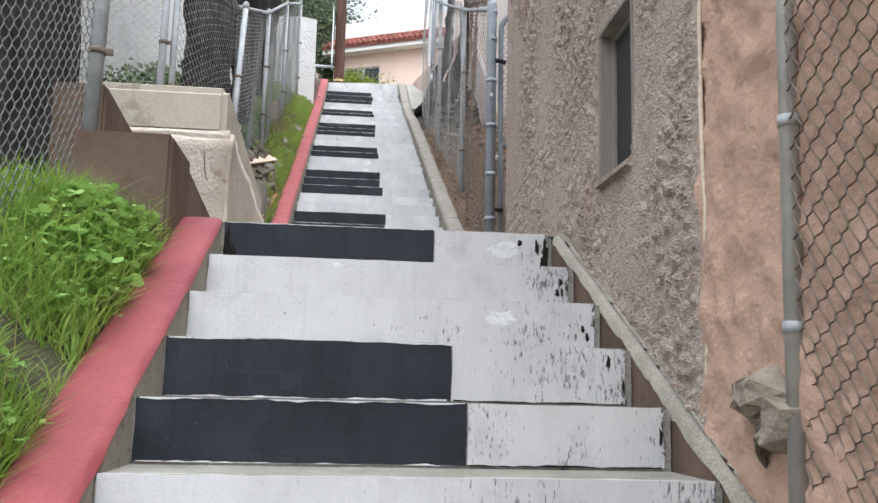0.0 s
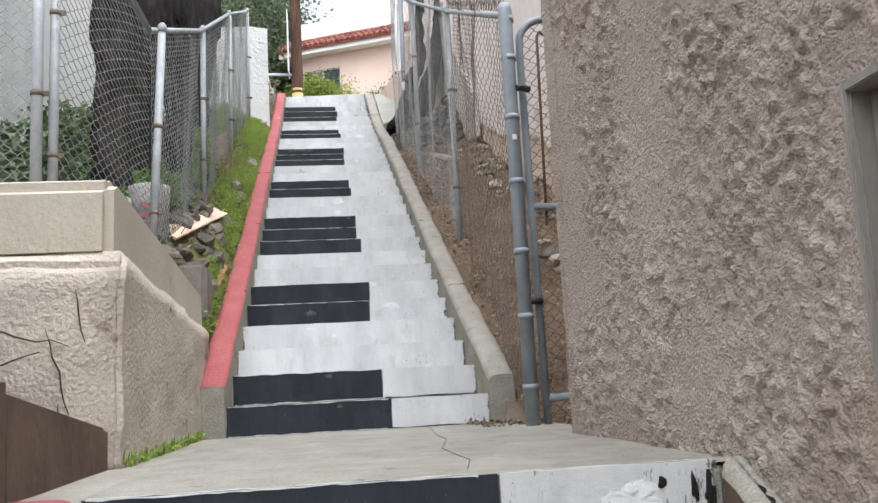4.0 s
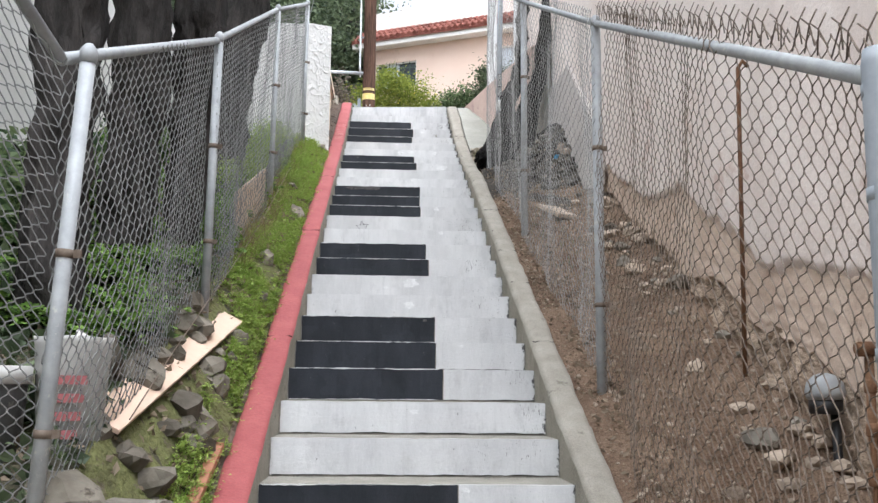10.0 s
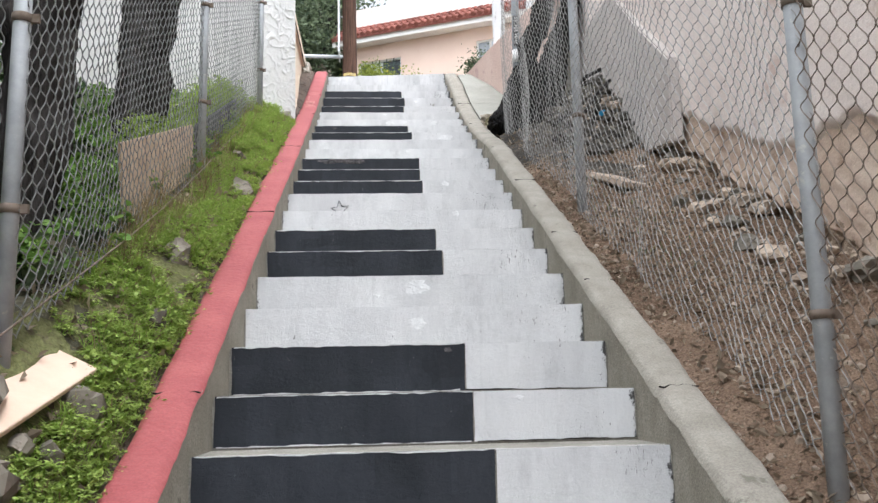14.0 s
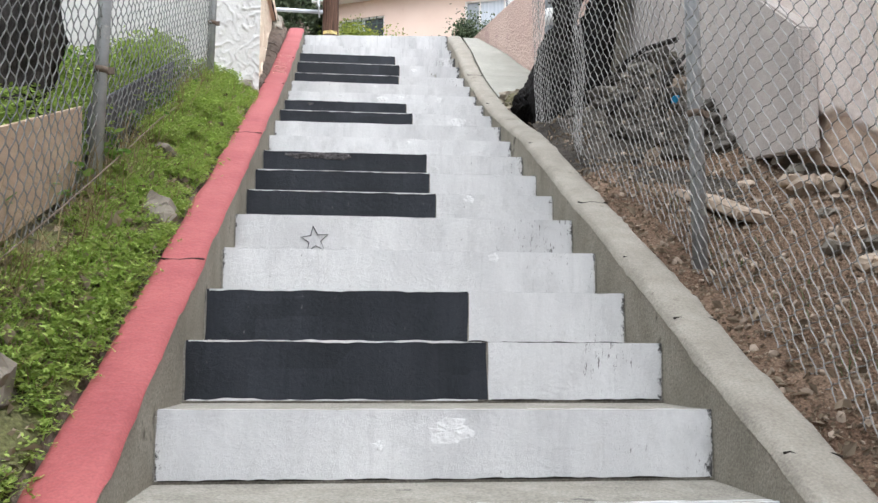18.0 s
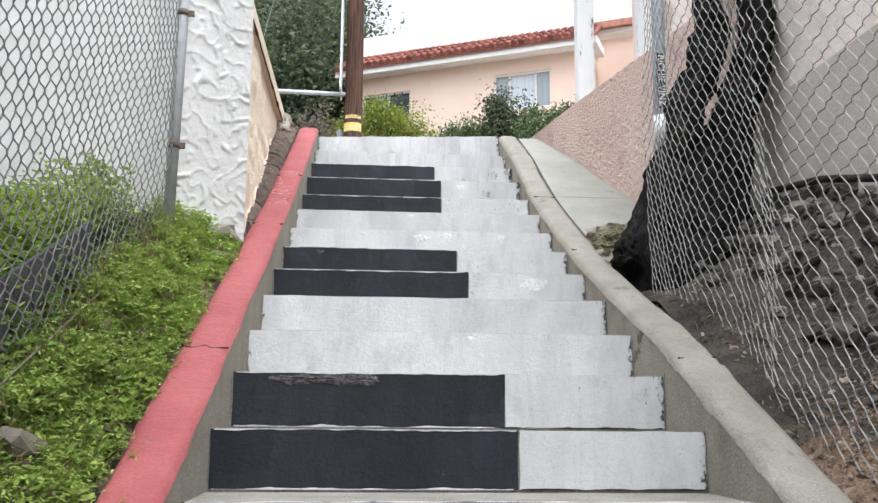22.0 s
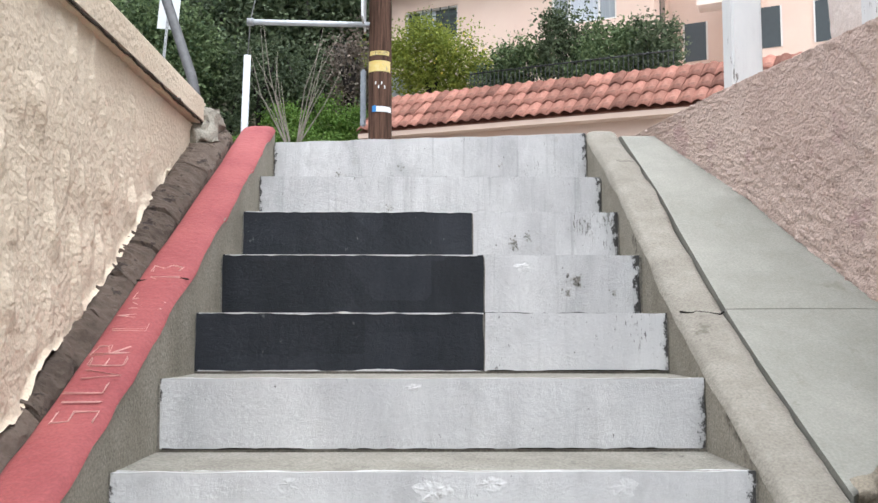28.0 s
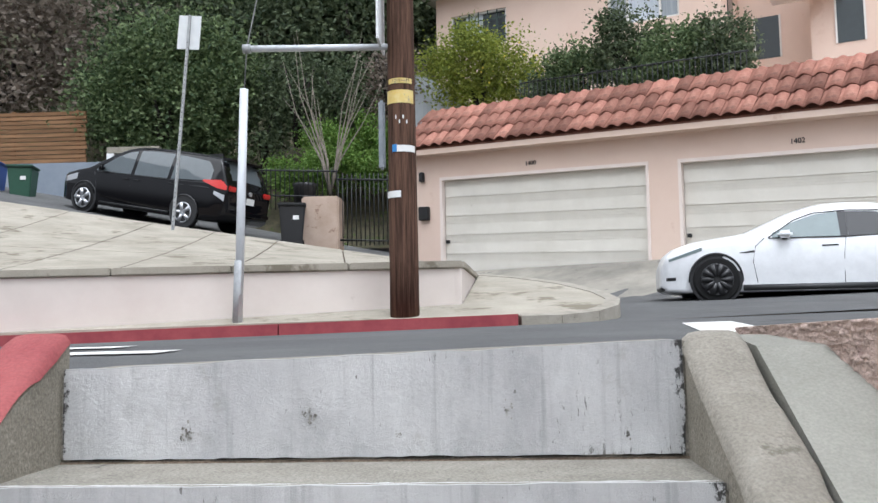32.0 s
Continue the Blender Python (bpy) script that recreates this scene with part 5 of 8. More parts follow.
# rusty gas pipe, holes and patches behind the gate
RUSTPALE = surf("orange_rust", (0.12, 0.062, 0.034), (0.25, 0.145, 0.085), 14, 0.9, 0.6, 60, (0.34, 0.27, 0.19), 10, 0.62)
SKIRT = surf("grey_cement_render", (0.44, 0.40, 0.37), (0.54, 0.495, 0.455), 2.5, 0.92, 0.4, 60, (0.30, 0.265, 0.235), 3, 0.62, fine=0.1)
thing("cement_skirt", rough_up(prism([(8.7, 3.2), (8.7, 3.75), (9.3, 4.2), (10.0, 4.78), (11.6, 4.82), (11.6, 3.6)], 1.715, 1.79, "x", 0.01), 0.012, 5), SKIRT, "grey cement render low on the house wall", "wall", "", "structure")
pipe = tagged(new("gas_pipe"), "rusty upright pipe with a tee on the wall", "pipe")
part("riser", rod([(1.655, 4.16, 0.6), (1.66, 4.16, 1.22), (1.66, 4.16, 1.26), (1.66, 4.16, 1.58)], 1, 10, None, [0.010, 0.011, 0.017, 0.017]), RUSTPALE, pipe)
for z in (1.12, 1.30, 1.46):
    part("coupling", rod([(1.66, 4.16, z - 0.025), (1.66, 4.16, z - 0.02), (1.66, 4.16, z + 0.02), (1.66, 4.16, z + 0.025)], 1, 12, None, [0.019, 0.024, 0.024, 0.019]), RUSTPALE, pipe)
part("tee", rod([(1.615, 4.14, 1.60), (1.66, 4.16, 1.60), (1.76, 4.17, 1.60)], 1, 10, None, [0.026, 0.03, 0.024]), RUST, pipe, "dark rusty tee")
part("elbow", rod([(1.60, 4.14, 1.60), (1.62, 4.14, 1.60), (1.62, 4.14, 1.57)], 0.022, 8), RUST, pipe)
for k, (y, z, w, h) in enumerate(((3.60, 1.70, 0.10, 0.12), (3.44, 1.92, 0.07, 0.10))):
    hole = tagged(new("wall_hole"), "dark broken hole in the stucco with pipe stubs", "hole", "wall holes")
    x = house_x(y) - 0.03 * (z - 3)
    # near-black block paints the shade inside the hole
    part("opening", rough_up(box(x - 0.016, x + 0.05, y - w / 2, y + w / 2, z - h / 2, z + h / 2, 0.012), 0.014, 18, k), SHADEGLASS, hole)
    part("stub", rod([(x + 0.02, y + 0.02, z + 0.02), (x - 0.09, y + 0.0, z + 0.03)], 0.02, 9), RUST, hole, "rusty pipe stub")
    part("stub", rod([(x - 0.01, y - 0.05, z + 0.0), (x - 0.05, y + 0.10, z + 0.02)], 0.018, 9), RUST, hole, "rusty pipe stub")
PATCH = surf("smooth_grey_cement_patch", (0.50, 0.46, 0.43), (0.58, 0.54, 0.51), 2, 0.9, 0.2, 50, (0.42, 0.37, 0.33), 4, 0.62, fine=0.06)
patch = tagged(new("cement_panel"), "smooth grey cement panel set in the wall", "panel", "", "structure")
px = house_x(3.4) - 0.03 * (2.3 - 3) - 0.03
part("face", rough_up(prism([(2.6, 2.16), (3.72, 1.92), (3.74, 2.55), (2.6, 2.9)], px, px + 0.03, "x", 0.004), 0.003, 9), PATCH, patch)
part("joint", rod([(px - 0.003, 2.6, 2.155), (px - 0.003, 3.1, 2.05), (px - 0.002, 3.73, 1.915)], 0.007, 6), CRACKDARK, patch, "dark open joint")
part("broken_ledge", rough_up(rod([(px - 0.04, 2.9, 2.78), (px - 0.05, 3.3, 2.66), (px - 0.03, 3.72, 2.52)], 0.05, 9), 0.035, 14), PATCH, patch, "broken cement ledge")
part("drain", rod([(px - 0.02, 3.74, 1.3), (px - 0.02, 3.74, 2.7)], 0.007, 7), WEATHERED, patch, "thin grey conduit")
cap = tagged(new("pipe_cap"), "grey domed pipe cap beside the foundation", "pipe cap")
bm = rod([(1.75, 4.70, 1.40 + z) for z in (0.0, 0.03, 0.075, 0.105, 0.115)], 1, 20, None, [0.075, 0.085, 0.075, 0.045, 0.012])
part("dome", bm, GALV, cap)
part("collar", rod([(1.75, 4.70, 1.34), (1.75, 4.70, 1.405)], 0.07, 20), PLASTICBLACK, cap, "dark collar")
part("pipe", rod([(1.80, 4.70, 0.9), (1.79, 4.70, 1.345)], 0.02, 12), PLASTICBLACK, cap, "dark stand pipe")

# litter of chips, leaves and stones on the dirt
rng = np.random.default_rng(5)
def on_dirt(n, x0, x1, y0, y1, lift=0.004):
    xs, ys = rng.uniform(x0, x1, n), rng.uniform(y0, y1, n)
    return [(x, y, lane_z(x, y) + lift) for x, y in zip(xs, ys)]
leaves("leaf_litter", on_dirt(7000, 0.84, 1.8, 1.7, 7.2) + on_dirt(13000, 0.84, 1.8, 6.6, 11.0), 0.016, LITTER, None, "pale chips and dead leaves on dirt", "stuff", 3, 0.05, 1.5)
leaves("leaf_litter", on_dirt(1100, 0.84, 1.1, 1.65, 11.0), 0.042, LITTER, None, "dead leaves along the curb", "stuff", 4, 0.15, 1.8)
TANROCK = surf("tan_broken_plaster", (0.30, 0.235, 0.175), (0.52, 0.43, 0.34), 7, 0.95, 0.7, 30, (0.20, 0.15, 0.11), 9, 0.6, vary=0.25)
pebbles = bmesh.new()
for p in on_dirt(2200, 0.84, 1.8, 1.7, 11.3, 0.0):
    s = float(0.004 + 0.016 * rng.random() ** 2)
    m = Matrix.Translation(p) @ Euler(rng.uniform(0, 3, 3)).to_matrix().to_4x4() @ Matrix.Diagonal((s, s * 1.3, s * 0.6, 1))
    bmesh.ops.create_icosphere(pebbles, subdivisions=1, radius=1, matrix=m)
thing("pebbles", rough_up(pebbles, 0.004, 40), TANROCK, "grey pebbles strewn on the dirt", "pebbles", "", "stuff")
CHARROCK = surf("charred_rubble", (0.035, 0.032, 0.028), (0.16, 0.145, 0.125), 9, 0.95, 0.8, 40, vary=0.4)
for k in range(84):
    y = 3.2 + 7.2 * rng.random()
    s = 0.025 + 0.055 * rng.random() ** 2
    x = house_x(y) + 0.02 - 0.26 * rng.random() ** 1.6
    thing("rubble_stone", stone(s, k * 1.3, (1, 1.2, 0.7)), TANROCK if rng.random() < 0.6 else ROCK, "broken stone at the foot of the wall", "rock", "rubble", m=pose(x, y, lane_z(x, y) + s * 0.22, 0, 0, 40 * k))
for k in range(190):
    y = 9.35 + 1.6 * rng.random()
    x = 1.12 + 0.66 * rng.random() ** 0.7
    s = 0.014 + 0.042 * rng.random() ** 2
    thing("rubble_stone", stone(s, 170 + k * 1.3, (1, 1.3, 0.75)), CHARROCK if k % 7 else ROCK, "broken concrete piece heaped by the tree", "rock", "rubble", m=pose(x, y, lane_z(x, y) + s * 0.3 + 0.05 * rng.random(), 37 * k % 70 - 35, 53 * k % 50 - 25, 40 * k))
for k, (a, b, r) in enumerate((((1.62, 10.95, 4.30), (1.55, 9.75, 4.05), 0.016), ((1.35, 9.6, 3.62), (1.66, 9.9, 4.02), 0.012), ((1.2, 9.9, 3.66), (1.5, 10.2, 3.86), 0.014))):
    thing("burnt_stick", rod([a, tuple((np.array(a) + b) / 2 + [0, 0, 0.03]), b], r, 7), BARK, "burnt stick lying on rubble", "stick", "burnt sticks")
thing("flat_concrete", rough_up(box(-0.13, 0.13, -0.22, 0.22, -0.02, 0.02, 0.008), 0.012, 9), TANROCK, "flat tan piece of concrete on dirt", "rock", m=pose(1.38, 8.75, hill(1.38, 8.75) + 0.035, 22, 4, 20))
blades("grass_tufts", on_dirt(110, 1.0, 1.5, 7.2, 8.8, 0.0), 0.03, 0.002, LEAFMID, None, "thin grass tufts on dirt", 9)
thing("blue_cup", rod([(1.57, 9.82, hill(1.57, 9.82) + 0.06), (1.60, 9.90, hill(1.57, 9.82) + 0.10)], 0.032, 14), plain("blue_plastic_cup", (0.03, 0.3, 0.55), 0.4), "small blue plastic cup on rubble", "cup")

# dark split tree at the top of the dirt
CHAR = surf("charred_bark", (0.005, 0.005, 0.005), (0.02, 0.0175, 0.016), 9, 0.9, 1.0, 26, (0.07, 0.054, 0.046), 7, 0.66, fine=0.3, stretch=(1, 1, 0.3), bdist=0.05)
tree = tagged(new("tree"), "charred split tree trunk leaning over the curb", "tree")
part("trunk", trunk([(1.03, 10.93, 3.55), (1.05, 10.93, 4.03), (1.13, 10.93, 4.28), (1.18, 10.94, 4.51), (1.24, 10.95, 4.71), (1.335, 10.95, 4.87), (1.37, 10.95, 5.1), (1.38, 10.97, 5.5), (1.5, 11.1, 7.2)], [0.17, 0.13, 0.10, 0.088, 0.08, 0.072, 0.062, 0.055, 0.05], seed=5.0), CHAR, tree)
part("second_stem", trunk([(1.30, 10.98, 3.75), (1.38, 10.97, 4.3), (1.46, 10.97, 4.6), (1.55, 10.97, 4.8), (1.61, 10.97, 5.05), (1.66, 11.0, 5.4), (1.75, 11.2, 7.0)], [0.18, 0.14, 0.10, 0.08, 0.07, 0.06, 0.05], seed=6.0), CHAR, tree)
part("root", trunk([(1.1, 10.92, 4.16), (0.99, 10.88, 4.05), (0.90, 10.84, 3.97), (0.86, 10.80, 3.90)], [0.07, 0.06, 0.045, 0.03], seed=9.0), CHAR, tree)
part("root_flare", trunk([(1.2, 11.0, 3.5), (1.24, 10.99, 4.0), (1.28, 10.98, 4.3), (1.31, 10.98, 4.52)], [0.30, 0.24, 0.17, 0.06], seed=8.0), CHAR, tree, "broad blackened butt of the two stems")
crown = []
rng2 = np.random.default_rng(8)
for t in ((1.9, 11.4, 8.0), (1.5, 11.0, 7.8), (2.3, 11.8, 8.3)):
    crown.append(np.array(t) + rng2.normal(size=(140, 3)) * [0.6, 0.6, 0.4])
leaves("crown", np.concatenate(crown), 0.1, LEAFDARK, tree, seed=8)
def slab_end(u, v):
    """Broken end of the apron: a leaning rounded face with a worn hollow."""
    x, z = 0.824 + 0.40 * u, 4.180 + 0.115 * u + 0.03 * noise.noise(Vector((u * 5, 1, 2))) * v - 0.21 * v - 0.05 * math.sin(3.1 * u) * v
    r = math.hypot((u - 0.38) / 0.38, (v - 0.36) / 0.44)
    y = 11.325 + 0.32 * u * u - 0.10 * (1 - (1 - v) ** 2) - 0.05 * math.sin(3.1 * min(1.0, u * 1.1)) * min(1, v * 4)
    y += 0.055 * max(0.0, min(1.0, (1.12 + 0.25 * noise.noise(Vector((u * 6, v * 6, 9))) - r) * 2.2))
    w = noise.noise_vector(Vector((u * 9, v * 7, 3.0)))
    fine = noise.noise_vector(Vector((u * 34, v * 26, 7.0)))
    return x + 0.008 * w.x, y + 0.022 * w.y * min(1, v * 3) + 0.011 * fine.y * (1.6 if r < 1 else 0.6), z + 0.012 * w.z
MOSSY = surf("mossy_concrete", (0.10, 0.095, 0.04), (0.27, 0.24, 0.155), 22, 0.95, 1.0, 70, (0.07, 0.065, 0.035), 26, 0.55, bdist=0.02)
broken = tagged(new("broken_concrete"), "broken slab end with a mossy hollow", "concrete")
v, f = sheet(np.linspace(0, 1, 46), np.linspace(0, 1, 36), slab_end)
raw("broken_face", v, f, surf("tan_broken_concrete", (0.25, 0.215, 0.165), (0.36, 0.315, 0.25), 9, 0.95, 0.8, 70, (0.17, 0.145, 0.11), 12, 0.6, fine=0.2), broken, smooth=True)
v, f = sheet(np.linspace(0, 1, 30), np.linspace(0, 1, 26), lambda u, w: (lambda a, r: (lambda p: (p[0], p[1] - 0.006 + 0.02 * max(0.0, r - 0.8) * 5, p[2]))(slab_end(0.37 + 0.33 * r * math.cos(a), 0.36 + 0.35 * r * math.sin(a))))(w * 6.2832, u * (0.9 + 0.2 * noise.noise(Vector((math.cos(w * 6.2832) * 2, math.sin(w * 6.2832) * 2, 4))))))
raw("moss", v, f, MOSSY, broken, "olive moss and grit in the hollow", smooth=True)


# slab apron and pink wall
def wall_x(y):
    return 0.93 + 0.235 * (13.55 - y)
def slab_z(y):
    return float(np.interp(y, [p[0] for p in right_up], [p[1] for p in right_up])) - 0.008
sl = tagged(new("slab_apron"), "smooth grey concrete apron between curb and wall", "apron", "", "structure")
for y0, y1 in ((11.32, 12.057), (12.062, 13.6)):
    v, f = sheet([0, 0.25, 0.5, 0.75, 1], np.linspace(y0, y1, 8), lambda u, y: (0.826 + u * (wall_x(y) + 0.03 - 0.826), y + 0.34 * u * max(0.0, (12.06 - y) / 0.74), slab_z(y + 0.34 * u * max(0.0, (12.06 - y) / 0.74)) + 0.004 * noise.noise(Vector((u, y * 2, 0)))))
    n0 = len(v)
    edge = [k * 5 for k in range(8)]
    v += [(v[k][0], v[k][1], v[k][2] - 0.3) for k in edge]
    f += [(edge[k], edge[k + 1], n0 + k + 1, n0 + k) for k in range(7)]
    n1 = len(v)
    v += [(v[k][0], v[k][1], v[k][2] - 0.3) for k in range(5)]
    f += [(k + 1, k, n1 + k, n1 + k + 1) for k in range(4)]
    raw("slab", v, f, SLAB, sl)
relief_wall("wall_pink", lambda u, v, d: (wall_x(u) - d, u, slab_z(min(u, 13.4)) - 0.25 + v * (5.368 - 0.03 * max(0.0, u - 12.9) - slab_z(min(u, 13.4)) + 0.25)), span(10.98, 13.75, 0.011), span(0, 1, 0.01), STUCCO_PINK, "pink dashed stucco wall level with the street", 0.017, 42.0, 15.0)
thing("wall_pink_cap", prism([(wall_x(11.1), 11.1), (wall_x(13.75), 13.75), (wall_x(13.75) + 1.4, 13.75), (wall_x(11.1) + 1.4, 11.85)], 5.1, 5.33, "z"), STUCCO_PINK, "top of the pink wall and its fill", "wall", "", "structure")
relief_wall("wall_fill", lambda u, v, d: (wall_x(10.99) + u, 11.02 + 0.5 * u - d, v), span(-0.02, 0.75, 0.03), span(3.4, 5.33, 0.03), CONCRETE, "rough grey concrete end of the wall fill", 0.05, 5.0, 21.0)
wpost = tagged(new("wooden_post"), "square wooden post in cracked peeling white paint", "post")
shaft = rough_up(box(1.23, 1.355, 13.12, 13.24, 5.2, 9.0, 0.008), 0.004, 3)
part("shaft", shaft, WHITEPAINT, wpost)
wpost2 = tagged(new("wooden_post"), "second white post behind the first, paint flaking", "post")
part("shaft", rough_up(box(1.52, 1.65, 12.5, 12.63, 5.2, 9.0, 0.008), 0.004, 3), WHITEPAINT, wpost2)

# ---- street at the top ----
def road_z(x, y):
    return 5.236 + 0.12 * (y - 13.9) / 6.7 + 0.024 * max(-14, min(x, 6)) * (y - 13.4) / 7.2
v, f = sheet([-60, -30, -14, -10, -7, -5, -3, -1.5, 0, 1.5, 3, 5, 8, 14, 30, 60], np.linspace(13.93, 20.65, 9), lambda x, y: (x, y, road_z(x, y)))
raw("road", v, f, ASPHALT, None, "grey worn asphalt street", "road", "structure", True)
thing("pavement_near", box(-60, 60, 13.42, 13.95, 4.9, 5.236, 0.006), WALK, "narrow concrete edge above the stairs", "pavement", "", "structure")
for x0, x1, y0, y1 in ((-4.2, -1.25, 15.5, 15.9), (-5.0, -1.9, 16.6, 17.0), (1.32, 1.72, 15.0, 19.1)):
    v, f = sheet(np.linspace(x0, x1, 5), np.linspace(y0, y1, 5), lambda x, y: (x + (0.16 * (y - 15.7) if x > 0 else 0.0), y, road_z(x + 0.3, y) + 0.006))
    raw("road_marking", v, f, ROADPAINT, None, "worn white crossing stripe", "marking", "structure")

def ramp(name, x0, x1, y0, y1, za, zb, depth, mat, label, category):
    v = [(x0, y0, za - depth), (x1, y0, zb - depth), (x1, y1, zb - depth), (x0, y1, za - depth), (x0, y0, za), (x1, y0, zb), (x1, y1, zb), (x0, y1, za)]
    f = [(0, 3, 2, 1), (4, 5, 6, 7), (0, 1, 5, 4), (1, 2, 6, 5), (2, 3, 7, 6), (3, 0, 4, 7)]
    return raw(name, v, f, mat, None, label, category, "structure")


for k in range(6):
    x0, x1 = -14.0 + 2.43 * k, -14.0 + 2.43 * (k + 1) - 0.014
    ramp("curb_red", x0, x1, 20.6, 20.77, road_z(x0, 20.6) + 0.115, road_z(x1, 20.6) + 0.115, 0.4, REDDARK, "dark red painted street curb", "curb")
wall = tagged(new("retaining_wall"), "low pale wall with a concrete coping", "wall", "", "structure")
def wall_line(x):
    """The wall leaves the curb a little towards its open end."""
    return 20.79 + (0.0 if x < -5 else 0.165 * (x + 5))
def along_wall(name, x0, x1, d0, d1, z0, z1, mat, rise=0.0, bevel=0.0):
    bm = box(x0, x1, d0, d1, z0, z1, bevel)
    for v in bm.verts:
        v.co.z += rise * max(0.0, v.co.x + 5) if v.co.z > 5.5 else 0
        v.co.y += wall_line(v.co.x)
    part(name, bm, mat, wall)
along_wall("wall_face", -30, -5, 0.0, 0.2, 4.9, 5.955, WALLPALE)
along_wall("wall_face", -4.996, -0.02, 0.0, 0.2, 4.9, 5.955, WALLPALE, 0.013)
for k in range(10):
    along_wall("coping_stone", -30 + 2.5 * k + 0.006, -27.5 + 2.5 * k - 0.006, -0.035, 0.25, 5.957, 6.04, WALK, 0.0, 0.012)
for k in range(4):
    along_wall("coping_stone", -4.996 + 1.25 * k, -3.758 + 1.25 * k, -0.035, 0.25, 5.957, 6.04, WALK, 0.013, 0.012)
part("wall_return", prism([(-0.17, 21.6), (-0.025, 21.6), (0.10, 24.2), (-0.06, 24.2)], 4.9, 6.04, "z"), WALLPALE, wall)
part("coping_end", prism([(-0.19, 21.88), (0.02, 21.88), (0.13, 24.2), (-0.08, 24.2)], 6.042, 6.115, "z", 0.01), WALK, wall)

def bank_z(x, y):
    return 5.99 + (y - 21.0) / 10 * (0.635 - 0.165 * x)
bank = tagged(new("sidewalk_sloping"), "sloping old concrete sidewalk with dark joints", "sidewalk", "", "structure")
cells_x, cells_y = [-16, -13.4, -11, -9.1, -7.2, -5.34, -3.97, -2.6, -1.2, 0.2, 1.6], [21.05, 25.1, 30.9]
for i in range(len(cells_x) - 1):
    for j in range(len(cells_y) - 1):
        a, b, c, d = cells_x[i] + 0.012, cells_x[i + 1] - 0.012, cells_y[j] + 0.02, cells_y[j + 1] - 0.02
        sh = 1.32
        v, f = sheet([a, (a + b) / 2, b], [c, (c + d) / 2, d], lambda x, y: (min(x - sh * (y - 21) / 8, -0.2), max(y, wall_line(min(x, -0.2)) + 0.22), bank_z(min(x - sh * (y - 21) / 8, -0.2), y)))
        raw("slab", v, f, WALK, bank)
v, f = sheet([-16, -10, -5, -3.8, -2.5, -1.3, -0.2], [21.02, 21.4, 21.8, 24, 27, 30.9], lambda x, y: (x, max(y, wall_line(x) + 0.22), bank_z(x, y) - 0.03))
raw("joint_bed", v, f, BROWNCON, bank)

G0, GU, GN = Vector((-1.44, 34.96, 0)), Vector((0.8366, -0.5477, 0)), Vector((-0.5477, -0.8366, 0))
def G(s, d, z):
    """s along the garage front from its far end, d out towards the street."""
    p = G0 + GU * s + GN * d
    return Vector((p.x, p.y, z))
GM = Matrix.Translation(G0) @ Matrix(((GU.x, -GN.x, 0, 0), (GU.y, -GN.y, 0, 0), (0, 0, 1, 0), (0, 0, 0, 1)))

def side_z(p):
    d = (Vector((p[0], p[1], 0)) - G0).dot(GN)
    return float(np.interp(d, (-1, 0.0, 2.4, 10.9, 12), (6.75, 6.75, 5.86, 5.36, 5.30)))
v, f = sheet(np.linspace(0.2, 22, 30), np.linspace(20.6, 40, 30), lambda x, y: (x, y, side_z((x, y))))
raw("side_street", v, f, ASPHALT, None, "asphalt side street rising past garages", "road", "structure", True)
v, f = sheet(np.linspace(-0.9, 15, 24), np.linspace(0.0, 2.5, 5), lambda s, d: tuple(G(s, d, side_z(G(s, d, 0)) + 0.012)))
raw("driveway", v, f, DRIVE, None, "stained concrete driveway before the garages", "driveway", "structure", True)
bulb = [(0.575, 20.776), (0.60, 20.64), (1.0, 20.66), (1.4, 20.9), (1.65, 21.3), (1.74, 21.8), (1.64, 22.5), (1.3, 23.4), (0.75, 24.2), (0.16, 24.7), (0.12, 24.0), (-0.02, 21.62), (-2.4, 21.21), (-4.9, 20.80), (-4.9, 20.776), (-2.4, 20.776)]
def corner_z(x, y):
    return 5.452 + 0.02 * min(x, 0.0) + 0.165 * (y - 20.6)
bm = prism(bulb, 4.9, 5.44, "z")
for v in bm.verts:
    if v.co.z > 5.2:
        v.co.z = corner_z(v.co.x, v.co.y)
bmesh.ops.triangulate(bm, faces=bm.faces[:])
thing("pavement_corner", bm, WALK, "rounded concrete pavement corner", "pavement", "", "structure")
for k in range(1, 9):
    (xa, ya), (xb, yb) = bulb[k], bulb[k + 1]
    d = Vector((xb - xa, yb - ya, 0)).normalized()
    o = Vector((d.y, -d.x, 0))
    pts = [(xa + d.x * 0.004, ya + d.y * 0.004), (xb, yb), (xb - o.x * 0.16, yb - o.y * 0.16), (xa - o.x * 0.16, ya - o.y * 0.16)]
    pts = [(p[0] + o.x * 0.012, p[1] + o.y * 0.012) for p in pts]
    bm = prism(pts, 4.9, 5.446, "z")
    for v in bm.verts:
        if v.co.z > 5.2:
            v.co.z = corner_z(v.co.x, v.co.y) + 0.008
    thing("curb_corner", bm, CURBTOP, "pale concrete corner curb", "curb", "", "structure")
v, f = sheet(np.linspace(-34, -0.6, 22), np.linspace(30.85, 37, 8), lambda x, y: (x - 0.0, y, 7.80 - 0.19 * (x + 6.95) + 0.14 * (y - 32.15)))
raw("upper_street", [(p[0], p[1], p[2] - 0.06) for p in v], f, ASPHALT, None, "asphalt hill street behind the sidewalk", "road", "structure", True)

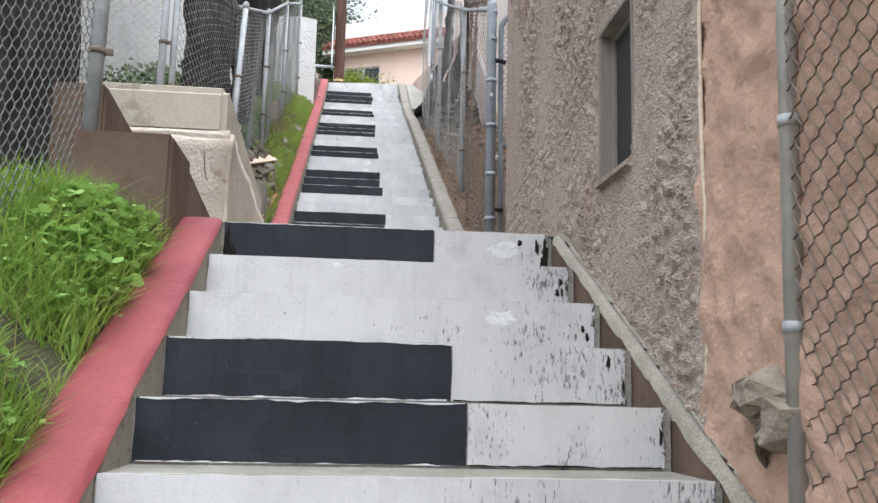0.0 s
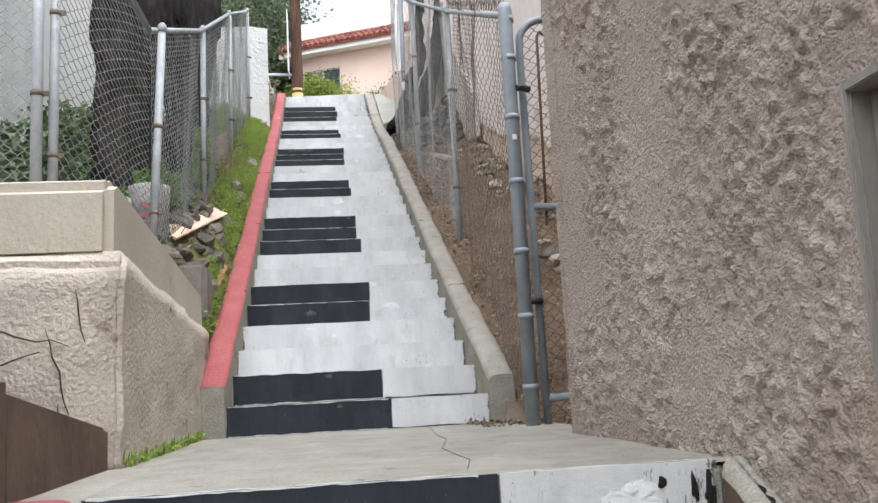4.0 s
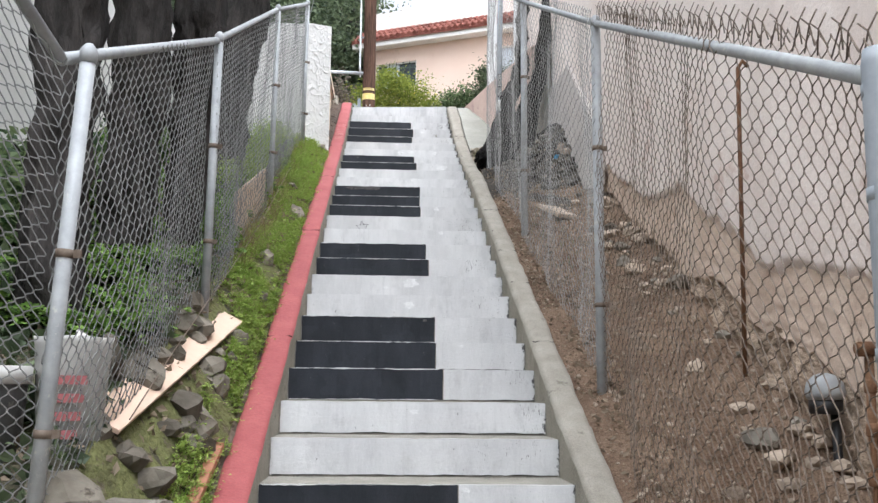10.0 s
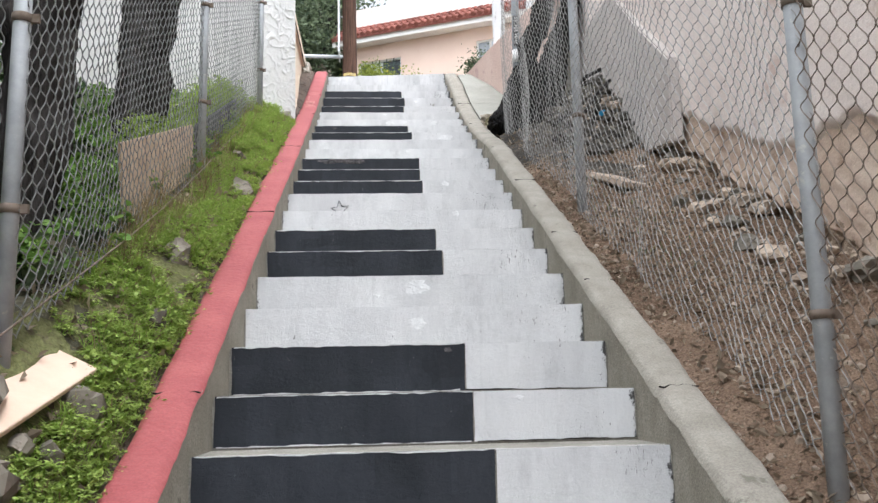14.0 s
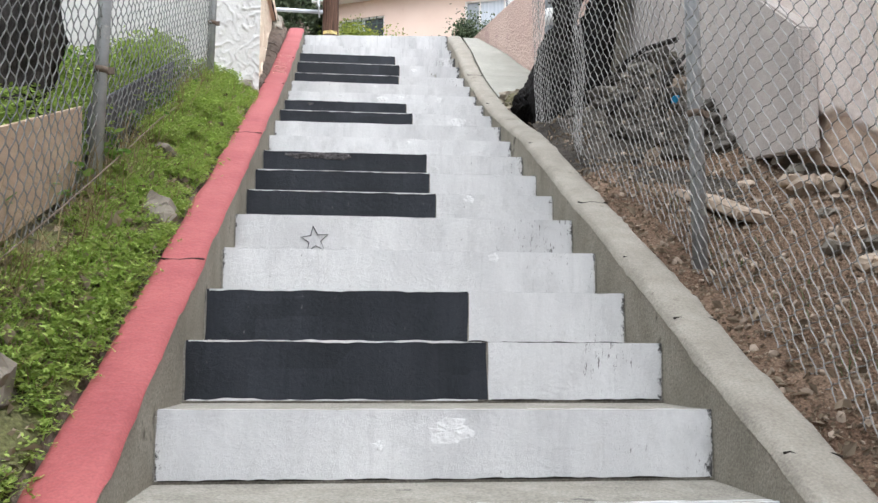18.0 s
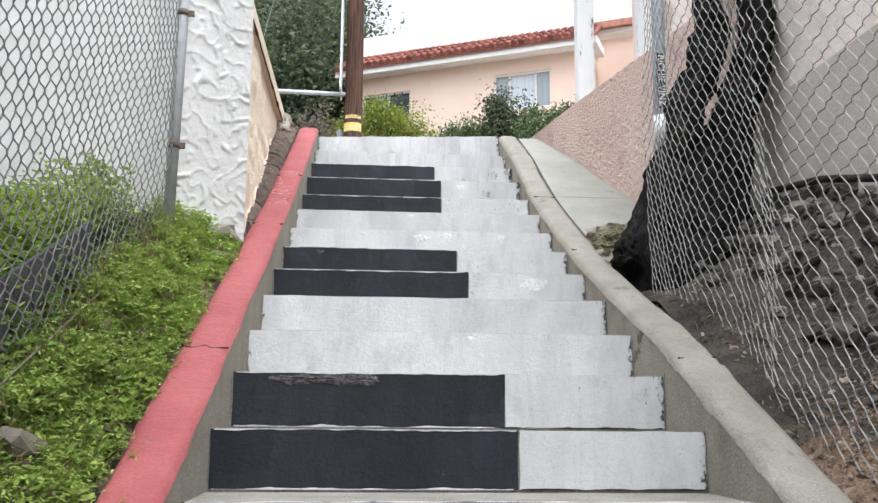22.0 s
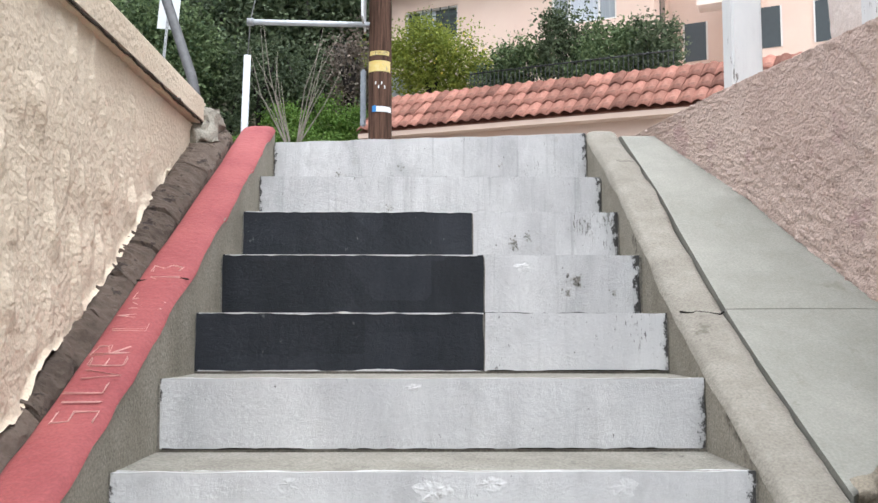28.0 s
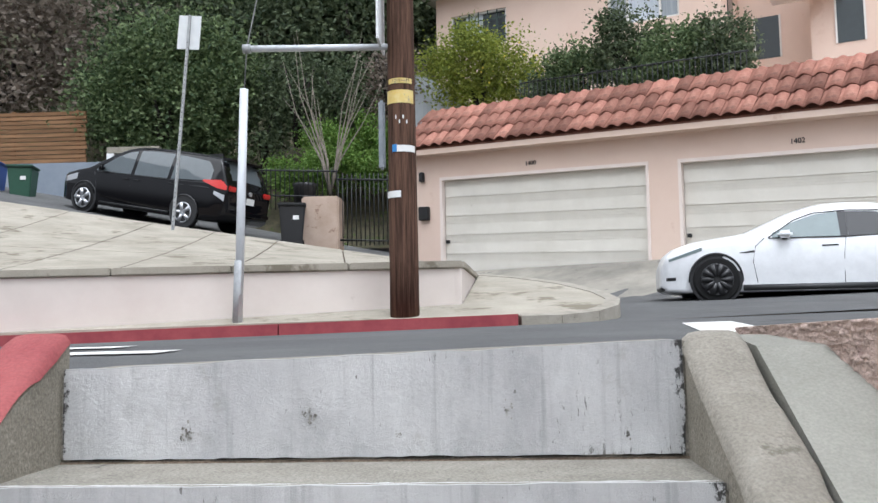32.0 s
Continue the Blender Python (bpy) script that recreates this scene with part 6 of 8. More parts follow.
# ---- utility pole and its strut ----
pole = tagged(new("utility_pole"), "brown wooden utility pole with tags and bands", "utility pole")
part("shaft", rod([(-0.6 - 0.002 * k, 20.95, 5.3 + 0.8 * k) for k in range(15)], 1, 18, None, [0.155 - 0.003 * k for k in range(15)]), WOODPOLE, pole)
def tag(z0, z1, mat, label, a0=200, a1=340, r=0.1495):
    bm = bmesh.new()
    v = [[bm.verts.new((-0.61 + (r + e) * math.cos(radians(a)), 20.95 + (r + e) * math.sin(radians(a)), z)) for a in np.linspace(a0, a1, 12)] for z, e in ((z0, 0.0), (z1, 0.0))]
    for i in range(11):
        bm.faces.new((v[0][i], v[0][i + 1], v[1][i + 1], v[1][i]))
    part("tag", bm, mat, pole, label)
tag(7.72, 7.86, YELLOW, "wide faded yellow band", 200, 335), tag(7.93, 7.985, YELLOW, "narrow yellow number strip", 215, 325), tag(7.2, 7.27, TAPEWHITE, "white strip", 255, 340, 0.1525), tag(7.2, 7.28, plain("blue_tape", (0.03, 0.2, 0.5), 0.5), "blue tape", 235, 256, 0.1535), tag(6.72, 6.79, TAPEWHITE, "white number strip", 195, 270, 0.1545)
for k in range(4):
    tag(7.55 - 0.05 * (k % 2), 7.59 - 0.05 * (k % 2), TAPEWHITE, "small white tack", 250 + 15 * k, 255 + 15 * k)
letters("13151-1M", 0.045, 0.0005, INK, pole, pose(-0.60, 20.798, 7.957, 90, 0, 0))
plate = part("street_sign", box(-0.83, -0.805, 20.6, 21.2, 8.35, 10.0, 0.006), WHITEPAINT, pole, "white sign seen edge-on")
part("bracket", rod([(-0.82, 20.9, 9.2), (-0.64, 20.95, 9.2)], 0.02, 8), GALV, pole)
part("cable_guard", box(-0.86, -0.79, 20.98, 21.05, 7.05, 7.8, 0.02), GREYPIPE, pole, "grey cable guard")
PALEMETAL = surf("pale_weathered_metal", (0.48, 0.50, 0.52), (0.58, 0.60, 0.61), 6, 0.55, 0.05, 60, (0.36, 0.37, 0.38), 9, 0.64, stretch=(1, 1, 0.3), metal=0.1)
guy = tagged(new("guy_strut"), "white guy-wire guard with a horizontal steel strut", "guy wire")
part("guard", rod([(-2.35, 20.9, 5.44), (-2.29, 20.9, 7.94)], 0.045, 12), PALEMETAL, guy, "pale metal guard")
part("sleeve", rod([(-2.365, 20.9, 5.38), (-2.34, 20.9, 6.1)], 0.05, 12), GALV, guy)
part("wire", rod([(-2.29, 20.9, 7.9), (-2.26, 20.9, 8.4), (-2.1, 20.92, 9.2), (-0.75, 20.95, 15.5)], 0.008, 6), WIRE, guy)
part("strut", rod([(-2.27, 20.9, 8.38), (-0.72, 20.93, 8.36)], 0.035, 12), PALEMETAL, guy, "horizontal pale strut")
part("clamp", rod([(-2.30, 20.9, 8.38), (-2.22, 20.9, 8.38)], 0.05, 12), GALV, guy)
sign = tagged(new("road_sign"), "back of a pale road sign on a perforated post", "road sign")
part("post", box(-0.028, 0.028, -0.028, 0.028, 0, 4.65, 0.004), GALV, sign, m=pose(-6.25, 30.0, 7.42, 0, 4.3, 0))
for k in range(40):
    part("hole", rod([(0, -0.0295, 0.15 + 0.1 * k), (0, -0.0285, 0.15 + 0.1 * k)], 0.011, 8), INK, sign, m=pose(-6.25, 30.0, 7.42, 0, 4.3, 0))
part("plate", box(-0.24, 0.24, 0.03, 0.036, 3.92, 4.65, 0.002), surf("sign_back", (0.55, 0.57, 0.58), (0.63, 0.65, 0.65), 3, 0.5), sign, "unpainted sign back", m=pose(-6.25, 30.0, 7.42, 0, 4.3, 0))

# ---- garages with tiled eave ----
garage = tagged(new("garage_row"), "pink stucco garages under a terracotta tile eave", "garage", "", "structure")
def gz(s, z):
    return z - 0.0485 * s
def gpart(name, s0, s1, d0, d1, z0, z1, mat, label="", parent=garage, bevel=0.0, flat=False):
    bm = box(s0, s1, -d1, -d0, z0, z1, bevel)
    if not flat:
        for v in bm.verts:
            v.co.z = gz(v.co.x, v.co.z)
    ob = part(name, bm, mat, parent, label)
    ob.matrix_basis = GM
    return ob
gpart("wall_header", -0.3, 14.5, -0.3, 0.0, 9.24, 9.98, APT)
for s0, s1 in ((-0.3, 0.65), (6.33, 7.0), (12.75, 14.5)):
    gpart("pier", s0, s1, -0.3, 0.0, 6.2, 9.24, APT)
gpart("eave_board", -0.35, 14.5, 0.0, 0.36, 9.80, 9.93, APT, "pale eave moulding")
gpart("back_wall", -0.3, 14.5, -6.3, -0.32, 6.2, 10.3, APT)
gpart("terrace", -0.3, 14.5, -6.2, -0.95, 10.2, 10.92, APTPALE)
for s0, s1, num, sn in ((0.65, 6.33, "1400", 3.35), (7.0, 12.75, "1402", 9.5)):
    door = part("garage_door", box(s0 + 0.06, s1 - 0.06, 0.14, 0.2, 6.3, 9.2), DOORWHITE, garage, "cream ribbed garage door")
    for v in door.data.vertices:
        v.co.z = gz(v.co.x, v.co.z)
    door.matrix_basis = GM
    h = 2.42 / 5
    for k in range(5):
        z0 = 6.78 + k * h
        for nm, a, b, o in (("panel", 0.012, h * 0.62, 0.020), ("rib", h * 0.65, h * 0.74, 0.012), ("rib", h * 0.77, h * 0.86, 0.012), ("rib", h * 0.89, h * 0.975, 0.012)):
            bm = box(s0 + 0.08, s1 - 0.08, 0.14 - o, 0.139, z0 + a, z0 + b, 0.004)
            for v in bm.verts:
                v.co.z = gz(v.co.x, v.co.z)
            part(nm, bm, DOORWHITE, door)
    gpart("door_frame", s0, s0 + 0.07, -0.12, 0.015, 6.3, 9.24, APTPALE)
    gpart("door_frame", s1 - 0.07, s1, -0.12, 0.015, 6.3, 9.24, APTPALE)
    gpart("door_frame", s0 + 0.07, s1 - 0.07, -0.12, 0.015, 9.16, 9.24, APTPALE)
    gpart("handle", s0 + 0.12, s0 + 0.2, -0.14, -0.06, 7.55, 7.63, PLASTICBLACK)
    letters(num, 0.15, 0.008, INK, garage, GM @ pose(sn, -0.012, gz(sn, 9.42), 90, 0, 0), "dark house number")
gpart("mailbox", 0.02, 0.34, 0.0, 0.12, 8.15, 8.5, PLASTICBLACK, "black wall mailbox", bevel=0.02)
gpart("lamp", 0.05, 0.18, 0.0, 0.12, 9.15, 9.4, PLASTICBLACK, "small wall lamp", bevel=0.02)
# barrel tiles, three courses and a ridge
bm = bmesh.new()
across = np.linspace(-0.168, 0.168, 13)
def tile_rise(x):
    return 0.068 * max(0.0, math.cos(math.pi * (x - 0.03) / 0.25)) ** 0.8
rings = []
for y, q in ((0.0, 1.0), (0.60, 0.94)):
    rings.append([bm.verts.new((x * q, y, tile_rise(x) * q + 0.018)) for x in across] + [bm.verts.new((x * q, y, tile_rise(x) * q)) for x in across[::-1]])
n = len(rings[0])
for i in range(n):
    fc = bm.faces.new((rings[0][(i + 1) % n], rings[0][i], rings[1][i], rings[1][(i + 1) % n]))
    fc.smooth = i < 12
for i in range(12):
    bm.faces.new((rings[0][i], rings[0][i + 1], rings[0][24 - i], rings[0][25 - i]))
tile_me = bpy.data.meshes.new("roof_tile")
bm.to_mesh(tile_me)
bm.free()
tile_me.materials.append(TILE)
roof = part("tile_roof", prism([(0.30, 9.985), (-0.95, 11.18), (-0.95, 11.03), (0.30, 9.94)], -0.35, 14.5, "x"), TILE, garage, "terracotta tile eave")
for v in roof.data.vertices:
    v.co.y = -v.co.y
    v.co.z = gz(v.co.x, v.co.z)
roof.matrix_basis = GM
rng = np.random.default_rng(12)
for row in range(3):
    for k in range(45):
        s = -0.2 + 0.325 * k
        ob = new("roof_tile", tile_me)
        ob.parent = roof
        ob.matrix_basis = pose(s + rng.normal() * 0.004, -0.42 + 0.42 * row, gz(s, 9.955 + 0.40 * row) + 0.045 + rng.normal() * 0.003, 41.0 + rng.normal() * 0.4, rng.normal() * 0.6 + 2.8, rng.normal() * 0.6)
ridge = part("ridge_strip", box(-0.35, 14.5, 0.86, 1.05, 11.16, 11.23, 0.02), TILE, garage)
for v in ridge.data.vertices:
    v.co.z = gz(v.co.x, v.co.z)
ridge.matrix_basis = GM
rail = tagged(new("iron_railing"), "thin dark iron railing above the garages", "railing")
for z in (11.2, 11.78):
    b = rod([(2.3, 1.35, gz(2.3, z)), (8.2, 1.35, gz(8.2, z))], 0.018, 6)
    part("rail", b, IRON, rail, m=GM)
for k in range(46):
    s = 2.3 + 0.13 * k
    part("bar", rod([(s, 1.35, gz(s, 10.9)), (s, 1.35, gz(s, 11.82))], 0.011, 5), IRON, rail, m=GM)

# ---- apartment house behind ----
A0 = Vector((-1.25, 41.2, 0))
AD = (Vector((7.1, 37.25, 0)) - A0).normalized()
AN = Vector((AD.y, -AD.x, 0))
AM = Matrix.Translation(A0) @ Matrix(((AD.x, -AN.x, 0, 0), (AD.y, -AN.y, 0, 0), (0, 0, 1, 0), (0, 0, 0, 1)))
AL = 9.24
apt = tagged(new("apartment_house"), "pink stucco apartment house with a tiled eave band", "house", "", "structure")
def apart(name, s0, s1, d0, d1, z0, z1, mat, label="", parent=apt, bevel=0.0):
    ob = part(name, box(s0, s1, d0, d1, z0, z1, bevel), mat, parent, label)
    if parent is apt:
        ob.matrix_basis = AM
    return ob
wz = [(0.55, 2.55, 14.45, 15.62), (5.9, 8.05, 14.35, 15.76)]
s = 0.0
for a, b, z0, z1 in wz:
    apart("wall", s, a, 0, 0.3, 8.0, 16.5, APT)
    apart("wall", a, b, 0, 0.3, 8.0, z0, APT)
    apart("wall", a, b, 0, 0.3, z1, 16.5, APT)
    s = b
apart("wall", s, AL, 0, 0.3, 8.0, 16.5, APT)
apart("core", 0.0, AL, 2.4, 9, 8.0, 17.6, APT)
apart("ceiling_slab", 0.0, AL, 0.3, 2.4, 16.3, 16.5, APT)
apart("parapet", -0.3, AL + 0.1, 0.56, 0.9, 16.5, 18.3, APTPALE, "pale patched parapet")
apart("eave", -0.4, AL + 0.6, -0.55, 0.9, 16.30, 16.58, TRIMWHITE, "white eave soffit")
band = part("tile_band", prism([(-0.62, 16.60), (0.55, 17.40), (0.55, 17.30), (-0.62, 16.50)], -0.4, AL + 0.6, "x"), TILEBAND, apt, "dark red tile band", m=AM)
for k in range(37):
    for q in range(3):
        y0, z0 = -0.68 + 0.41 * q, 16.60 + 0.28 * q
        part("roof_tile", rod([(-0.3 + 0.275 * k, y0, z0 + 0.03), (-0.3 + 0.275 * k, y0 + 0.43, z0 + 0.285)], 1, 8, None, [0.10, 0.085]), TILEBAND, band)
CURTAIN = surf("pale_blinds", (0.45, 0.50, 0.56), (0.62, 0.66, 0.7), 2, 0.8, stretch=(8, 1, 0.3))
SIDEPANE = surf("dim_blinds", (0.24, 0.27, 0.29), (0.34, 0.37, 0.39), 2, 0.4, stretch=(8, 1, 0.3))
for i, (a, b, z0, z1) in enumerate(wz):
    w = part("window", box(a + 0.02, b - 0.02, 0.16, 0.18, z0 + 0.02, z1 - 0.02), WINDOWDARK if i == 0 else CURTAIN, apt, "window with pale blinds" if i else "dark gridded window", m=AM)
    fm = TRIMWHITE if i else plain("dark_green_bars", (0.02, 0.05, 0.04), 0.6)
    for e in ((a, a + 0.06, z0, z1), (b - 0.06, b, z0, z1), (a + 0.06, b - 0.06, z0, z0 + 0.06), (a + 0.06, b - 0.06, z1 - 0.06, z1)):
        part("frame", box(e[0], e[1], 0.05, 0.158, e[2], e[3]), TRIMWHITE, w)
    if i:
        for x in (a + 0.58, b - 0.58):
            part("mullion", box(x - 0.03, x + 0.03, 0.06, 0.158, z0 + 0.06, z1 - 0.06), fm, w)
        for x0 in (a + 0.06, b - 0.55):
            part("side_pane", box(x0, x0 + 0.49, 0.13, 0.158, z0 + 0.06, z1 - 0.06), SIDEPANE, w)
    else:
        for k in range(1, 6):
            part("bar", box(a + k * (b - a) / 6 - 0.016, a + k * (b - a) / 6 + 0.016, 0.0, 0.03, z0, z1), fm, w)
        for k in range(1, 4):
            part("bar", box(a, b, 0.0, 0.03, z0 + k * (z1 - z0) / 4 - 0.014, z0 + k * (z1 - z0) / 4 + 0.014), fm, w)
        part("curtain", box(a + 0.5, a + 1.1, 0.13, 0.158, z0 + 0.06, z1 - 0.06), CURTAIN, w)
# the wing that turns the corner
wing = tagged(new("apartment_wing"), "pink stucco side wing with patched paint", "house", "", "structure")
def wpart(name, s0, s1, d0, d1, z0, z1, mat, label="", parent=wing):
    return part(name, box(s0, s1, d0, d1, z0, z1), mat, parent, label, m=AM if parent is wing else None)
wpart("wall", AL - 0.3, AL, 0.302, 9, 8.0, 16.5, APT)
wpart("wall", AL + 0.002, AL + 2.2, 2.6, 9, 8.0, 19.0, APT)
wpart("wall", AL + 2.204, AL + 9, 1.4, 9, 8.0, 17.2, APT)
wpart("parapet", AL + 0.002, AL + 9, 2.3, 2.6, 17.8, 19.4, APTPALE)
wpart("balcony_slab", AL + 1.2, AL + 3.0, 0.6, 1.39, 14.6, 14.8, APTPALE)
for s0, z0 in ((AL + 0.5, 13.4), (AL + 2.9, 13.2), (AL + 4.6, 13.2), (AL + 6.3, 13.2)):
    d = 2.6 if s0 < AL + 2 else 1.4
    w = wpart("window", s0, s0 + 0.7, d - 0.012, d - 0.002, z0, z0 + 1.3, WINDOWDARK, "dark window")
    part("frame", box(s0 - 0.05, s0, d - 0.05, d - 0.002, z0, z0 + 1.3), TRIMWHITE, w)
    part("frame", box(s0 + 0.7, s0 + 0.75, d - 0.05, d - 0.002, z0, z0 + 1.3), TRIMWHITE, w)
wp = wpart("side_window", AL + 0.002, AL + 0.03, 0.9, 1.7, 13.9, 15.3, WINDOWDARK, "dark side window")
wpart("eave", AL + 0.3, AL + 9, 0.9, 1.5, 17.2, 17.35, TRIMWHITE)
wpart("tile_band", AL + 0.3, AL + 9, 0.7, 1.5, 17.36, 17.6, TILE, "red tile band")

# ---- left background: gate, fences, bins, hillside ----
pier = thing("gate_pier", rough_up(box(-4.22, -3.30, 33.3, 34.1, 7.0, 8.62, 0.04), 0.015, 3), surf("pinkish_brown_stucco", (0.36, 0.27, 0.21), (0.46, 0.36, 0.29), 2, 0.9, 0.4, 30, (0.25, 0.17, 0.13), 3, 0.6), "pinkish stucco gate pier beside a bin", "pier", "", "structure")
igate = tagged(new("iron_gate"), "black iron gate before a stair", "gate")
for z in (7.5, 9.0):
    part("rail", rod([(-3.36, 33.5, z + 0.05), (-2.0, 33.5, z)], 0.025, 6), IRON, igate)
for k in range(13):
    part("bar", rod([(-3.34 + 0.11 * k, 33.5, 7.4), (-3.34 + 0.11 * k, 33.5, 9.18)], 0.014, 6), IRON, igate)
ifence = tagged(new("iron_fence"), "black spear-topped iron fence", "fence")
for z in (8.66, 9.3):
    part("rail", rod([(-6.6, 34.2, z + 0.2), (-3.4, 33.8, z)], 0.022, 6), IRON, ifence)
for k in range(27):
    x = -6.6 + 0.122 * k
    part("bar", rod([(x, 34.2 - 0.125 * (x + 6.6), 8.4), (x, 34.2 - 0.125 * (x + 6.6), 9.5 - 0.06 * (x + 6.6)), (x, 34.2 - 0.125 * (x + 6.6), 9.6 - 0.06 * (x + 6.6))], 1, 6, None, [0.013, 0.016, 0.002]), IRON, ifence)
pot = thing("flower_pot", rod([(-4.35, 34.4, 8.5), (-4.35, 34.4, 9.02), (-4.35, 34.4, 9.1)], 1, 14, None, [0.24, 0.3, 0.32]), PLASTICBLACK, "large dark plant pot behind the pier", "pot")
for x, y, z, mt, lb in ((-12.95, 35.0, 8.95, BINBLUE, "blue wheeled bin by a grey wall"), (-11.97, 34.8, 8.8, BINGREEN, "green wheeled bin by a grey wall"), (-4.38, 33.0, 7.36, PLASTICBLACK, "black wheeled bin by a pier")):
    bn = tagged(new("wheeled_bin", None), lb, "bin", "wheeled bins")
    bn.matrix_world = pose(x, y, z, 0, 0, 12)
    bm = bmesh.new()
    lo = [bm.verts.new((sx * 0.24, sy * 0.27, 0.05)) for sx, sy in ((-1, -1), (1, -1), (1, 1), (-1, 1))]
    hi = [bm.verts.new((sx * 0.31, sy * 0.36, 0.95)) for sx, sy in ((-1, -1), (1, -1), (1, 1), (-1, 1))]
    bm.faces.new(lo[::-1]), bm.faces.new(hi)
    for i in range(4):
        bm.faces.new((lo[i], lo[(i + 1) % 4], hi[(i + 1) % 4], hi[i]))
    bmesh.ops.bevel(bm, geom=bm.edges[:], offset=0.03, segments=2, affect="EDGES")
    part("body", bm, mt, bn)
    part("lid", box(-0.34, 0.34, -0.40, 0.38, 0.952, 1.02, 0.025), mt, bn)
    part("emblem", box(0.02, 0.16, -0.345, -0.335, 0.62, 0.72, 0.004), TAPEWHITE, bn, "small white mark")
    for sx in (-0.26, 0.26):
        part("wheel", rod([(sx - 0.03, 0.3, 0.1), (sx + 0.03, 0.3, 0.1)], 0.1, 12), TYRE, bn)
thing("wall_grey_blue", box(-22, -9.6, 36.6, 36.9, 6.5, 10.25), surf("grey_blue_wall", (0.19, 0.22, 0.26), (0.25, 0.28, 0.32), 1, 0.85), "grey-blue painted wall", "wall", "", "structure")
wf = tagged(new("wooden_fence"), "brown horizontal-board fence on a wall", "fence")
for k in range(12):
    part("board", box(-22, -11.1 - 0.02 * (k % 3), 36.66, 36.70, 10.27 + 0.125 * k, 10.375 + 0.125 * k, 0.006), FENCEWOOD, wf)
for x in (-18.5, -15.5, -13.3, -11.4):
    part("post", box(x - 0.05, x + 0.05, 36.71, 36.81, 10.25, 11.8), FENCEWOOD, wf)
frame_ob = tagged(new("garage_opening"), "grey framed carport opening under ivy", "carport", "", "structure")
part("lintel", box(-10.4, -8.9, 36.4, 36.6, 10.45, 10.62), CONCRETE, frame_ob)
part("jamb", box(-10.4, -10.2, 36.4, 36.6, 8.0, 10.44), WHITEPAINT, frame_ob)
# near-black sheet paints the unlit depth of the carport
part("dark_inside", box(-10.2, -7.2, 36.9, 37.0, 8.0, 10.44), SHADEGLASS, frame_ob)
thing("metal_screen", prism([(-1.75, 10.6), (-1.75, 12.75), (-1.3, 12.6), (0.1, 11.55), (0.1, 10.6)], 37.3, 37.4, "y"), surf("corrugated_grey_metal", (0.36, 0.39, 0.42), (0.45, 0.48, 0.5), 2, 0.5, stretch=(10, 1, 0.2)), "grey corrugated metal screen", "screen", "", "structure")
v, f = sheet(np.linspace(-60, 30, 40), np.linspace(36.2, 90, 24), lambda x, y: (x, y, 7.6 + (2.2 if x < -1.6 else 2.6) * min(1, (y - 36.2) / 1.5) * (0.35 if -9.8 < x < -1.8 else 1.0) + (0.32 + 0.5 * min(1.0, max(0.0, (-1.0 - x) / 3))) * (y - 36.2) + 0.4 * noise.noise(Vector((x * 0.3, y * 0.3, 0)))))
raw("hillside", v, f, SOIL, None, "dark wooded hillside behind the street", "hillside", "structure", True)

def crown_points(centre, spread, n, clumps, rng, hollow=0.55):
    """Leaf places in many uneven clumps round a centre."""
    out = []
    for _ in range(clumps):
        d = rng.normal(size=3)
        d /= np.linalg.norm(d)
        c = np.array(centre) + d * np.array(spread) * rng.uniform(hollow, 1.0)
        out.append(c + rng.normal(size=(n // clumps, 3)) * np.array(spread) * rng.uniform(0.12, 0.3))
    return np.concatenate(out)


def bush(name, centre, spread, n, size, mat, label, category, seed, clumps=40, stem=True, group="", stem_mat=BARK):
    rng = np.random.default_rng(seed)
    ob = tagged(new(name), label, category, group)
    x, y, z = centre
    base = z - spread[2] * 1.05
    if stem:
        bm = bmesh.new()
        for k in range(5):
            a = rng.uniform(0, 6.28)
            tip = (x + spread[0] * 0.6 * math.cos(a), y + spread[1] * 0.6 * math.sin(a), z + spread[2] * rng.uniform(0.0, 0.7))
            mid = ((x * 2 + tip[0]) / 3, (y * 2 + tip[1]) / 3, (base + tip[2]) / 2)
            rod([(x, y, base - 0.3), mid, tip], 1, 6, bm, [0.09 * spread[2], 0.05 * spread[2], 0.015])
        part("trunk", bm, stem_mat, ob)
    leaves("crown", crown_points(centre, spread, n, clumps, rng), size, mat, ob, seed=seed)
    return ob

bush("ivy_hedge", (-8.9, 37.2, 12.2), (2.4, 0.7, 2.0), 36000, 0.14, LEAFMID, "tall dark ivy hedge over a carport", "hedge", 21, 60)
# inner copy in darker leaves, so the hedge's own shade is coloured in
bush("ivy_hedge", (-9.0, 37.6, 12.4), (2.2, 0.5, 2.0), 14000, 0.18, LEAFDARK, "inner ivy hedge, its shade put into darker leaves", "hedge", 22, 50)
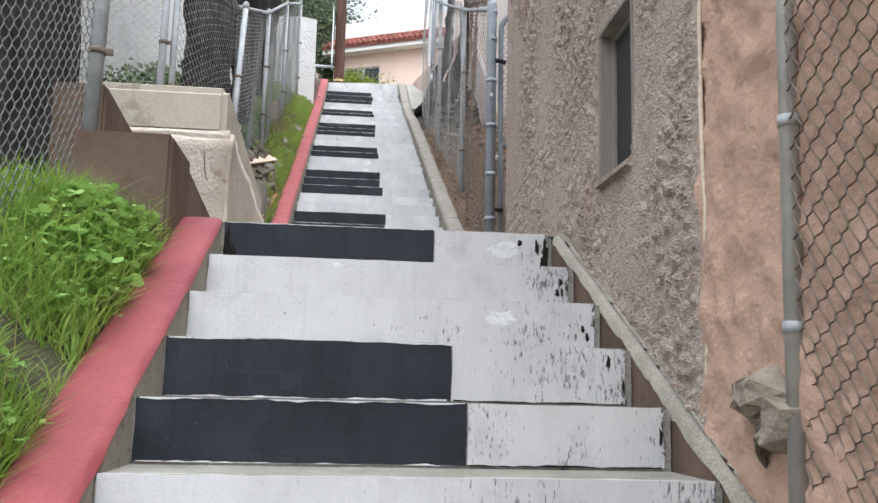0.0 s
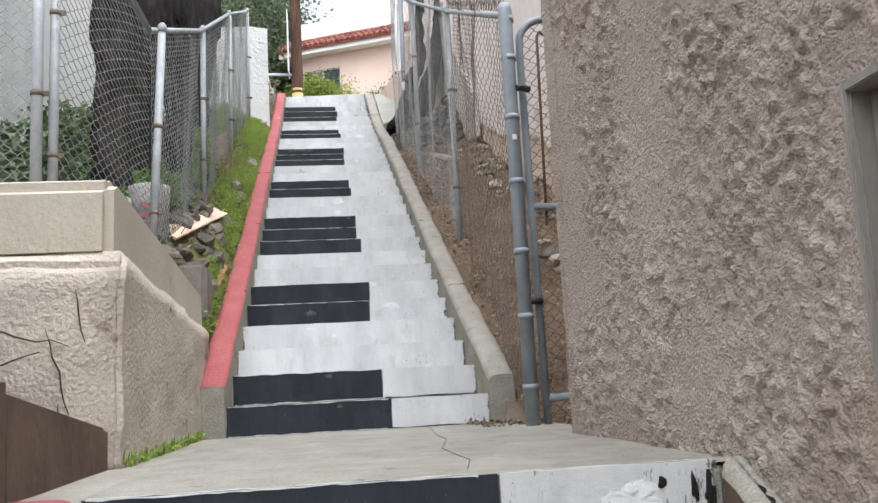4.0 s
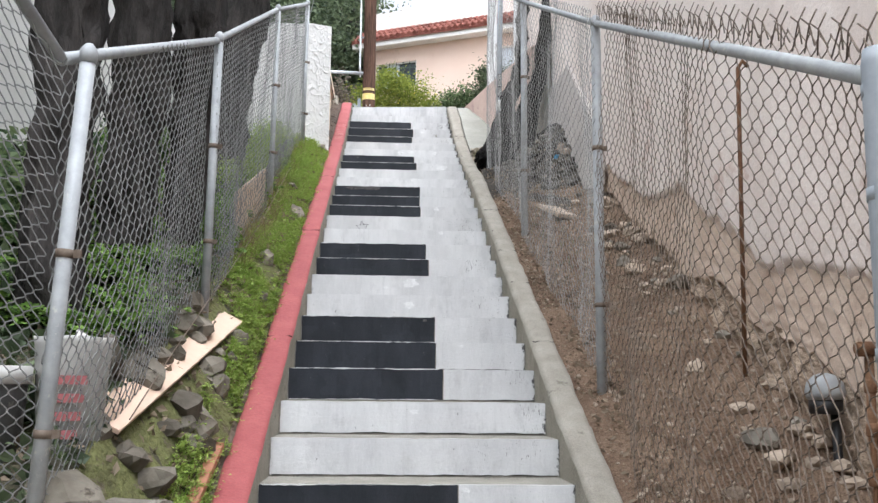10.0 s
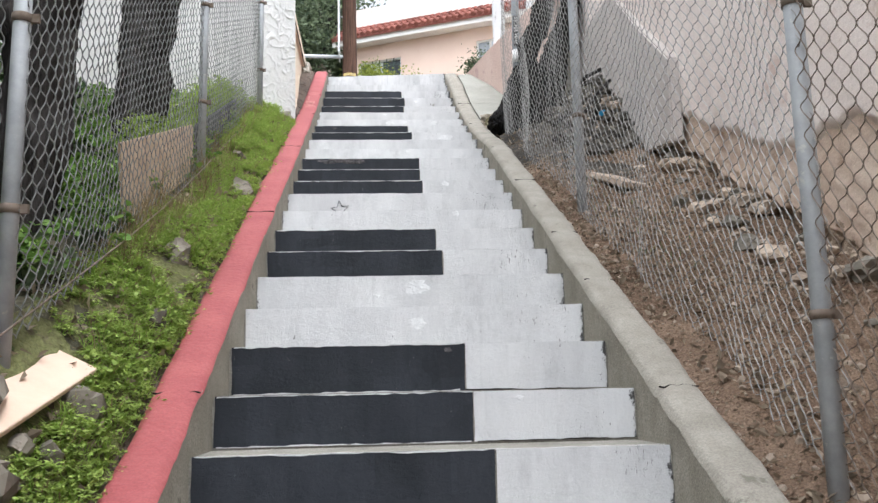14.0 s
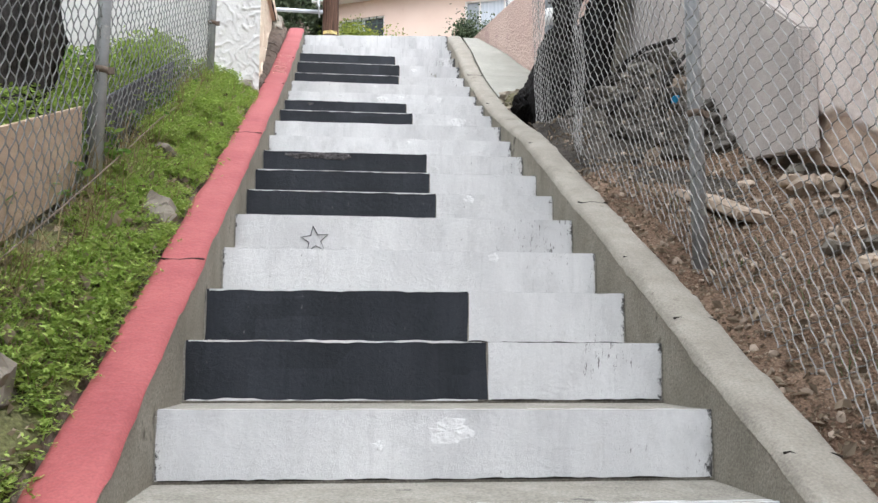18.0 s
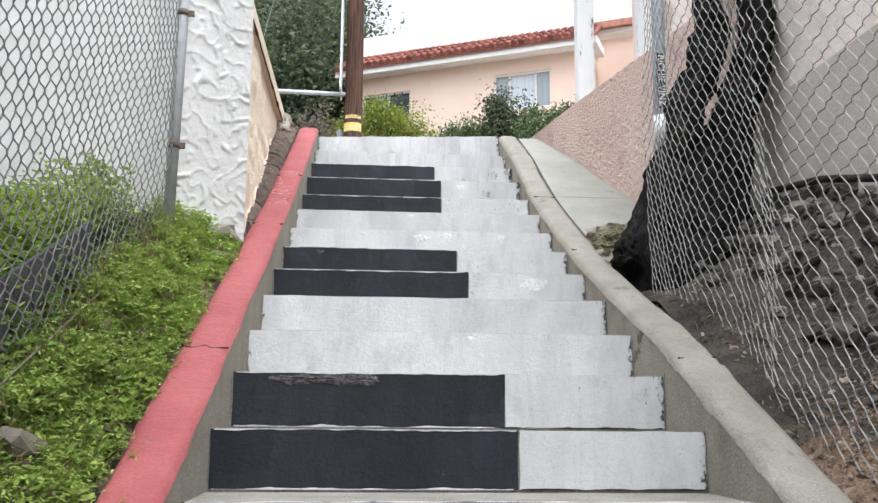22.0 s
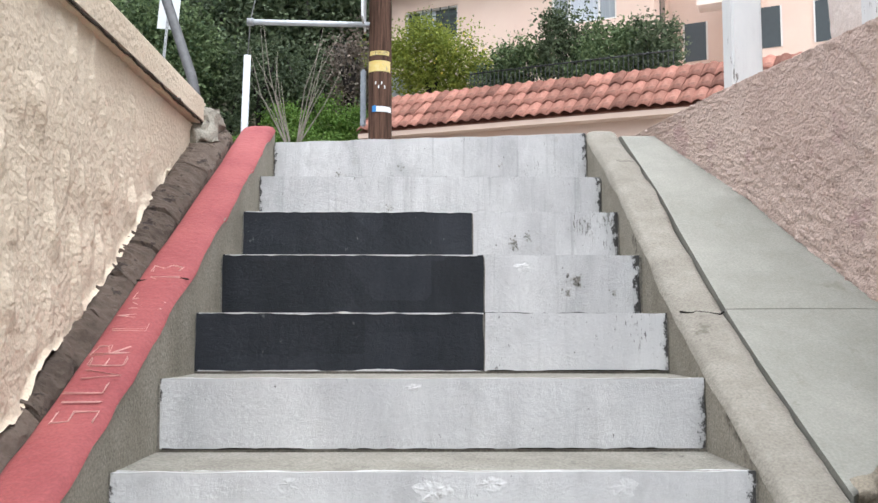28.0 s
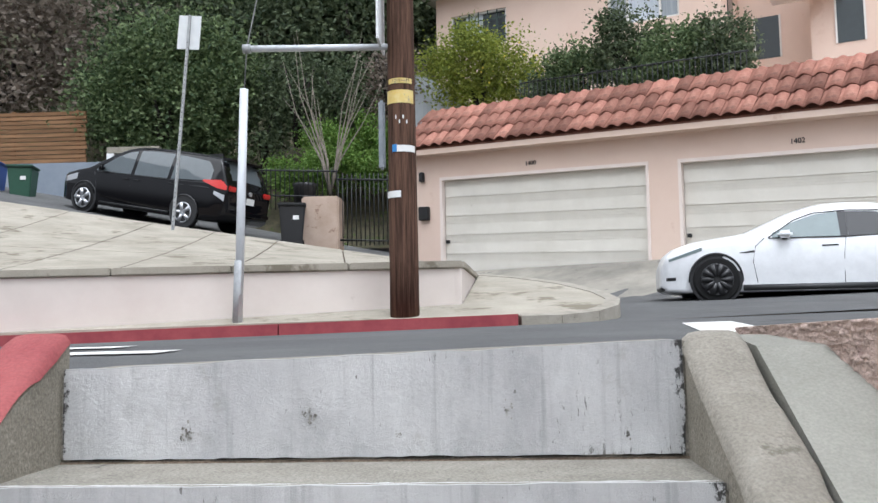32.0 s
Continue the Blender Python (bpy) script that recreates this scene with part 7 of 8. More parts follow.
for k, (x, y, z, sx, sz, mt) in enumerate(((-15.6, 40, 14.5, 3.2, 3.0, TWIG), (-11.5, 43, 17.0, 3.4, 3.2, LEAFDARK), (-7.0, 42, 15.5, 2.6, 3.0, LEAFDARK), (-4.2, 41.5, 15.0, 2.2, 3.2, LEAFDARK), (-2.8, 44, 18.0, 2.4, 3.0, LEAFDARK), (-20.5, 42, 15.5, 3.2, 3.0, LEAFDARK), (-8.5, 48, 21.5, 4.0, 3.6, LEAFDARK), (-15.0, 50, 23.0, 4.5, 4.0, LEAFDARK), (-3.0, 52, 22, 3.0, 3.4, LEAFDARK), (-22, 50, 22, 4.5, 4.2, LEAFMID))):
    bush("hill_tree", (x, y, z), (sx, 1.8, sz), 11000, 0.22, mt, "dark dense hillside tree" if mt is not TWIG else "brownish thin-leaved hillside tree", "tree", 30 + k, 46, True, "hillside trees")
for k, (x, z) in enumerate(((-5.0, 9.7), (-3.9, 9.9), (-2.8, 9.8), (-2.2, 10.6), (-4.3, 10.7), (-3.2, 10.9))):
    bush("bank_bush", (x, 36.6 + 0.15 * k, z), (0.8, 0.5, 0.6), 5200, 0.08, LEAFBRIGHT, "bright green weedy bush on the bank", "bush", 50 + k, 22, False, "bank bushes")
for k, (x, z, sx, sz) in enumerate(((-6.2, 11.3, 0.8, 1.0), (-5.2, 12.4, 1.0, 1.3), (-2.4, 12.6, 0.9, 1.4), (-3.9, 12.2, 0.9, 1.1))):
    bush("bare_shrub", (x, 37.6, z), (sx, 0.6, sz), 2600, 0.13, TWIG if k == 2 else LEAFDARK, "brown leafless tangled shrub" if k == 2 else "dark shrub on the bank", "shrub", 60 + k, 30, True)
TWIGPALE = surf("pale_twig_bark", (0.16, 0.14, 0.115), (0.26, 0.23, 0.19), 9, 0.9)
sap = tagged(new("bare_sapling"), "leafless pale sapling behind the fence", "tree")
rng = np.random.default_rng(77)
for k in range(15):
    bm = bmesh.new()
    a, t = rng.uniform(-1.1, 1.1), rng.uniform(2.4, 4.8)
    b = rng.uniform(-0.3, 0.3)
    rod([(-3.9, 35.6, 9.0), (-3.9 + 0.25 * a, 35.6, 9.9), (-3.9 + a * 0.8 + b, 35.6, 9.2 + t * 0.6), (-3.9 + a * 1.4, 35.6, 9.2 + t)], 1, 5, bm, [0.03, 0.02, 0.012, 0.004])
    part("branch", bm, TWIGPALE, sap)
bush("lemon_tree", (0.25, 36.6, 12.55), (1.55, 0.9, 1.2), 15000, 0.10, LEAFLEMON, "yellow-green lemon tree with fruit", "tree", 71, 46)
fruit = tagged(new("lemons"), "scattered yellow lemons in the tree", "fruit", "", "stuff")
bm = bmesh.new()
for p in crown_points((0.35, 36.2, 12.9), (1.2, 0.7, 0.8), 16, 8, np.random.default_rng(3)):
    bmesh.ops.create_icosphere(bm, subdivisions=1, radius=0.035, matrix=Matrix.Translation(p))
part("fruit", bm, plain("lemon_skin", (0.7, 0.55, 0.05), 0.5), fruit, kind="stuff")
for k, (s, w, z, h) in enumerate(((3.6, 0.9, 12.2, 0.75), (4.9, 0.9, 12.6, 0.95), (6.3, 0.9, 12.2, 0.85), (7.3, 0.7, 12.2, 0.85), (5.6, 0.8, 11.8, 0.7), (2.7, 0.7, 11.7, 0.6))):
    c = GM @ Vector((s, 2.4, gz(s, z)))
    bush("hedge_shrub", tuple(c), (w, 0.6, h), 6000, 0.105, LEAFDARK if k % 2 else LEAFMID, "dark green shrub behind the railing", "shrub", 80 + k, 26, True, "hedge shrubs")
c = GM @ Vector((14.6, 3.5, 12.6))
bush("hedge_shrub", tuple(c), (1.6, 1.0, 1.5), 3000, 0.14, LEAFDARK, "dark shrub at the end of the wing", "shrub", 95, 26, True)
for k, (x, y, z) in enumerate(((6, 62, 23.0), (12, 60, 22.5), (-9, 70, 30))):
    bush("far_tree", (x, y, z), (3.0, 2, 1.8), 2200, 0.3, LEAFDARK, "thin far tree above the roofs", "tree", 110 + k, 26, True, "far trees")

# ---- vehicles ----
def wheel_set(ob, x, y, z, r, w, rimmat, spokes, side):
    """A wheel with its axle along y; side is the outer face."""
    wh = part("wheel", rod([(x, y - w / 2, z), (x, y - w / 2 + 0.03, z), (x, y + w / 2 - 0.03, z), (x, y + w / 2, z)], 1, 28, None, [r - 0.03, r, r, r - 0.03]), TYRE, ob, "black tyre")
    yo = y + side * (w / 2 + 0.004)
    part("rim", rod([(x, yo - side * 0.05, z), (x, yo, z)], 1, 28, None, [r * 0.66, r * 0.68]), PLASTICBLACK, wh)
    for k in range(spokes):
        a = 2 * math.pi * k / spokes
        bm = rod([(x + 0.05 * math.cos(a), yo + side * 0.01, z + 0.05 * math.sin(a)), (x + r * 0.66 * math.cos(a), yo + side * 0.006, z + r * 0.66 * math.sin(a))], 1, 6, None, [0.035, 0.055])
        part("spoke", bm, rimmat, wh)
    part("hub", rod([(x, yo, z), (x, yo + side * 0.02, z)], 0.07, 14), rimmat, wh)
    bm = rod([(x + r * 0.67 * math.cos(a), yo + side * 0.004, z + r * 0.67 * math.sin(a)) for a in np.linspace(0, 2 * math.pi, 25)], 0.016, 6)
    part("rim_edge", bm, rimmat, wh)


def table(pts):
    xs, zs = [p[0] for p in pts], [p[1] for p in pts]
    return lambda x: float(np.interp(x, xs, zs))


class Body:
    """A car's skin: roof line, floor line and half width along x, with tumblehome above the belt."""
    def __init__(self, top, floor, half, belt, lean, crown):
        self.top, self.floor, self.half, self.belt, self.lean, self.crown = table(top), table(floor), table(half), belt, lean, crown
    def side(self, x, z):
        w = self.half(x)
        if z > self.belt:
            return w - self.lean * (z - self.belt) - 0.12 * max(0.0, z - self.belt - 0.45)
        u = (self.belt - z) / self.belt
        return w + 0.025 * math.sin(min(1.0, u * 1.6) * math.pi) - 0.10 * max(0.0, u - 0.65)
    def skin(self, x0, x1, mat, ob, label):
        verts, faces = [], []
        xs = [x0 + (x1 - x0) * (0.5 - 0.5 * math.cos(math.pi * k / 54)) for k in range(55)]
        for x in xs:
            zt, zb = self.top(x), self.floor(x)
            ring = [(self.side(x, zb + (zt - zb) * k / 12), zb + (zt - zb) * k / 12) for k in range(13)]
            yt = ring[-1][0]
            ring += [(yt * math.cos(a), zt + self.crown * math.sin(a) ** 0.8) for a in (0.35, 0.7, 1.05, 1.35)] + [(0.0, zt + self.crown)]
            prof = [(-y, z) for y, z in ring] + [(y, z) for y, z in ring[-2::-1]]
            verts += [(x, y, z) for y, z in prof]
        n = len(prof)
        for j in range(len(xs) - 1):
            faces += [(j * n + k, j * n + (k + 1) % n, (j + 1) * n + (k + 1) % n, (j + 1) * n + k) for k in range(n)]
        faces += [tuple(range(n))[::-1], tuple(range((len(xs) - 1) * n, len(xs) * n))]
        return raw("body", verts, faces, mat, ob, label, smooth=True)
    def pane(self, ob, name, low, high, sy, mat, label="", proud=0.006):
        """A patch on the flank between two lines of (x, z)."""
        lo, hi = table(low), table(high)
        xs = np.linspace(low[0][0], low[-1][0], 12)
        verts = []
        for v in np.linspace(0, 1, 6):
            for x in xs:
                z = lo(x) + (hi(x) - lo(x)) * v
                verts.append((float(x), sy * (self.side(x, z) + proud), z))
        faces = [(j * 12 + k, j * 12 + k + 1, (j + 1) * 12 + k + 1, (j + 1) * 12 + k) for j in range(5) for k in range(11)]
        return raw(name, verts, faces, mat, ob, label, smooth=True)
    def screen(self, ob, name, x0, x1, mat, label="", inset=0.07, proud=0.008):
        """A windscreen or rear window lying on the sloping skin from x0 to x1."""
        verts = []
        for x in np.linspace(x0, x1, 8):
            zt = self.top(x)
            yt = self.side(x, zt) - inset
            for a in np.linspace(-1, 1, 11):
                verts.append((float(x) + (proud if x0 > x1 else -proud) * 0, yt * a, zt + proud + self.crown * max(0.0, 1 - a * a) ** 0.6))
        faces = [(j * 11 + k, j * 11 + k + 1, (j + 1) * 11 + k + 1, (j + 1) * 11 + k) for j in range(7) for k in range(10)]
        return raw(name, verts, faces, mat, ob, label, smooth=True)
    def line(self, ob, name, pts, sy, r, mat, label="", proud=0.0):
        return part(name, rod([(x, sy * (self.side(x, z) + proud), z) for x, z in pts], r, 6), mat, ob, label)


def arch(ob, body, x, z, r, sy):
    """The dark wheel opening and its lip."""
    y = body.side(x, z + r * 0.7)
    part("wheel_arch", rod([(x, sy * (y - 0.16), z), (x, sy * (y + 0.004), z)], r, 28), PLASTICBLACK, ob, "dark wheel opening")
    part("arch_lip", rod([(x + r * math.cos(a), sy * (body.side(x, z + r * math.sin(a)) + 0.004), z + r * math.sin(a)) for a in np.linspace(-0.1, math.pi + 0.1, 19)], 0.022, 6), PLASTICBLACK, ob, "black arch lip")


# black minivan, front along +x of its own frame
van = tagged(new("minivan"), "black minivan parked on the hill street", "car")
vb = Body(((-2.12, 0.66), (-2.08, 0.98), (-2.0, 1.14), (-1.86, 1.42), (-1.74, 1.64), (-1.66, 1.70), (-1.2, 1.735), (-0.4, 1.755), (0.4, 1.74), (0.8, 1.69), (1.1, 1.58), (1.6, 1.30), (2.0, 1.07), (2.3, 1.0), (2.7, 0.90), (2.9, 0.78), (3.02, 0.62)),
          ((-2.12, 0.42), (-1.9, 0.28), (-1.4, 0.22), (2.4, 0.22), (2.8, 0.26), (3.02, 0.34)),
          ((-2.12, 0.78), (-2.05, 0.88), (-1.8, 0.945), (-1.0, 0.97), (1.6, 0.97), (2.3, 0.93), (2.7, 0.84), (2.9, 0.72), (3.02, 0.56)), 1.04, 0.26, 0.05)
vb.skin(-2.12, 3.02, CARBLACK, van, "glossy black body")
for sy in (-1, 1):
    vb.pane(van, "side_window", ((0.66, 1.05), (1.72, 1.04)), ((0.66, 1.63), (0.9, 1.58), (1.2, 1.43), (1.72, 1.07)), sy, VANGLASS, "door glass, pale reflection put into its grey")
    vb.pane(van, "side_window", ((-0.42, 1.07), (0.56, 1.05)), ((-0.42, 1.67), (0.1, 1.68), (0.56, 1.65)), sy, VANGLASS, "door glass, pale reflection put into its grey")
    vb.pane(van, "quarter_window", ((-1.62, 1.15), (-0.52, 1.075)), ((-1.62, 1.40), (-1.45, 1.60), (-0.52, 1.67)), sy, VANGLASS, "rear glass, pale reflection put into its grey")
    vb.line(van, "belt_line", [(-1.7, 1.10), (-0.4, 1.045), (1.7, 1.02)], sy, 0.010, PLASTICBLACK)
    for pts in ([(0.60, 0.30), (0.61, 0.8), (0.61, 1.68)], [(-0.47, 0.30), (-0.47, 1.0), (-0.47, 1.69)], [(1.62, 0.32), (1.66, 0.7), (1.78, 1.02)]):
        vb.line(van, "door_seam", pts, sy, 0.005, PLASTICBLACK)
    vb.line(van, "slide_rail", [(-1.6, 0.99), (-0.5, 0.97)], sy, 0.008, PLASTICBLACK)
    for x in (0.36, 0.70):
        vb.line(van, "handle", [(x, 0.93), (x + 0.17, 0.93)], sy, 0.018, CARBLACK, "", 0.012)
    vb.line(van, "roof_rail", [(-1.3, 1.72), (0.5, 1.725)], sy, 0.014, PLASTICBLACK)
    vb.line(van, "sill_trim", [(-0.6, 0.30), (1.5, 0.30)], sy, 0.022, PLASTICBLACK)
    part("mirror", box(1.42, 1.58, sy * 1.06 - 0.09, sy * 1.06 + 0.09, 1.04, 1.19, 0.05, None, 3), CARBLACK, van)
    vb.pane(van, "tail_lamp", ((-2.06, 0.98), (-1.85, 1.0), (-1.42, 1.12)), ((-2.06, 1.07), (-1.9, 1.20), (-1.42, 1.155)), sy, REDLAMP, "red tail lamp", 0.014)
    vb.pane(van, "reverse_lamp", ((-2.05, 0.72), (-1.78, 0.86)), ((-2.05, 0.86), (-1.78, 0.93)), sy, ALLOY, "pale lower lamp", 0.01)
    vb.pane(van, "headlamp", ((2.3, 0.78), (2.82, 0.66)), ((2.3, 0.93), (2.82, 0.80)), sy, ALLOY, "clear headlamp", 0.008)
    part("tail_lamp_rear", box(-2.115, -2.05, sy * 0.70 - 0.13, sy * 0.70 + 0.13, 0.97, 1.09, 0.02), REDLAMP, van, "red lamp on the tailgate")
    for x in (-1.03, 2.0):
        arch(van, vb, x, 0.36, 0.385, sy)
        wheel_set(van, x, sy * 0.885, 0.34, 0.34, 0.21, ALLOY, 5, sy)
vb.screen(van, "windscreen", 1.15, 1.95, VANGLASS, "grey windscreen")
vb.screen(van, "rear_window", -1.97, -1.74, VANGLASS, "grey rear window")
part("spoiler", box(-1.90, -1.62, -0.66, 0.66, 1.685, 1.735, 0.02), CARBLACK, van)
part("number_plate", box(-2.135, -2.122, -0.16, 0.16, 0.74, 0.89, 0.004), TAPEWHITE, van, "pale number plate")
part("badge", rod([(-2.08, 0, 1.0), (-2.125, 0, 1.0)], 0.05, 12), ALLOY, van)
part("bumper", box(-2.17, -1.95, -0.84, 0.84, 0.42, 0.62, 0.06, None, 3), CARBLACK, van)
vr, vf = Vector((-6.95, 32.15, 7.80)), Vector((-9.8, 33.16, 8.37))
d = (vf - vr).normalized()
yv = Vector((-d.y, d.x, 0)).normalized()
VM = Matrix(((d.x, yv.x, d.cross(yv).x, 0), (d.y, yv.y, d.cross(yv).y, 0), (d.z, yv.z, d.cross(yv).z, 0), (0, 0, 0, 1)))
van.matrix_world = Matrix.Translation(vr) @ VM @ pose(0.80, -0.9, 0.03)

# white electric car, nose along -x
car = tagged(new("electric_car"), "white electric crossover parked by the garages", "car")
cb = Body(((-0.80, 0.52), (-0.74, 0.66), (-0.6, 0.77), (-0.3, 0.87), (0.2, 0.945), (0.5, 0.985), (0.8, 1.12), (1.2, 1.30), (1.6, 1.42), (2.0, 1.455), (2.4, 1.44), (2.9, 1.35), (3.4, 1.19), (3.7, 1.06), (3.85, 0.9), (3.9, 0.6)),
          ((-0.80, 0.28), (-0.7, 0.20), (-0.4, 0.17), (3.3, 0.17), (3.7, 0.28), (3.9, 0.42)),
          ((-0.80, 0.62), (-0.72, 0.74), (-0.5, 0.85), (-0.1, 0.925), (0.5, 0.95), (2.6, 0.955), (3.3, 0.93), (3.7, 0.86), (3.9, 0.72)), 0.98, 0.42, 0.13)
cb.skin(-0.80, 3.9, CARWHITE, car, "white body")
for sy in (-1, 1):
    cb.pane(car, "side_window", ((0.86, 0.985), (1.86, 0.985)), ((0.86, 1.06), (1.2, 1.24), (1.5, 1.34), (1.78, 1.375), (1.86, 1.375)), sy, CARGLASS, "pale green door glass")
    cb.pane(car, "side_window", ((1.98, 0.985), (2.95, 1.02)), ((1.98, 1.38), (2.4, 1.37), (2.75, 1.28), (2.95, 1.13)), sy, SHADEGLASS, "dark rear door glass")
    cb.pane(car, "pillar", ((1.86, 0.985), (1.98, 0.985)), ((1.86, 1.385), (1.98, 1.385)), sy, PLASTICBLACK, "black door pillar", 0.004)
    cb.line(car, "window_trim", [(0.80, 0.98), (1.9, 0.978), (2.98, 1.012)], sy, 0.009, PLASTICBLACK, "black trim", 0.004)
    cb.line(car, "window_trim", [(0.80, 0.99), (1.2, 1.26), (1.5, 1.365), (2.0, 1.40), (2.45, 1.385), (2.8, 1.28), (2.98, 1.05)], sy, 0.010, PLASTICBLACK, "black trim", 0.002)
    part("mirror", box(0.92, 1.14, sy * 1.02 - 0.10, sy * 1.02 + 0.08, 0.97, 1.09, 0.045, None, 3), CARWHITE, car)
    part("mirror_foot", box(1.0, 1.08, sy * 0.95 - 0.04, sy * 0.95 + 0.04, 0.955, 0.985, 0.008), PLASTICBLACK, car)
    for x in (1.58, 2.62):
        cb.line(car, "handle", [(x, 0.845), (x + 0.24, 0.85)], sy, 0.011, PLASTICBLACK, "dark flush handle", 0.002)
    for pts in ([(0.62, 0.30), (0.56, 0.62), (0.60, 0.86), (0.74, 0.99)], [(1.90, 0.28), (1.90, 0.7), (1.94, 0.98)], [(2.92, 0.52), (2.80, 0.75), (3.0, 1.0)]):
        cb.line(car, "door_seam", pts, sy, 0.005, PLASTICBLACK)
    cb.pane(car, "side_camera", ((0.36, 0.755), (0.58, 0.765)), ((0.36, 0.765), (0.58, 0.80)), sy, PLASTICBLACK, "dark camera trim")
    cb.line(car, "sill_trim", [(0.40, 0.22), (2.5, 0.22)], sy, 0.05, PLASTICBLACK, "black sill trim")
    cb.pane(car, "headlamp", ((-0.70, 0.66), (-0.20, 0.815)), ((-0.70, 0.70), (-0.20, 0.87)), sy, CARGLASS, "dark slim headlamp", 0.006)
    cb.pane(car, "fog_lamp", ((-0.74, 0.36), (-0.60, 0.36)), ((-0.74, 0.41), (-0.60, 0.41)), sy, PLASTICBLACK, "", 0.006)
    for x in (0.0, 2.89):
        arch(car, cb, x, 0.36, 0.40, sy)
        wheel_set(car, x, sy * 0.885, 0.355, 0.355, 0.25, BLACKWHEEL, 10, sy)
cb.screen(car, "windscreen", 0.58, 1.35, CARGLASS, "tinted windscreen")
cb.screen(car, "glass_roof", 1.42, 2.6, SHADEGLASS, "dark glass roof")
part("bumper_intake", box(-0.805, -0.72, -0.45, 0.45, 0.22, 0.30, 0.02), PLASTICBLACK, car)
car.matrix_world = pose(3.93, 26.8, 5.68, 0, 0, -6)

# ---- paint wear, chips and marks on the risers ----
def blot(name, x, y, z, w, h, mat, parent, seed, label="", depth=0.004, n=18):
    """A small uneven patch lying on a riser."""
    bm = bmesh.new()
    n = 26
    c = bm.verts.new((x, y - depth * 0.6, z))
    rings = []
    for q in (0.5, 1.0):
        ring = []
        for k in range(n):
            a = 2 * math.pi * k / n
            r = 1 + 0.6 * noise.noise(Vector((math.cos(a) * 1.3 + seed, math.sin(a) * 1.3, seed * 0.7))) + 0.3 * noise.noise(Vector((math.cos(a) * 4, math.sin(a) * 4, seed)))
            r = max(0.25, r) * q
            ring.append(bm.verts.new((x + 0.5 * w * r * math.cos(a), y - (depth * (1 + 1.2 * noise.noise(Vector((a * 3, seed, q)))) if q < 1 else depth * 0.2), z + 0.5 * h * r * math.sin(a))))
        rings.append(ring)
    for k in range(n):
        j = (k + 1) % n
        bm.faces.new((c, rings[0][k], rings[0][j]))
        bm.faces.new((rings[0][k], rings[1][k], rings[1][j], rings[0][j]))
    return part(name, bm, mat, parent, label)


STEP = {i: ob for i, ob in zip(sorted(NOSE), [o for o in stairs.children if o.name.startswith("step")])}
CHIP = surf("chipped_pale_plaster", (0.60, 0.60, 0.59), (0.74, 0.74, 0.73), 25, 0.85, 0.8, 45, (0.42, 0.41, 0.39), 40, 0.64, bdist=0.01)
BARE = surf("bare_patch", (0.03, 0.03, 0.032), (0.13, 0.12, 0.12), 40, 0.9, 1.0, 60, (0.4, 0.38, 0.37), 30, 0.62)
SCUFF = surf("dark_scuff", (0.10, 0.09, 0.07), (0.50, 0.49, 0.46), 75, 0.8, 0.05, 60, (0.05, 0.045, 0.04), 60, 0.56)
rng = np.random.default_rng(4)
CHIPS = ((0, 0.5, .6, .2), (3, 0.45, .1, .05), (4, -0.1, .5, .04), (4, -0.25, .8, .06), (5, 0.3, .75, .14), (5, -0.25, .6, .1), (6, 0.2, .9, .05), (8, 0.0, .7, .06), (12, 0.0, .6, .13), (13, 0.02, .7, .16), (13, -0.15, .5, .05), (16, 0.3, .9, .06), (18, 0.3, .88, .07), (21, 0.1, .9, .04), (23, 0.45, .75, .16), (24, -0.5, .92, .05), (25, -0.3, .85, .07), (25, 0.0, .75, .11), (25, 0.12, .85, .08), (25, 0.4, .8, .08), (26, -0.05, .9, .05), (28, 0.3, .8, .07), (1, -0.1, .9, .05), (2, -0.15, .85, .06), (-2, 0.35, .65, .14), (-1, -0.2, .9, .04), (10, 0.3, .9, .04), (11, 0.1, .92, .04))
for k, (i, x, u, w) in enumerate(CHIPS):
    y, z = NOSE[i]
    zb = NOSE[i - 1][1] if i != 1 else LAND
    blot("chip", x * 1.0, y - 0.005, min(zb + (z - zb) * u, z - 0.022), w * 0.7, w * 0.3 + 0.006, BARE if i in BLACKS and x < XM else CHIP, STEP[i], k * 1.9, "chipped plaster", 0.0012)
for k, (x, w) in enumerate(((-0.46, 0.16), (-0.33, 0.2), (-0.27, 0.1))):
    blot("chip", x, NOSE[20][0] - 0.0055, NOSE[20][1] - 0.022, w, 0.035, BARE, STEP[20], 40 + k, "worn patch in black paint")
# right-hand blots paint in the dark gap by the wall, left ones a smear
for k, (x, u, w, h) in enumerate(((0.668, 0.5, 0.022, 0.13), (0.655, 0.35, 0.015, 0.06), (0.63, 0.75, 0.012, 0.05), (-0.655, 0.5, 0.03, 0.14), (-0.63, 0.3, 0.025, 0.07), (0.56, 0.8, 0.02, 0.03))):
    blot("grime", x, NOSE[0][0] - 0.0052, NOSE[-1][1] + u * 0.19, w, h, GRIMEMARK, STEP[0], 400 + k, "black gap and smear at the riser end")
for k in range(11):
    i = (0, -1, 0, -1, -3, -2, 0, -3, -4, -2, -1)[k]
    y, z = NOSE[i]
    blot("grime", float(rng.uniform(0.60, 0.672)), y - 0.0052, z - float(rng.uniform(0.02, 0.12)), 0.006 + 0.010 * float(rng.random()), 0.02 + 0.03 * float(rng.random()), GRIMEMARK, STEP[i], 260 + k, "black grime streak")
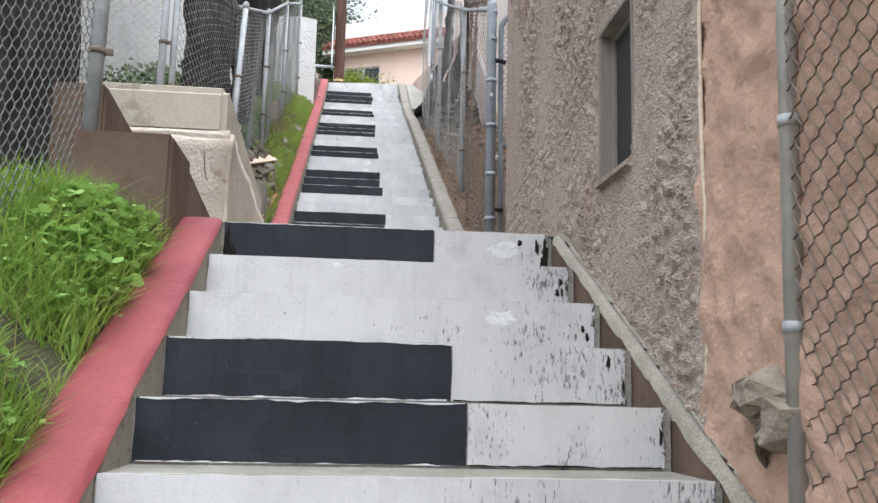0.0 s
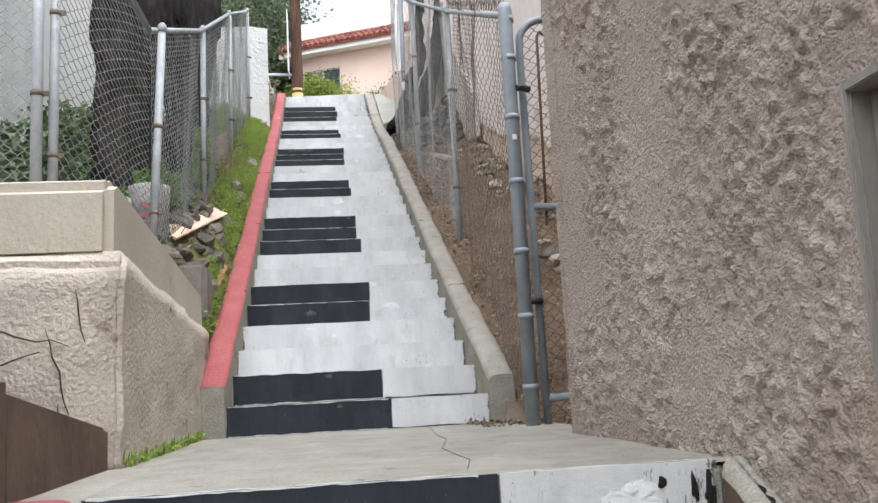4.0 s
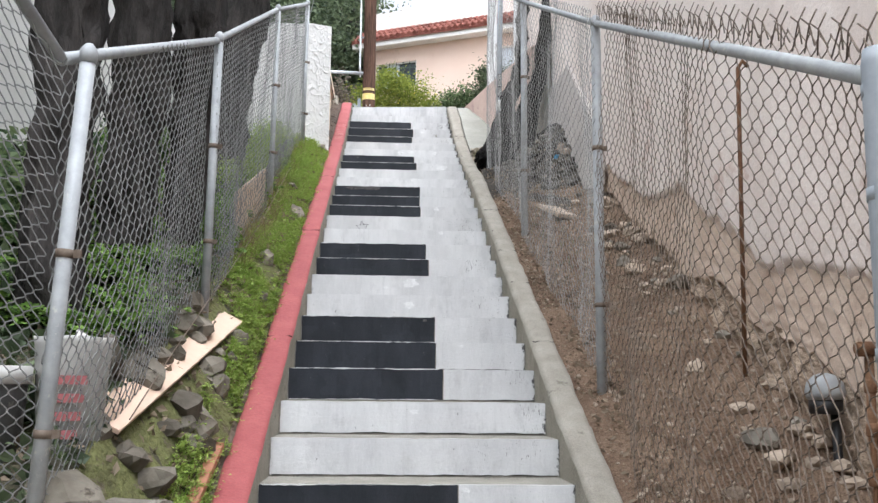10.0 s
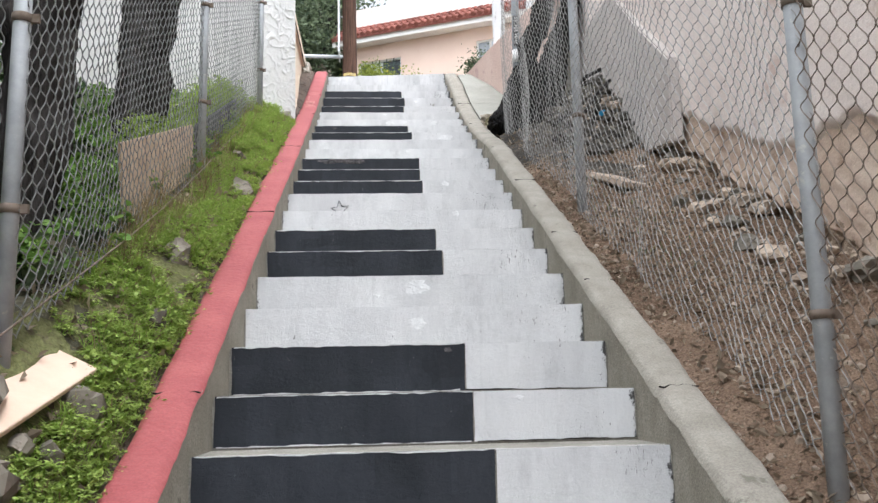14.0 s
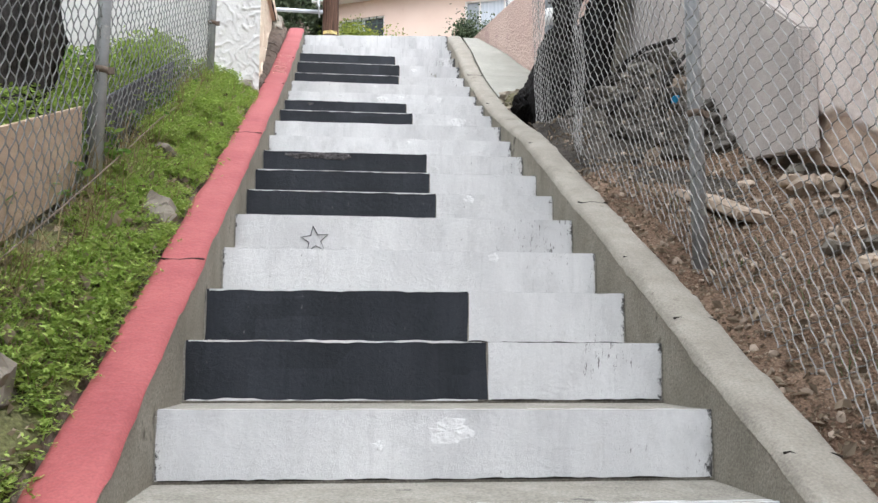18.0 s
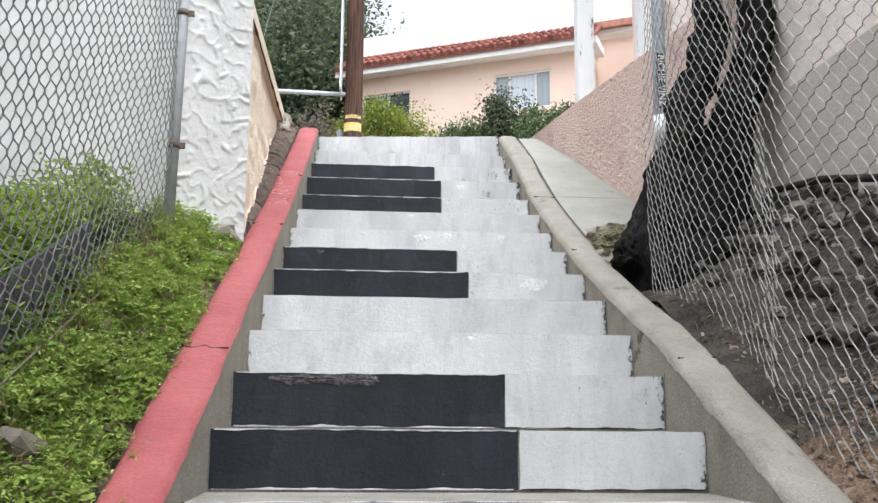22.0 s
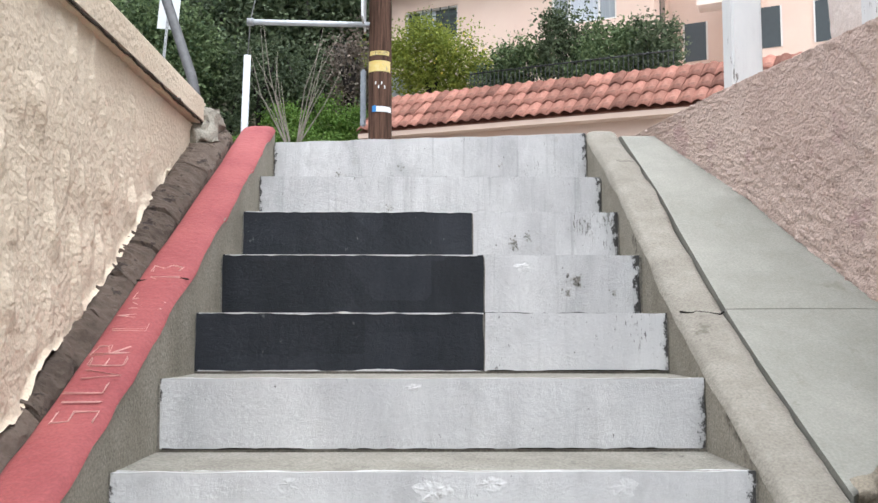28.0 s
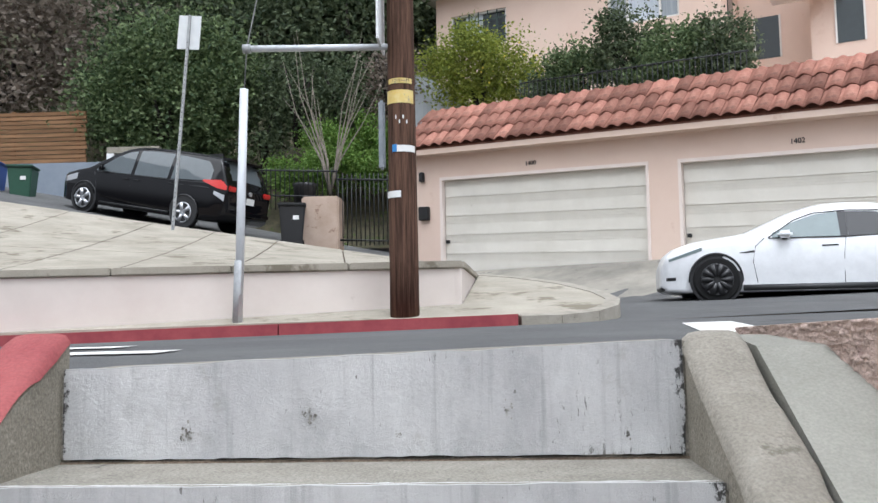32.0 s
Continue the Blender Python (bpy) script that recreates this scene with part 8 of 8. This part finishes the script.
def speckle(x, y, z, w, parent, seed, count=26):
    """Small dark specks gathered in one stain."""
    r = np.random.default_rng(seed)
    bm = bmesh.new()
    for _ in range(count):
        a, b = x + w * 0.22 * r.normal(), z + w * 0.30 * r.normal()
        q = w * float(r.uniform(0.03, 0.13))
        ring = [bm.verts.new((a + q * r.uniform(0.5, 1.2) * math.cos(g), y, b + 1.3 * q * r.uniform(0.5, 1.2) * math.sin(g))) for g in np.linspace(0, 5.5, 8)]
        bm.faces.new(ring)
    part("stain", bm, SCUFF, parent, "dark speckled scuff", kind="stuff")
for i, x, u, w in ((29, 0.35, 0.45, 0.03), (28, 0.47, 0.5, 0.05), (28, 0.44, 0.25, 0.03), (28, 0.59, 0.25, 0.025), (30, -0.16, 0.2, 0.03), (31, -0.39, 0.3, 0.035), (29, 0.3, 0.3, 0.04), (25, -0.1, 0.05, 0.03), (5, -0.6, 0.1, 0.02)):
    y, z = NOSE[i]
    speckle(x, y - 0.0068, z - 0.16 + 0.16 * u, w, STEP[i], 300 + i)

top = max(STEP)
yt, zt = NOSE[top]
for k in range(5):
    speckle(-0.55 + 1.15 * float(rng.random()), yt - 0.0068, zt - 0.06 - 0.07 * float(rng.random()), 0.015 + 0.015 * float(rng.random()), STEP[top], 550 + k, 14)

def stroke(pts, r, mat, parent, name="scribble", label=""):
    return part(name, rod(pts, r, 5), mat, parent, label)
y17, z17 = NOSE[17]
star = []
for k in range(11):
    a, r = math.pi / 2 + math.pi * k / 5 + 0.12, (0.055 if k % 2 == 0 else 0.023)
    star.append((-0.362 + r * 1.05 * math.cos(a), y17 - 0.0065, z17 - 0.098 + r * math.sin(a)))
stroke(star, 0.0022, INK, STEP[17], "star_drawing", "hand-drawn dark star outline")
y25, z25 = NOSE[25]
rng = np.random.default_rng(64)
hand = [(0.075 + 0.125 * u + 0.007 * math.sin(u * 46), y25 - 0.0065, z25 - 0.128 + 0.011 * math.sin(u * 46 + 1.3) * (0.6 + 0.4 * math.sin(u * 9)) + 0.004 * math.sin(u * 17)) for u in np.linspace(0, 0.82, 64)]
stroke(hand, 0.0017, INK, STEP[25], "scribble", "dark looping handwriting")
stroke([(0.078, y25 - 0.0065, z25 - 0.16), (0.088, y25 - 0.0065, z25 - 0.115), (0.082, y25 - 0.0065, z25 - 0.107)], 0.0018, INK, STEP[25], "scribble", "dark looping handwriting")
stroke([(0.19, y25 - 0.0065, z25 - 0.155), (0.203, y25 - 0.0065, z25 - 0.10)], 0.0026, INK, STEP[25], "scribble", "dark looping handwriting")
stroke([(0.225, y25 - 0.0065, z25 - 0.10), (0.198, y25 - 0.0065, z25 - 0.125), (0.222, y25 - 0.0065, z25 - 0.15)], 0.0024, INK, STEP[25], "scribble", "dark looping handwriting")

def curb_top_z(y):
    return float(np.interp(y, [p[0] for p in left_up], [p[1] for p in left_up]))
marks = tagged(new("curb_scratches"), "pale words scratched into red curb paint", "writing")
slope = math.degrees(math.atan(0.50))
STROKES = {"S": ((1, 5, 0, 5, 0, 3, 1, 3, 1, 0, 0, 0),), "I": ((0.5, 0, 0.5, 5),), "L": ((0, 5, 0, 0, 1, 0),), "V": ((0, 5, 0.5, 0, 1, 5),), "E": ((1, 5, 0, 5, 0, 0, 1, 0), (0, 2.5, 0.8, 2.5)), "R": ((0, 0, 0, 5, 1, 4.5, 0.9, 3, 0, 2.6, 1, 0),), "A": ((0, 0, 0.5, 5, 1, 0), (0.2, 2, 0.8, 2)), "K": ((0, 0, 0, 5), (1, 5, 0, 2.5, 1, 0)), "1": ((0.2, 4, 0.5, 5, 0.5, 0),), "3": ((0, 5, 1, 5, 0.4, 3, 1, 2, 0.8, 0, 0, 0.3),)}
rng = np.random.default_rng(63)
for k, ch in enumerate("SILVER LAKE 13"):
    y0 = 11.39 + 0.0525 * k
    for line in STROKES.get(ch, ()):
        for off in (0.0, 0.0035):
            pts = []
            for u, v in zip(line[::2], line[1::2]):
                y = y0 + 0.034 * u + 0.003 * rng.normal()
                pts.append((-0.697 - 0.0165 * v + off + 0.0015 * rng.normal() - 0.008 * (k % 3), y, curb_top_z(y) + 0.0042))
            part("letter_stroke", rod(pts, 0.0011, 5), CHALK, marks)
# cracks across the curbs
for nm, line, x0, x1, mt in (("crack", left_up, -0.812, -0.672, GRIMEMARK), ("crack", right_up, 0.69, 0.812, GRIMEMARK)):
    for y in (4.4, 6.0, 6.9, 7.54, 8.0, 8.6, 9.6, 11.05, 12.03) if x0 > 0 else (4.4, 6.0, 7.9, 9.6, 11.05, 12.03):
        z = float(np.interp(y, [p[0] for p in line], [p[1] for p in line]))
        pts = [(x0 + (x1 - x0) * u, y + 0.02 * noise.noise(Vector((u * 4, y, x0))), z + 0.0005 + 0.52 * 0.02 * noise.noise(Vector((u * 4, y, x0)))) for u in np.linspace(0, 1, 9)]
        thing("curb_crack", rod(pts, 0.0028, 5), mt, "thin dark crack across the curb", "crack", "", "structure")
crack = [(0.15 - 0.0 + 0.05 * noise.noise(Vector((k * 0.5, 1, 0))) + 0.02 * k, 0.35 + 0.26 * k, LAND + 0.0065) for k in range(10)]
thing("landing_crack", rod(crack, 0.0009, 5), CRACKDARK, "thin crack across the landing", "crack", "", "structure")

# ---- weeds and grass ----
rng = np.random.default_rng(9)
def on_bank(n, x0, x1, y0, y1, lift=0.0, edge=0.0):
    xs, ys = rng.uniform(x0, x1, n), rng.uniform(y0, y1, n)
    keep = [(x, y) for x, y in zip(xs, ys) if noise.noise(Vector((x * 4, y * 3, 7))) + 0.5 * noise.noise(Vector((x * 15, y * 12, 3))) > edge - 0.6]
    return [(x, y, hill(x, y) + lift) for x, y in keep]
DRYSTEM = leafy("dead_weed_stems", (0.16, 0.12, 0.06), (0.34, 0.27, 0.15))
STRIPSOIL = surf("mossy_soil", (0.075, 0.072, 0.034), (0.16, 0.165, 0.065), 7, 0.98, 0.9, 40, (0.10, 0.085, 0.055), 9, 0.58, fine=0.3, bdist=0.03)
sv, sf = sheet([-1.14 + 0.02 * k for k in range(16)], [3.5 + 0.06 * k for k in range(122)], lambda x, y: (x, y, hill(x, y) + 0.010 + 0.012 * noise.noise(Vector((x * 14, y * 14, 2)))))
raw("soil", sv, sf, STRIPSOIL, None, "mossy soil of the strip beside the curb", "ground", "structure", True)
def off_board(pts):
    """Keeps the weeds clear of the fallen board."""
    return [p for p in pts if p[1] > 5.95 or p[0] > -0.965]
sprigs("strip_weeds", off_board(on_bank(4200, -1.13, -0.824, 3.62, 10.75, 0.008, 0.30)), CLOVER, "low bright chickweed beside the red curb", 1, 22, 0.036, 0.022, 0.0115, 3, 0.55)
sprigs("strip_clover", off_board(on_bank(500, -1.12, -0.84, 3.7, 10.7, 0.008, 0.62)), CLOVER, "clover patches in the grass strip", 2, 9, 0.04, 0.034, 0.017, 3, 0.9)
blades("grass_strip", off_board(on_bank(22000, -1.12, -0.83, 3.7, 10.75, 0.005, 0.50)), 0.036, 0.0018, GRASS, None, "thin grass among the weeds", 1, 1.6)
blades("dry_grass", off_board(on_bank(5200, -1.14, -0.86, 3.7, 10.7, 0.005, 0.3)), 0.05, 0.0016, DRYSTEM, None, "dry straw stalks among the weeds", 31, 1.8)
blades("dead_stems", on_bank(1500, -1.16, -1.02, 6.5, 10.6, 0.0, 0.3), 0.15, 0.0015, DRYSTEM, None, "pale dead stems under the fence", 33, 1.1)
leaves("leaf_litter", off_board(on_bank(1500, -1.12, -0.838, 3.7, 10.7, 0.014, 0.1)), 0.026, LITTER, None, "brown fallen leaves in the grass", "stuff", 32, 0.5, 1.2)
sprigs("wall_weeds", on_bank(420, -1.16, -0.95, 8.9, 10.72, 0.02, 0.45), CLOVER, "taller weeds under the white wall", 19, 26, 0.05, 0.085, 0.013, 3, 0.6)
sprigs("board_weeds", on_bank(360, -1.6, -1.19, 8.2, 10.6, 0.05, 0.45), CLOVER, "weeds growing over the dark board", 20, 18, 0.06, 0.20, 0.02, 3, 0.7)
blades("lawn_grass", on_bank(27000, -1.7, -0.85, -3.5, -0.15, 0.0, 0.25), 0.115, 0.0025, GRASS, None, "lush tall grass beside the lower curb", 4, 1.3)
sprigs("lawn_clover", on_bank(420, -1.6, -0.87, -3.5, -0.1, 0.03, 0.45), BROADLEAF, "clover and weeds in the lawn", 5, 9, 0.06, 0.075, 0.02, 3, 0.9)
sprigs("weed_patch", on_bank(34, -1.12, -0.86, -0.85, -0.12, 0.02, 0.25), BROADLEAF, "broad round weed leaves by the wing wall", 15, 8, 0.06, 0.11, 0.034, 3, 1.05)
blades("dry_stalks", on_bank(240, -1.15, -0.80, -2.6, -0.3, 0.0, 0.0), 0.16, 0.0015, DRYGRASS, None, "dry pale stalks over the curb", 6, 1.4)
blades("fence_grass", on_bank(1500, -1.35, -1.14, -3.6, 0.1, 0.0, 0.1), 0.15, 0.002, GRASS, None, "tall grass along the fence", 7, 0.5)
leaves("yard_cover", on_bank(9000, -3.0, -1.15, 3.6, 10.6, 0.03, 0.5), 0.07, LEAFDARK, None, "dark ground ivy in the yard", "stuff", 8, 0.5, 1.3)
sprigs("yard_weeds", on_bank(1500, -2.9, -1.15, 4.8, 10.6, 0.03, 0.62), LEAFBRIGHT, "green weeds in the yard", 9, 14, 0.07, 0.10, 0.035, 3, 0.9)
leaves("strip_litter", on_bank(420, -1.10, -0.838, 3.7, 10.6, 0.03, 0.2), 0.045, LITTER, None, "dead leaves lying in the grass", "stuff", 18, 0.1, 1.6)
leaves("yard_litter", on_bank(3500, -2.6, -0.95, 3.4, 10.5, 0.01, 0.4), 0.05, LITTER, None, "dead leaves on yard soil", "stuff", 10, 0.1, 1.7)
blades("joint_weeds", [(float(x), 1.18 + 0.02 * math.sin(x * 30), LAND) for x in np.linspace(-1.0, -0.84, 60)] + [(-0.80 + 0.02 * float(rng.random()), float(y), LAND) for y in np.linspace(1.2, 2.95, 160)], 0.05, 0.003, GRASS, None, "weeds along the landing edge", 11)
leaves("joint_leaves", [(-0.80 + 0.03 * float(rng.random()), float(y), LAND + 0.02) for y in np.linspace(1.2, 3.4, 120)], 0.03, CLOVER, None, "tiny weeds along the block foot", "stuff", 12)
leaves("landing_litter", [(0.55 + 0.35 * float(rng.random()), 2.5 + 0.5 * float(rng.random()), LAND + 0.008) for _ in range(160)], 0.03, LITTER, None, "leaf litter at the gate foot", "stuff", 13, 0.05)

# ---- boards and rubbish on the left bank ----
BANKROCK = surf("earthy_stone", (0.085, 0.073, 0.057), (0.19, 0.168, 0.135), 5, 0.95, 0.6, 25, (0.06, 0.05, 0.038), 6, 0.6, vary=0.3)
def plank(name, a, b, width, thick, mat, label, roll, category="board"):
    a, b = Vector(a), Vector(b)
    d = (b - a).normalized()
    side = d.cross(Vector((0, 0, 1))).normalized()
    m = Matrix.Translation(a) @ Matrix(((d.x, side.x, d.cross(side).x, 0), (d.y, side.y, d.cross(side).y, 0), (d.z, side.z, d.cross(side).z, 0), (0, 0, 0, 1))) @ pose(0, 0, 0, roll, 0, 0)
    bm = box(0, (b - a).length, -width / 2, width / 2, -thick / 2, thick / 2, 0.002)
    return thing(name, bm, mat, label, category, m=m)
plank("tan_board", (-1.15, 4.15, 1.305), (-1.0, 5.87, 1.80), 0.15, 0.018, TAN, "tan faced board sliding down the bank", 28)
plank("white_board", (-1.40, 4.62, 1.60), (-1.19, 4.90, 1.42), 0.16, 0.014, TRIMWHITE, "white broken panel behind the fence", 55)
thing("plywood_panel", prism([(6.93, 2.36), (8.25, 2.90), (8.22, 3.17), (6.82, 2.68)], -1.165, -1.15, "x", 0.002), surf("tan_weathered_plywood", (0.42, 0.31, 0.22), (0.54, 0.42, 0.31), 4, 0.85, 0.25, 60, (0.30, 0.22, 0.155), 6, 0.6, stretch=(1, 1, 6), fine=0.1), "tan weathered plywood panel leaning on the fence", "panel")
thing("grey_panel", prism([(8.35, 2.84), (9.8, 3.50), (9.8, 3.84), (8.35, 3.21)], -1.17, -1.155, "x", 0.002), surf("dark_slate_board", (0.055, 0.055, 0.06), (0.12, 0.118, 0.12), 7, 0.9, 0.5, 40, (0.17, 0.165, 0.16), 8, 0.6, stretch=(1, 5, 0.6), fine=0.2), "dark grey weathered board edging behind the fence", "panel")
TUBWHITE = surf("dirty_white_plastic", (0.42, 0.41, 0.39), (0.58, 0.57, 0.54), 6, 0.6, 0.1, 30, (0.24, 0.22, 0.19), 6, 0.6)
BINGREY = surf("dirty_dark_plastic", (0.05, 0.052, 0.052), (0.10, 0.10, 0.098), 6, 0.6, 0.1, 30, (0.2, 0.19, 0.17), 5, 0.62)
bucket = tagged(new("bucket"), "dark grey plastic bucket with a pale rim among rubble", "bucket")
part("pail", rod([(-1.48, 3.95, 1.02), (-1.48, 3.95, 1.48), (-1.48, 3.95, 1.50)], 1, 24, None, [0.12, 0.145, 0.152]), BINGREY, bucket)
part("rim", rod([(-1.48, 3.95, 1.44), (-1.48, 3.95, 1.50)], 0.155, 24), TUBWHITE, bucket, "pale rim")
tub = tagged(new("tub"), "pale dented plastic tub with faded red print", "tub")
part("pail", rough_up(rod([(-1.23, 4.08, 1.18), (-1.24, 4.1, 1.58), (-1.24, 4.1, 1.605)], 1, 24, None, [0.105, 0.125, 0.132]), 0.012, 8), TUBWHITE, tub)
pm = plain("faded_red_print", (0.38, 0.13, 0.13), 0.8)
for k in range(4):
    a0, z = radians(-86 + 3 * k), 1.26 + 0.06 * k
    r = 0.115 + 0.05 * (z - 1.18) + 0.012
    v, f = sheet(np.linspace(-0.45, 0.45, 9), [0, 1], lambda u, w: (-1.235 + r * math.cos(a0 + u), 4.09 + r * math.sin(a0 + u), z + 0.03 * w))
    raw("print", v, f, pm, tub, "faded red print")
for k, (x, y, s) in enumerate(((-1.0, 3.62, 0.09), (-1.14, 3.75, 0.12), (-0.93, 4.2, 0.09), (-1.32, 4.3, 0.13), (-0.9, 4.75, 0.06), (-0.93, 5.2, 0.07), (-1.3, 4.6, 0.14), (-1.25, 3.5, 0.13), (-0.93, 5.75, 0.07), (-0.9, 6.4, 0.06), (-0.97, 7.0, 0.08), (-0.9, 8.3, 0.09), (-1.35, 5.3, 0.12), (-1.4, 6.4, 0.1), (-1.0, 8.9, 0.07), (-1.6, 8.0, 0.14), (-1.2, 4.15, 0.1))):
    thing("bank_stone", stone(s * 0.85, 20 + k * 1.7, (1, 1.25, 0.7)), BANKROCK, "loose grey-brown stone on the bank", "rock", "bank stones", m=pose(x, y, hill(x, y) + s * 0.12, 12 * k, 0, 50 * k))
rng = np.random.default_rng(41)
for k in range(26):
    y = 3.55 + 2.0 * rng.random()
    x = -1.16 + 0.24 * rng.random()
    r = 0.035 + 0.06 * rng.random() ** 1.5
    thing("bank_stone", stone(r, 90 + k * 1.9, (1, 1.3, 0.75)), BANKROCK, "brown rubble stone heaped under the board", "rock", "bank stones", m=pose(x, y, hill(x, y) + r * 0.2, 31 * k % 60, 0, 50 * k))
plank("red_stick", (-0.87, 4.35, hill(-0.87, 4.35) + 0.03), (-0.855, 4.85, hill(-0.855, 4.85) + 0.03), 0.05, 0.03, surf("reddish_wood", (0.3, 0.13, 0.08), (0.4, 0.2, 0.13), 8, 0.9), "short reddish stick in the grass", 0, "stick")
